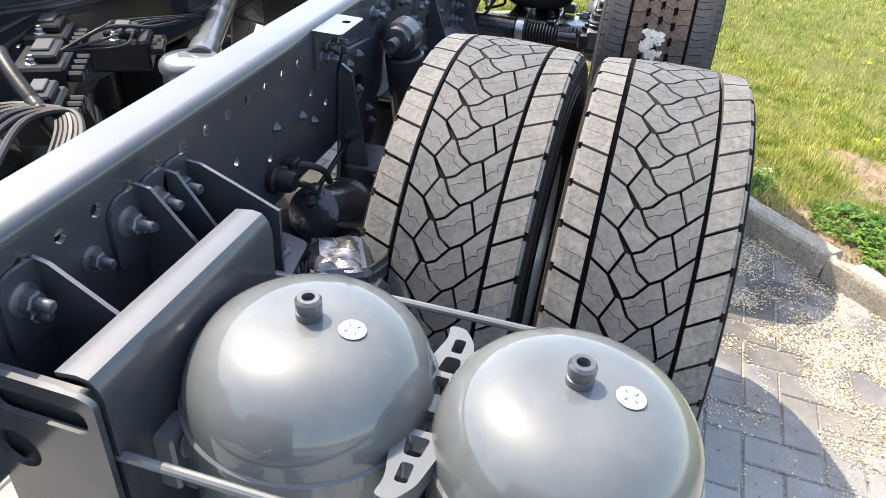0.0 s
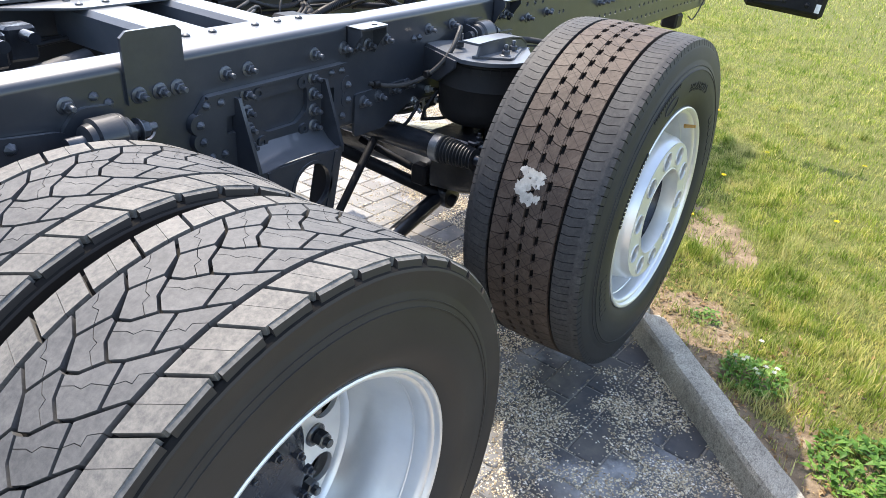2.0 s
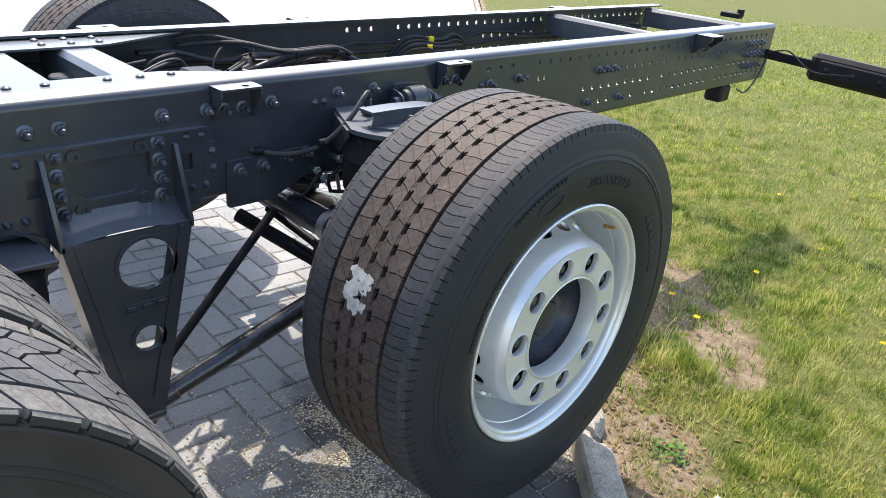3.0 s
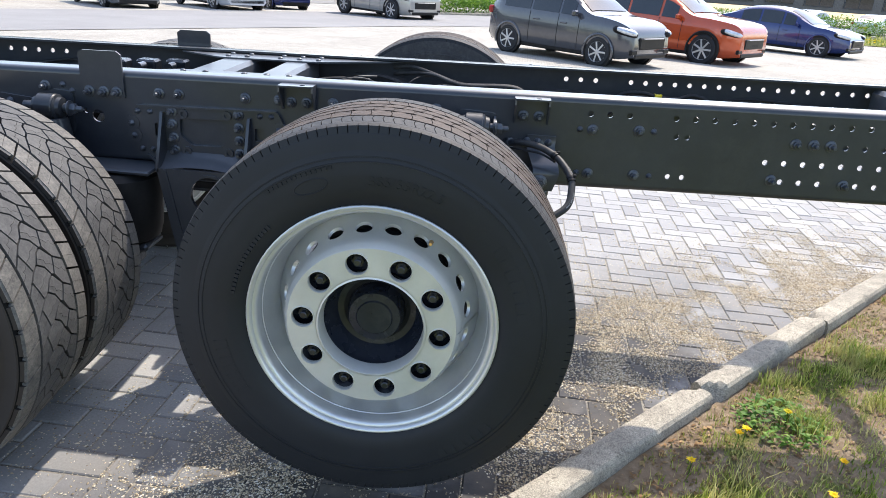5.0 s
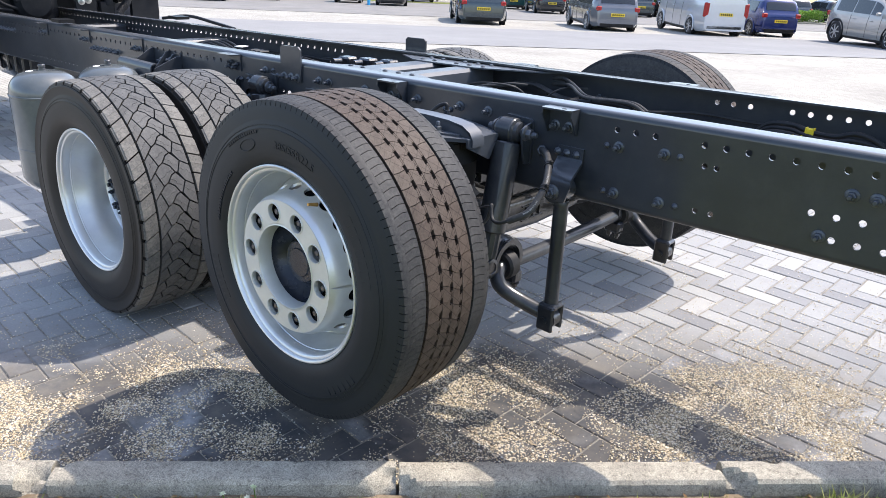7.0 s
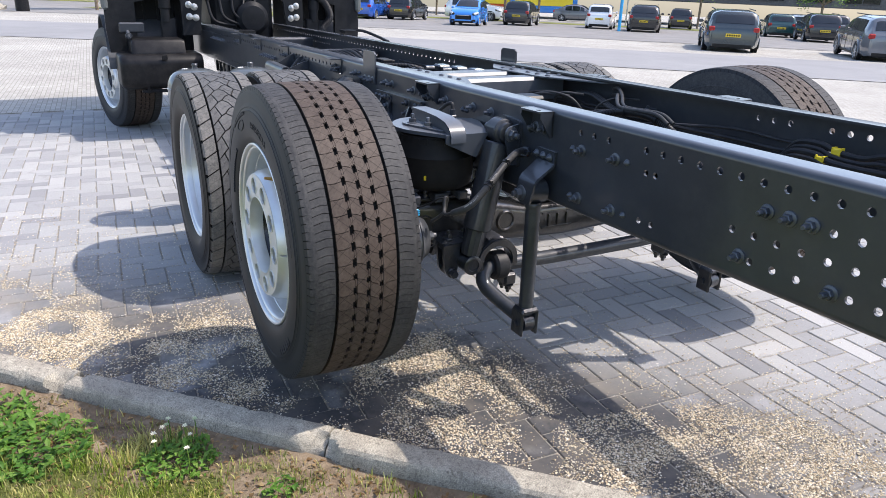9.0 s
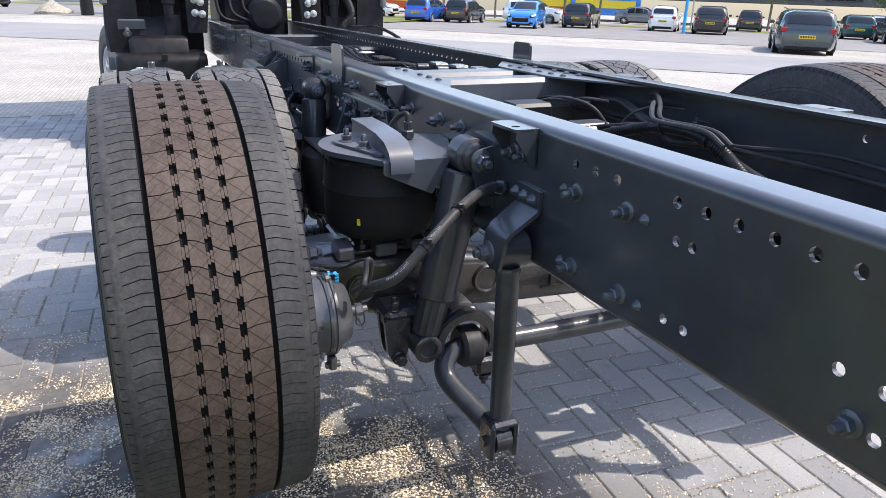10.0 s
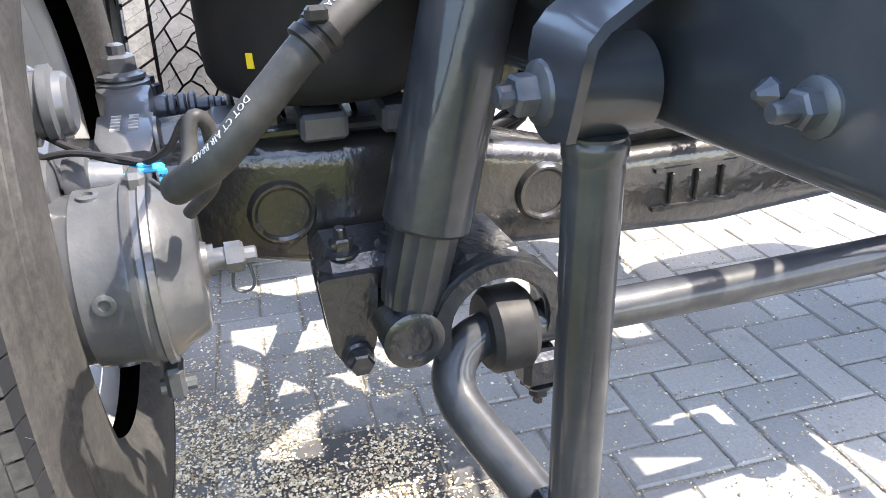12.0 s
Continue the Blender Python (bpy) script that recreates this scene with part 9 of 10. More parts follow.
def stone(V, F, x, y, z, size, r):
    a, k = r.uniform(0, 6.283), len(V)
    c, s = math.cos(a), math.sin(a)
    e = (size * r.uniform(0.7, 1.4), size * r.uniform(0.6, 1.1), size * r.uniform(0.5, 0.9))
    for px, py, pz in OCT:
        px, py, pz = px * e[0] * r.uniform(0.75, 1.25), py * e[1] * r.uniform(0.75, 1.25), pz * e[2]
        V.append((x + px * c - py * s, y + px * s + py * c, z + pz + e[2] * 0.5))
    F.extend([[k + i for i in f] for f in OCF])


V, F = [], []
for _ in range(1500):
    s, d = fr.uniform(-3, 5), KW + abs(fr.gauss(0.0, 0.35)) + 0.02
    p = K0 + KD * s + KN * d
    stone(V, F, p.x, p.y, gz(p.x, min(p.y, 2.5)) + verge_z(s, d), fr.uniform(0.002, 0.007), fr)
soup("soil_clods", V, F, "soil", "crumbs of dry soil on the verge", "soil")
# beige grit strewn over the paving, thickest along the kerb
V, F = [], []
n = 0
def grit_share(s, d):
    """Thick drifts beside the kerb on both sides of the lifted wheel, thinner elsewhere."""
    drift = math.exp(-((d + 0.36) / 0.34) ** 2) * (1 - 0.6 * math.exp(-((s - 0.2) / 0.7) ** 2))
    drift *= math.exp(-(max(0, abs(s - 0.6) - 2.1) / 0.7) ** 2)
    thin = 0.16 * math.exp(d / 0.9) * (0.5 if s > 2.4 else 1)
    q = 0.42 + 1.4 * noise.noise((s * 2.3, d * 2.3, 3.0)) + 1.1 * noise.noise((s * 7.0, d * 7.0, 8.0))
    p = K0 + KD * s + KN * d
    heap = math.exp(-((p.x + 0.17) / 0.24) ** 2 - ((p.y + 0.60) / 0.17) ** 2) + 1.6 * math.exp(-((p.x + 0.17) / 0.16) ** 2 - ((p.y + 0.82) / 0.15) ** 2)
    under = 0.14 * math.exp(-((p.x - 0.25) / 0.75) ** 2 - ((p.y + 0.95) / 0.42) ** 2)
    return max(0, q) * (1.15 * drift + thin + 0.9 * heap + under)


while n < 112000:
    s, d = fr.uniform(-3.0, 4.2), -fr.random() ** 1.3 * 2.0
    if fr.random() > grit_share(s, d):
        continue
    p = K0 + KD * s + KN * d
    stone(V, F, p.x, p.y, gz(p.x, p.y) + 0.0006, fr.choice((0.0018, 0.0023, 0.0028, 0.0034, 0.0041)) * fr.uniform(0.8, 1.25), fr)
    n += 1
for x, y, turn in pave_list:
    d = kerb_d(x, y)
    if not (-2.4 < d and -2.6 < x < 3.2 and y < 1.2):
        continue
    for _ in range(int(fr.uniform(6, 24) * math.exp(d / 1.3) + fr.uniform(0, 4))):
        e, side = fr.uniform(-PU, PU), fr.choice((-1, 1)) * PU / 2
        if fr.random() < 0.33:
            e, side = fr.choice((-1, 1)) * PU, fr.uniform(-PU, PU) / 2
        e, side = e + fr.gauss(0, 0.0022), side + fr.gauss(0, 0.0022)
        a, c = (e, side) if turn == 0 else (side, e)
        stone(V, F, x + a * PC - c * PS, y + a * PS + c * PC, gz(x, y) + 0.0004, fr.uniform(0.0018, 0.0036), fr)
for _ in range(15000):
    x, y = fr.uniform(-2.8, 3.4), fr.uniform(-1.9, 1.9)
    if kerb_d(x, y) < -0.02:
        stone(V, F, x, y, gz(x, y) + 0.0006, fr.uniform(0.0016, 0.0034), fr)
soup("grit", V, F, "gravel", "scattered beige grit and small stones on the paving", "gravel")

# ---------------------------------------------------------------- roads of the plaza
def band(name, o, ang, a0, a1, w0, w1, mat, label, lift):
    """A long strip laid over the ground: along from a0 to a1, across from w0 to w1."""
    dx, dy = math.cos(ang), math.sin(ang)
    b = bmesh.new()
    na, nw = 40, 12
    G_ = []
    for i in range(na + 1):
        row = []
        for j in range(nw + 1):
            a, w = a0 + (a1 - a0) * i / na, w0 + (w1 - w0) * j / nw
            x, y = o[0] + a * dx - w * dy, o[1] + a * dy + w * dx
            row.append(b.verts.new((x, y, gz(x, y) + lift)))
        G_.append(row)
    for i in range(na):
        for j in range(nw):
            b.faces.new((G_[i][j], G_[i + 1][j], G_[i + 1][j + 1], G_[i][j + 1]))
    ob = part(name, b, mat, angle=0)
    return tagged(ob, label, "road", "", "structure")


RA = radians(51)
band("road", (-11, 9.3), RA, -60, 26, 0, 7.5, "road", "smooth pale grey road crossing the plaza", 0.012)
band("parking_lot", (-11, 9.3), RA, -70, 60, 15, 46, "parking", "grey asphalt of the car park", 0.012)
band("far_lawn", (-11, 9.3), RA, -70, 18, 37, 41, "lawn", "strip of mown grass between the parking rows", 0.03)
band("flower_meadow", (20, 33), radians(12), -3, 90, 0, 9, "lawn", "long grass with yellow flowers at the edge of the plaza", 0.03)
V, F = [], []
r = random.Random(3)
for _ in range(9000):
    a, w = r.uniform(-3, 40), r.uniform(0, 8)
    x, y = 20 + a * math.cos(radians(12)) - w * math.sin(radians(12)), 33 + a * math.sin(radians(12)) + w * math.cos(radians(12))
    h, k, t_ = r.uniform(0.1, 0.4), len(V), r.uniform(0, 3.14)
    z = gz(x, y)
    V += [(x - 0.03 * math.cos(t_), y - 0.03 * math.sin(t_), z), (x + 0.03 * math.cos(t_), y + 0.03 * math.sin(t_), z), (x + r.uniform(-0.1, 0.1), y + r.uniform(-0.1, 0.1), z + h)]
    F.append([k, k + 1, k + 2])
soup("meadow_grass", V, F, "grass", "tall meadow grass", "grass")
V, F = [], []
for _ in range(500):
    a, w = r.uniform(-3, 40), r.uniform(0, 3)
    x, y = 20 + a * math.cos(radians(12)) - w * math.sin(radians(12)), 33 + a * math.sin(radians(12)) + w * math.cos(radians(12))
    stone(V, F, x, y, gz(x, y) + r.uniform(0.1, 0.3), 0.05, r)
soup("meadow_flowers", V, F, "petal", "yellow meadow flowers", "flower")

# ---------------------------------------------------------------- parked cars
PAINT = {n: body_paint(n + "_car_paint", c) for n, c in dict(graphite=(0.062, 0.063, 0.072), grey=(0.13, 0.135, 0.15), dark=(0.025, 0.038, 0.045), black=(0.012, 0.012, 0.014), silver=(0.52, 0.53, 0.55), white=(0.74, 0.74, 0.73),
         blue=(0.015, 0.09, 0.40), cyan=(0.03, 0.22, 0.62), navy=(0.008, 0.020, 0.11), orange=(0.46, 0.062, 0.010), green=(0.01, 0.05, 0.05), pearl=(0.34, 0.33, 0.31)).items()}
SHAPE = {
    "hatch": [(-0.5, 0.30), (-0.495, 0.56), (-0.475, 0.66), (-0.42, 0.93), (-0.36, 0.985), (-0.15, 1.0), (0.04, 0.965), (0.13, 0.86), (0.235, 0.685), (0.33, 0.655), (0.43, 0.595), (0.485, 0.50), (0.5, 0.32)],
    "wagon": [(-0.5, 0.32), (-0.495, 0.56), (-0.48, 0.66), (-0.43, 0.93), (-0.38, 0.98), (-0.12, 1.0), (0.06, 0.96), (0.14, 0.85), (0.24, 0.685), (0.34, 0.65), (0.44, 0.58), (0.49, 0.48), (0.5, 0.32)],
    "suv": [(-0.5, 0.34), (-0.497, 0.58), (-0.48, 0.68), (-0.42, 0.93), (-0.36, 0.98), (-0.12, 1.0), (0.05, 0.97), (0.13, 0.87), (0.225, 0.72), (0.33, 0.69), (0.44, 0.64), (0.492, 0.54), (0.5, 0.34)],
    "sedan": [(-0.5, 0.40), (-0.49, 0.66), (-0.42, 0.72), (-0.34, 0.80), (-0.22, 0.95), (-0.08, 1.0), (0.05, 0.97), (0.14, 0.86), (0.25, 0.67), (0.35, 0.62), (0.45, 0.54), (0.492, 0.44), (0.5, 0.30)],
    "van": [(-0.5, 0.30), (-0.498, 0.55), (-0.496, 0.70), (-0.488, 0.94), (-0.46, 0.99), (-0.10, 1.0), (0.18, 0.985), (0.26, 0.90), (0.36, 0.66), (0.40, 0.62), (0.46, 0.55), (0.493, 0.44), (0.5, 0.28)],
}


def car(x, y, heading, L, W, H, shape, paint, label, wheel_r=0.31, plate_end=True):
    z = gz(x, y)
    tilt = Matrix.Rotation(heading, 4, "Z")
    c = empty("parked_car", label, "car", "parked cars", m=Matrix.Translation((x, y, z)) @ tilt)
    top = SHAPE[shape]
    belt = lambda u: (0.645 - 0.05 * (u + 0.5)) * H
    fine = [(p.x, p.y) for p in spline([(u, h, 0) for u, h in top], 4)]

    def height(u):
        for (u0, h0), (u1, h1) in zip(fine, fine[1:]):
            if u0 <= u <= u1:
                return h0 + (h1 - h0) * (u - u0) / max(1e-6, u1 - u0)
        return fine[-1][1]

    def section(u, h):
        """Half a cross-section at u: sill, flank, belt, pillar, roof edge, roof middle."""
        e = abs(u) * 2
        wid = W / 2 * (1 - 0.20 * max(0, (e - 0.70) / 0.30) ** 2)
        zt = h * H
        bl = min(belt(u), zt - 0.03)
        k = min(1.0, max(0.0, (zt - belt(u)) / (0.30 * H)))
        wt = wid * (0.94 - 0.15 * k)
        z0 = 0.20 + 0.06 * max(0, (e - 0.85) / 0.15)
        return [(u * L, wid * 0.88, z0), (u * L, wid * 0.985, z0 + 0.10), (u * L, wid, 0.45 * bl + 0.1), (u * L, wid * 0.985, bl * 0.86), (u * L, wid * 0.955, bl),
                (u * L, wid * 0.955 + (wt - wid * 0.955) * 0.75, bl + (zt - bl) * 0.74), (u * L, wt * 0.93, zt - 0.10 * (zt - bl) - 0.008), (u * L, wt * 0.72, zt - 0.004), (u * L, 0.0, zt)]

    st = [section(u, h) for u, h in fine]
    b = bmesh.new()
    rows = []
    for s in st:
        left = [b.verts.new(p) for p in s]
        right = [b.verts.new((p[0], -p[1], p[2])) for p in s[:-1]]
        rows.append(right + left[::-1])
    for A, B in zip(rows, rows[1:]):
        for i in range(len(A) - 1):
            f = b.faces.new((A[i], A[i + 1], B[i + 1], B[i]))
    b.faces.new(rows[0])
    b.faces.new(rows[-1][::-1])
    for A, B in zip(rows, rows[1:]):
        b.faces.new((A[0], B[0], B[-1], A[-1]))
    part("body", b, PAINT[paint], c, angle=42)
    # side windows
    def on_side(u, k):
        q = section(u, height(u))
        return Vector(q[4]).lerp(Vector(q[5]), k)
    cuts = [(-0.36, -0.17), (-0.155, 0.03), (0.045, 0.135)] if shape != "van" else [(0.10, 0.26)]
    if shape in ("sedan",):
        cuts = [(-0.25, -0.12), (-0.105, 0.04), (0.055, 0.13)]
    for sg in (-1, 1):
        for u0, u1 in cuts:
            b = bmesh.new()
            n = 4
            lo = [on_side(u0 + (u1 - u0) * i / n, 0.06) for i in range(n + 1)]
            hi = [on_side(u0 + (u1 - u0) * i / n, 1.02) for i in range(n + 1)]
            off = Vector((0, 0.008, 0.003))
            A = [b.verts.new(((p + off).x, sg * (p + off).y, (p + off).z)) for p in lo]
            B = [b.verts.new(((p + off).x, sg * (p + off).y, (p + off).z)) for p in hi]
            for i in range(n):
                b.faces.new((A[i], A[i + 1], B[i + 1], B[i]))
            part("side_window", b, "glass", c, angle=0)
    # screens
    def screen(u0, u1, name):
        b = bmesh.new()
        rows = []
        n = 6
        nrm = Vector((0.010 if u0 > 0 else -0.012, 0, 0.008))
        for i in range(n + 1):
            u = u0 + (u1 - u0) * i / n
            q = [Vector(p) for p in section(u, height(u))]
            ed, md, cn = q[6].lerp(q[7], 0.25), q[7], q[8]
            rows.append([b.verts.new(Vector((p.x, w * p.y, p.z)) + nrm) for p, w in ((ed, -1), (md, -1), (cn, 1), (md, 1), (ed, 1))])
        for A, B in zip(rows, rows[1:]):
            for i in range(4):
                b.faces.new((A[i], A[i + 1], B[i + 1], B[i]))
        part(name, b, "glass", c)
    ws, rw_ = {"hatch": ((0.065, 0.215), (-0.466, -0.428)), "wagon": ((0.08, 0.222), (-0.472, -0.438)), "suv": ((0.07, 0.21), (-0.470, -0.428)),
               "sedan": ((0.075, 0.232), (-0.325, -0.235)), "van": ((0.20, 0.345), (-0.4955, -0.4895))}[shape]
    screen(*ws, "windscreen")
    screen(*rw_, "rear_window")
    # wheels
    for u in (-0.31, 0.315):
        for sg in (-1, 1):
            w = empty("wheel", parent=c, m=Matrix.Translation((u * L, sg * (W / 2 - 0.10), wheel_r)) @ (Matrix() if sg < 0 else flip))
            b = bmesh.new()
            lathe(b, [(0.0, wheel_r * 0.66), (-0.004, wheel_r * 0.9), (0.02, wheel_r), (0.17, wheel_r), (0.19, wheel_r * 0.9), (0.19, wheel_r * 0.5)], (0, -0.105, 0), (0, 1, 0), 28)
            part("tyre", b, "sidewall", w)
            b = bmesh.new()
            lathe(b, [(0.0, wheel_r * 0.68), (0.008, wheel_r * 0.66), (0.03, wheel_r * 0.63), (0.05, wheel_r * 0.60)], (0, -0.112, 0), (0, 1, 0), 28, caps=False)
            for k in range(7):
                a = 2 * math.pi * k / 7
                box(b, (math.cos(a) * wheel_r * 0.36, -0.10, math.sin(a) * wheel_r * 0.36), (wheel_r * 0.62, 0.02, wheel_r * 0.13), Matrix.Rotation(-a, 4, "Y"), bev=0.006)
            lathe(b, [(0, 0.0), (0, wheel_r * 0.13), (0.02, wheel_r * 0.15)], (0, -0.115, 0), (0, 1, 0), 14)
            part("rim", b, "alloy", w)
            b = bmesh.new()
            lathe(b, [(0.0, 0.0), (0.0, wheel_r * 1.13), (0.1, wheel_r * 1.13)], (0, -0.094 + 0.0, 0), (0, 1, 0), 28)
            part("arch_liner", b, "plastic", w)
            b = bmesh.new()
            tube(b, [(wheel_r * 1.16 * math.cos(a), -0.102, wheel_r * 1.16 * math.sin(a)) for a in [radians(-18 + 216 * k / 16) for k in range(17)]], 0.026, 8, 2)
            part("arch_trim", b, "plastic" if shape == "suv" else PAINT[paint], w)
    # lamps, plates, bumpers, mirrors
    def bit(name, cx, cy, cz, s, mat, bev=0.02):
        b = bmesh.new()
        box(b, (cx, cy, cz), s, bev=bev)
        return part(name, b, mat, c)
    def blob(name, p, s, mat, turn=0.0, lean=0.0, parent=c):
        """A smooth, squared-off shell sunk into the bodywork."""
        b = bmesh.new()
        lathe(b, [(-0.5, 0.0), (-0.48, 0.25), (-0.36, 0.44), (-0.15, 0.5), (0.15, 0.5), (0.36, 0.44), (0.48, 0.25), (0.5, 0.0)], (0, 0, 0), (1, 0, 0), 20)
        m = Matrix.Translation(p) @ Matrix.Rotation(turn, 4, "Z") @ Matrix.Rotation(lean, 4, "Y") @ Matrix.Diagonal((*s, 1))
        bmesh.ops.transform(b, matrix=m, verts=b.verts[:])
        return part(name, b, mat, parent, angle=60)
    wf = W * 0.36
    for sg in (-1, 1):
        hl = blob("headlamp", (L * 0.442, sg * wf * 1.13, H * 0.490), (0.52, 0.24, 0.17), "plastic", -sg * 0.42, 0.20)
        blob("lens", (L * 0.449, sg * wf * 1.145, H * 0.497), (0.46, 0.23, 0.145), "headlight", -sg * 0.42, 0.20, hl)
        bit("tail_lamp", -L * 0.487, sg * wf * 1.08, H * (0.58 if shape != "van" else 0.52), (0.12, 0.20, 0.16 if shape != "van" else 0.5), "lens", 0.03)
        bit("mirror", L * 0.155, sg * (W / 2 + 0.06), H * 0.66, (0.10, 0.17, 0.12), PAINT[paint], 0.03)
        bit("fog_lamp_bezel", L * 0.492, sg * wf, H * 0.24, (0.08, 0.22, 0.10), "plastic", 0.02)
    bit("grille", L * 0.498, 0, H * 0.35, (0.06, W * 0.56, 0.24), "plastic", 0.03)
    bit("grille_bar", L * 0.506, 0, H * 0.415, (0.06, W * 0.44, 0.02), "alloy", 0.006)
    bit("lower_grille", L * 0.499, 0, H * 0.185, (0.05, W * 0.70, 0.10), "plastic", 0.03)
    for sg in (-1, 1):
        bit("sill", 0, sg * W * 0.466, 0.235, (L * 0.46, 0.05, 0.09), "plastic", 0.02)
        for u in ((-0.165, 0.035, 0.175) if shape != "van" else (-0.12, 0.05, 0.22)):
            b = bmesh.new()
            q = section(u, height(u))
            tube(b, [(p[0], sg * (p[1] + 0.001), p[2]) for p in q[1:5]], 0.005, 6, 2)
            part("door_seam", b, "plastic", c)
        for u in (-0.115, 0.075) if shape != "van" else (0.075,):
            q = section(u, height(u))
            bit("door_handle", u * L, sg * (q[3][1] + 0.012), q[3][2] - 0.02, (0.17, 0.03, 0.03), PAINT[paint], 0.01)
    bit("rear_bumper", -L * 0.492, 0, H * 0.20, (0.08, W * 0.72, 0.16), "plastic", 0.03)
    for sx in (-1, 1):
        p = bit("number_plate", sx * (L * 0.5 + 0.012), 0, H * (0.33 if sx > 0 else 0.44), (0.012, 0.50, 0.11), "plate", 0.002)
        b = bmesh.new()
        for k in range(6):
            box(b, (sx * (L * 0.5 + 0.020), -0.19 + 0.075 * k, H * (0.33 if sx > 0 else 0.44)), (0.004, 0.042, 0.06))
        part("plate_bars", b, "black", p)
    if shape in ("wagon", "suv", "van"):
        for sg in (-1, 1):
            bit("roof_rail", -L * 0.10, sg * W * 0.36, H + 0.005, (L * 0.42, 0.03, 0.03), "plastic", 0.008)
    return c


HB = math.atan2(-0.67, 0.74)
HA = math.atan2(0.71, -0.71)
ah = lambda x, y, L: (x - 0.71 * L * 0.46, y + 0.71 * L * 0.46)
car(2.30, 13.7, HB, 3.84, 1.735, 1.50, "hatch", "graphite", "dark grey small hatchback parked on the plaza", 0.30)
car(5.05, 16.6, HB, 4.50, 1.84, 1.56, "suv", "orange", "bright orange compact crossover parked on the plaza", 0.35)
car(10.4, 22.8, HB, 4.69, 1.85, 1.44, "sedan", "navy", "dark blue saloon parked on the plaza", 0.33)
car(-3.6, 26.3, HB, 4.57, 1.90, 1.62, "suv", "pearl", "pale silver crossover parked on the plaza", 0.36)
for (x, y, L, W, H, sh, pa, lab) in (
        (-15.6, 19.4, 4.93, 1.87, 1.46, "wagon", "dark", "dark grey estate car seen from behind"),
        (-11.6, 22.2, 4.77, 1.82, 1.47, "wagon", "grey", "mid grey estate car seen from behind"),
        (-8.7, 24.9, 5.0, 1.90, 1.89, "van", "silver", "silver delivery van with yellow plate"),
        (-7.5, 27.4, 3.97, 1.68, 1.46, "hatch", "navy", "dark blue hatchback beside the van"),
        (-41.1, 15.7, 4.03, 1.72, 1.47, "hatch", "blue", "blue hatchback in the car park"),
        (-40.9, 18.3, 3.84, 1.66, 1.47, "hatch", "black", "black hatchback in the car park"),
        (-36.0, 24.0, 3.99, 1.72, 1.50, "hatch", "black", "black hatchback seen from behind"),
        (-33.8, 28.7, 3.75, 1.66, 1.52, "hatch", "white", "white hatchback in the car park"),
        (-30.4, 29.2, 4.50, 1.86, 1.58, "suv", "black", "black crossover seen from behind"),
        (-37.0, 39.0, 3.55, 1.63, 1.49, "hatch", "black", "small black car far off"),
        (-27.5, 37.6, 3.82, 1.73, 1.41, "hatch", "green", "dark green small hatchback"),
        (-33.0, 47.0, 4.3, 1.75, 1.45, "hatch", "white", "white car in the far row"),
        (-26.0, 40.6, 4.0, 1.75, 1.50, "hatch", "black", "black car beside the green hatchback"),
        (-22.5, 34.5, 4.4, 1.8, 1.5, "wagon", "black", "black estate in the far row"),
        (-19.2, 39.2, 4.4, 1.8, 1.5, "hatch", "dark", "dark grey car with yellow plate"),
        (-18.6, 42.0, 4.2, 1.75, 1.48, "hatch", "black", "black car in the far row"),
        (-13.8, 52.0, 4.3, 1.78, 1.5, "hatch", "dark", "dark car behind the hedge"),
        (-11.6, 53.2, 4.3, 1.78, 1.5, "suv", "black", "black car behind the hedge"),
        (-7.0, 47.0, 4.2, 1.75, 1.5, "hatch", "white", "white car behind the hedge"),
        (-3.5, 46.0, 4.4, 1.8, 1.5, "wagon", "grey", "grey car behind the hedge"),
        (1.5, 44.0, 4.4, 1.8, 1.5, "wagon", "dark", "dark car behind the hedge")):
    cx, cy = ah(x, y, L)
    car(cx, cy, HA, L, W, H, sh, pa, lab, 0.31 if sh != "van" else 0.34)
car(-34.9, 20.0, HB, 3.43, 1.63, 1.47, "hatch", "cyan", "bright blue small car facing the plaza", 0.28)
car(-46, 27.0, HB + 1.5, 4.4, 1.8, 1.6, "suv", "white", "white crossover behind the grass strip", 0.33)
car(-50, 40.0, HB + 1.5, 4.3, 1.75, 1.46, "sedan", "grey", "blue-grey car behind the grass strip", 0.31)
car(-54, 17.0, HB + 1.5, 4.3, 1.75, 1.5, "hatch", "white", "white car behind the grass strip", 0.31)
car(-60, -10.0, HB + 1.5, 4.3, 1.75, 1.5, "hatch", "dark", "dark car beyond the lawn", 0.31)
car(20.5, 44.5, HB + 1.5, 4.3, 1.75, 1.45, "sedan", "silver", "silver car beyond the meadow", 0.31)
car(25.5, 46.5, HB + 1.5, 4.3, 1.75, 1.45, "sedan", "white", "white car beyond the meadow", 0.31)

# ---------------------------------------------------------------- hedge, trees, posts, building
def leaf_cloud(n, fn, size, seed):
    r = random.Random(seed)
    V, F = [], []
    for _ in range(n):
        p = Vector(fn(r))
        d = Vector((r.gauss(0, 1), r.gauss(0, 1), r.gauss(0, 0.8))).normalized()
        leaf(V, F, p, p + d * size * r.uniform(0.6, 1.4), size * 0.3, (r.random(), r.random(), 1))
    return V, F


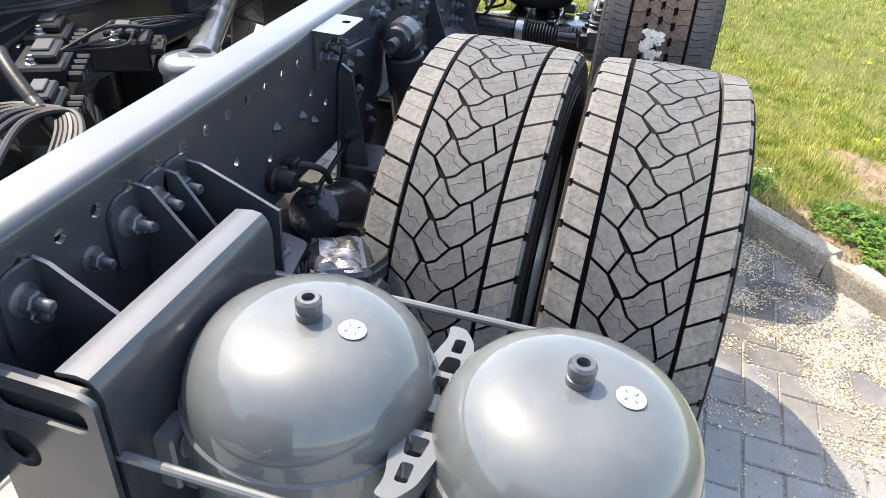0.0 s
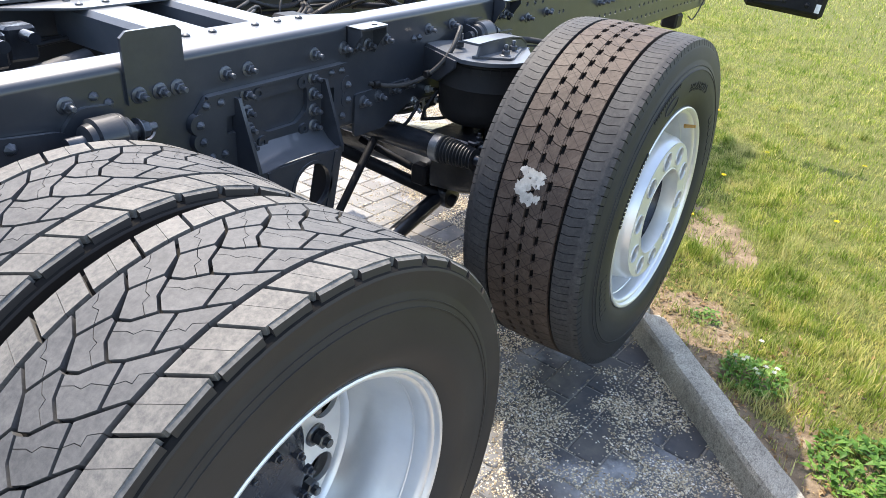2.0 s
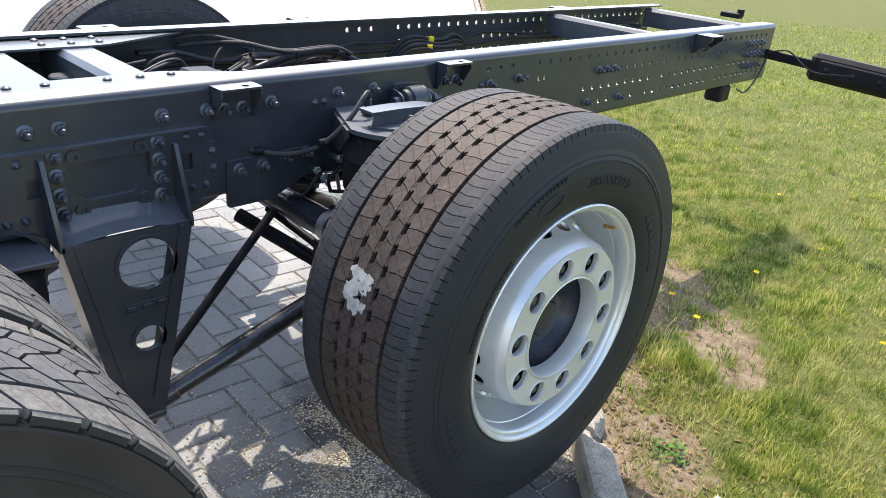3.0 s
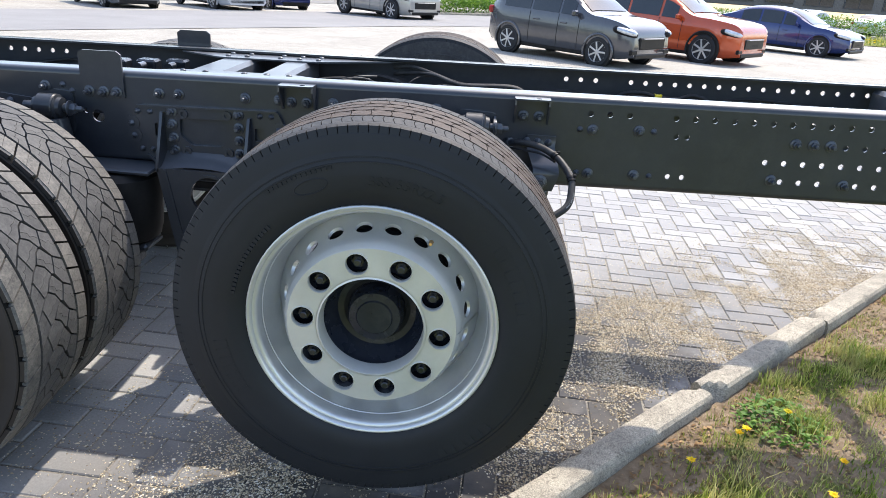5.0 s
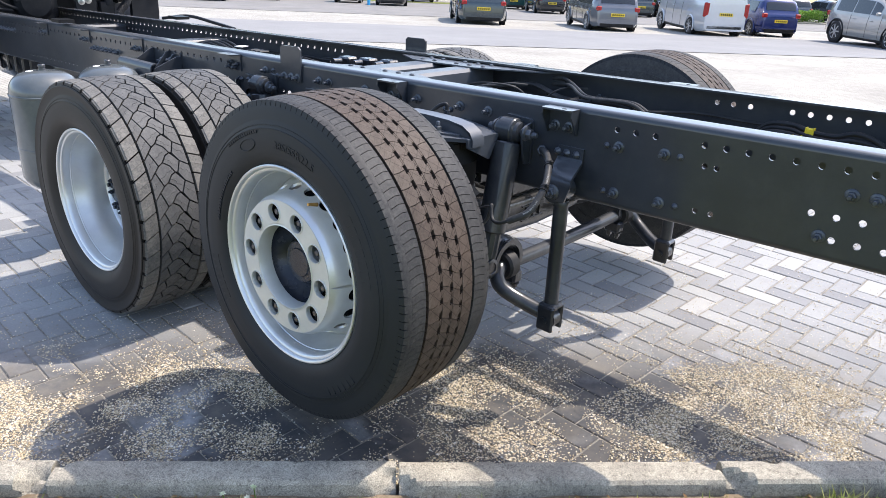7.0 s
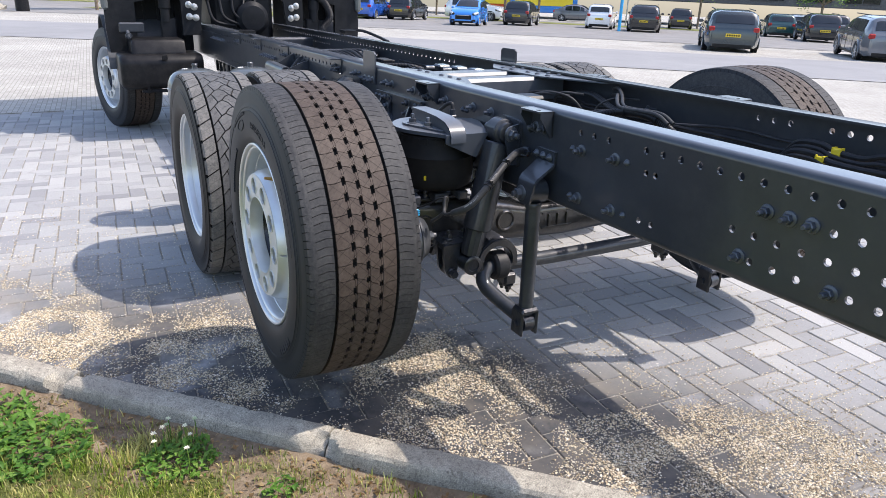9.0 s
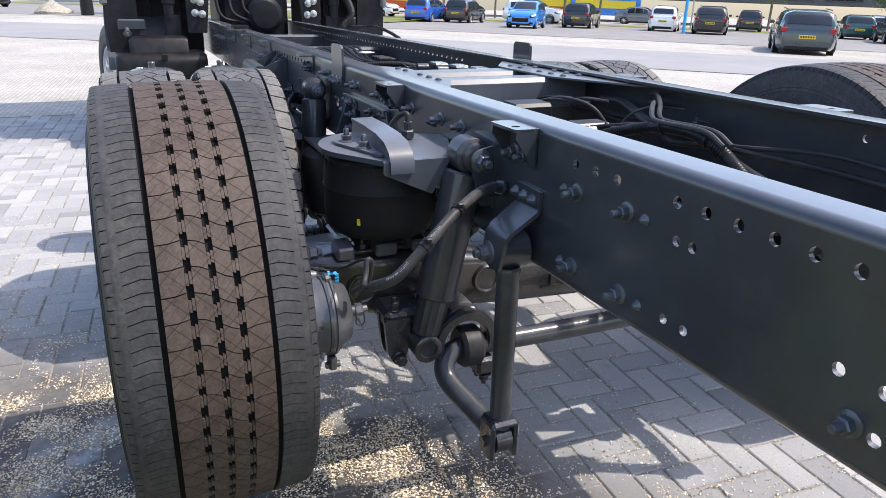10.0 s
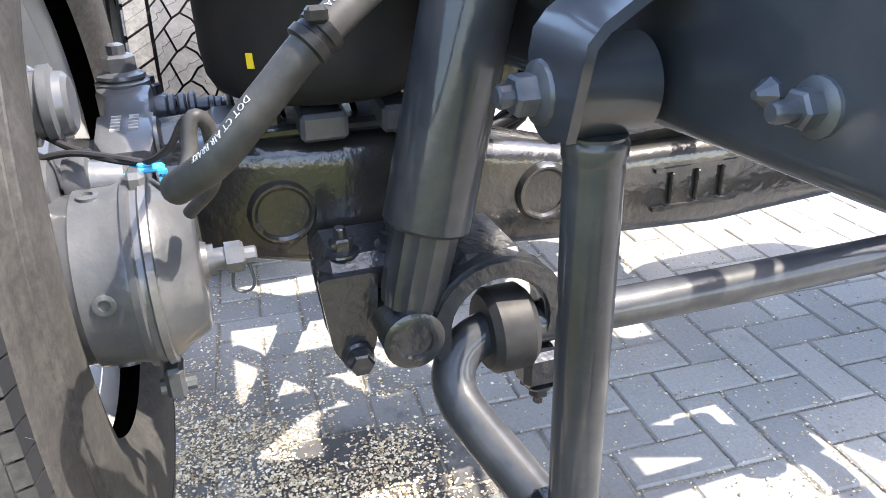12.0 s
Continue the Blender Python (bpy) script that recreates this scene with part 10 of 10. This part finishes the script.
def hedge(x, y, ang, L, W, H, seed):
    h = empty("hedge", "low bright green clipped hedge in the plaza", "hedge")
    z = gz(x, y)
    def place(r):
        a, w = r.uniform(-L / 2, L / 2), r.uniform(-W / 2, W / 2)
        return (x + a * math.cos(ang) - w * math.sin(ang), y + a * math.sin(ang) + w * math.cos(ang), z + 0.1 + (H - 0.1) * r.random() ** 0.7 * (1 + 0.15 * noise.noise((a, w, 0))))
    V, F = leaf_cloud(5200, place, 0.11, seed)
    part("foliage", mesh_of("foliage", V, F, ["weed"]), None, h)
    b = bmesh.new()
    box(b, (x, y, z + 0.06), (L + 0.3, W + 0.3, 0.14), Matrix.Rotation(ang, 4, "Z"), bev=0.02)
    part("edging", b, "kerb", h)


hedge(-0.3, 33.2, radians(45), 7.5, 1.4, 0.75, 1)
hedge(-13.5, 47.5, radians(45), 5.0, 1.4, 0.8, 2)
hedge(17.0, 42.5, radians(12), 12.0, 1.6, 1.1, 3)
hedge(29.0, 45.0, radians(12), 12.0, 1.6, 1.1, 4)
hedge(41.0, 47.5, radians(12), 12.0, 1.6, 1.1, 5)


def tree(x, y, H, crown, seed, label):
    r = random.Random(seed)
    t = empty("tree", label, "tree", "car park trees")
    z = gz(x, y)
    b = bmesh.new()
    tube(b, [(x, y, z - 0.1), (x + 0.03, y, z + H * 0.25), (x - 0.03, y + 0.04, z + H * 0.5), (x, y, z + H * 0.8)], 0.09, 10, 4)
    for k in range(9):
        a = r.uniform(0, 6.283)
        h0 = z + H * r.uniform(0.35, 0.7)
        q = crown * r.uniform(0.5, 0.95)
        tube(b, [(x, y, h0), (x + q * 0.5 * math.cos(a), y + q * 0.5 * math.sin(a), h0 + q * 0.35), (x + q * math.cos(a), y + q * math.sin(a), h0 + q * 0.6)], 0.03, 6, 3)
    part("trunk", b, "soil", t)
    cl = [(r.gauss(0, crown * 0.45), r.gauss(0, crown * 0.45), z + H * 0.66 + r.gauss(0, H * 0.14)) for _ in range(26)]
    def place(rr):
        c = rr.choice(cl)
        s = crown * 0.24
        return (x + c[0] + rr.gauss(0, s), y + c[1] + rr.gauss(0, s), c[2] + rr.gauss(0, s * 0.8))
    V, F = leaf_cloud(3600, place, 0.16, seed)
    part("crown", mesh_of("crown", V, F, ["weed"]), None, t)


for i, (x, y, H, c) in enumerate(((-42, 27, 5.5, 1.5), (-47, 33.5, 6, 1.7), (-49, 21, 6, 1.6), (-40, 44, 5.5, 1.8), (-33, 49, 5.5, 1.7), (-25, 52, 6, 1.8), (-44, 1.0, 6, 1.7), (-58, 30, 6.5, 2.0), (-52, 9, 6, 1.8))):
    tree(x, y, H, c, 60 + i, "slim young street tree with light green leaves")


def sign_post(x, y, H, mat, label, r=0.05):
    s = empty("sign_post", label, "sign post")
    z = gz(x, y)
    b = bmesh.new()
    cyl(b, (x, y, z), (x, y, z + H), r, seg=14)
    part("pole", b, mat, s)
    b = bmesh.new()
    lathe(b, [(0, 0.0), (0, 0.32), (0.03, 0.32), (0.03, 0)], (x, y, z + H - 0.3), (0.7, -0.7, 0), 28)
    part("round_sign", b, "blue", s)


sign_post(-31.1, 28.0, 4.2, "blue", "tall blue post in the car park", 0.09)
sign_post(-40, 36.5, 2.6, "zinc", "round blue traffic sign on a post")
b = bmesh.new()
BX, BY = -43.4, -4.3
lathe(b, [(0.0, 0.80), (0.25, 0.86), (0.5, 0.66), (0.66, 0.3), (0.70, 0)], (BX, BY, gz(BX, BY) - 0.1), (0, 0, 1), 14)
for v in b.verts:
    v.co += Vector((noise.noise(v.co * 1.7), noise.noise(v.co * 1.7 + Vector((5, 0, 0))), noise.noise(v.co * 1.7 + Vector((0, 7, 0))))) * 0.22
tagged(part("boulder", b, "kerb", angle=30), "large rounded beige boulder on the lawn", "boulder")
b = bmesh.new()
band("boulder_lawn", (-11, 9.3), RA, -30, -14, 22.5, 32, "lawn", "mown lawn round the boulder", 0.06)
b.free()
b = bmesh.new()
cyl(b, (-41.0, -2.6, gz(-41, -2.6)), (-41.0, -2.6, gz(-41, -2.6) + 1.1), 0.32, 0.30, 20, 0.04)
tagged(part("litter_bin", b, "plastic"), "black round litter bin beside the lawn", "bin")


def building(cx, cy, ang, L, D, H, label, wall, seed):
    g = empty("building", label, "building", m=Matrix.Translation((cx, cy, 0.0)) @ Matrix.Rotation(ang, 4, "Z"))
    b = bmesh.new()
    box(b, (0, 0, H / 2), (L, D, H), bev=0.05)
    part("wall", b, wall, g)
    b = bmesh.new()
    box(b, (0, 0, H + 0.15), (L + 0.4, D + 0.4, 0.3), bev=0.05)
    part("roof", b, "fender", g)
    n = int(L / 4)
    for k in range(n):
        u = -L / 2 + 2 + k * (L - 2) / n
        for q in range(2):
            w = empty("window", parent=g)
            b = bmesh.new()
            box(b, (u, -D / 2 - 0.02, 1.5 + q * 3.4), (3.0, 0.08, 2.3), bev=0.02)
            part("frame", b, "fender", w)
            b = bmesh.new()
            box(b, (u - 0.72, -D / 2 - 0.05, 1.5 + q * 3.4), (1.36, 0.06, 2.1))
            part("pane", b, "glass", w)
            b = bmesh.new()
            box(b, (u + 0.72, -D / 2 - 0.05, 1.5 + q * 3.4), (1.36, 0.06, 2.1))
            part("pane", b, "glass", w)


building(-48, 62, radians(45), 60, 14, 8, "long grey office building with dark glass behind the car park", "brake", 1)
building(34, 78, radians(8), 90, 14, 7, "long dark office building with glass front beyond the meadow", "brake", 3)
building(-84, 18, radians(72), 46, 14, 7, "pale showroom building beyond the trees", "chassis_light", 2)
for x, y, pa, lab in ((-62, 38, "orange", "red and yellow lorry body far off"), (-66, 24, "orange", "red advertising trailer far off"), (-58, 42, "cyan", "blue and yellow van body far off")):
    g = empty("trailer", lab, "trailer", m=Matrix.Translation((x, y, gz(x, y))) @ Matrix.Rotation(radians(50), 4, "Z"))
    b = bmesh.new()
    box(b, (0, 0, 1.9), (6.5, 2.4, 2.6), bev=0.06)
    part("box_body", b, PAINT[pa], g)
    b = bmesh.new()
    box(b, (0, -1.22, 1.6), (5.6, 0.03, 0.7))
    part("stripe", b, "yellow", g)
    for u in (-2.2, 2.2):
        b = bmesh.new()
        cyl(b, (u, -1.15, 0.45), (u, 1.15, 0.45), 0.45, seg=20)
        part("wheel", b, "plastic", g)

# ---------------------------------------------------------------- paving blocks
def paver_at(x, y, turn):
    z = gz(x, y) + rng.uniform(-0.0015, 0.002)
    return Matrix.Translation((x, y, z)) @ Matrix.Rotation(PA + turn * math.pi / 2 + rng.uniform(-0.008, 0.008), 4, "Z") @ Euler((rng.uniform(-0.006, 0.006), rng.uniform(-0.006, 0.006), 0)).to_matrix().to_4x4()


pts, fs, b = paver_mesh(2 * PU - 0.006, PU - 0.006)
b.free()
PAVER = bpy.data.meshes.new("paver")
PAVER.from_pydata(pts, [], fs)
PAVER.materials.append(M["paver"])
V, F = [], []
singles = [p for p in pave_list if -1.05 < p[0] < 1.25 and -1.75 < p[1] < 0.95]
singles.sort(key=lambda p: (p[0] - 0.2) ** 2 + (p[1] + 0.5) ** 2)
chosen = set(singles[:300])
for p in pave_list:
    m = paver_at(*p)
    if p in chosen:
        ob = new("paver", PAVER)
        ob.parent = pavement
        ob.matrix_basis = m
    else:
        k = len(V)
        V += [tuple(m @ Vector(q)) for q in pts]
        F += [[k + i for i in f] for f in fs]
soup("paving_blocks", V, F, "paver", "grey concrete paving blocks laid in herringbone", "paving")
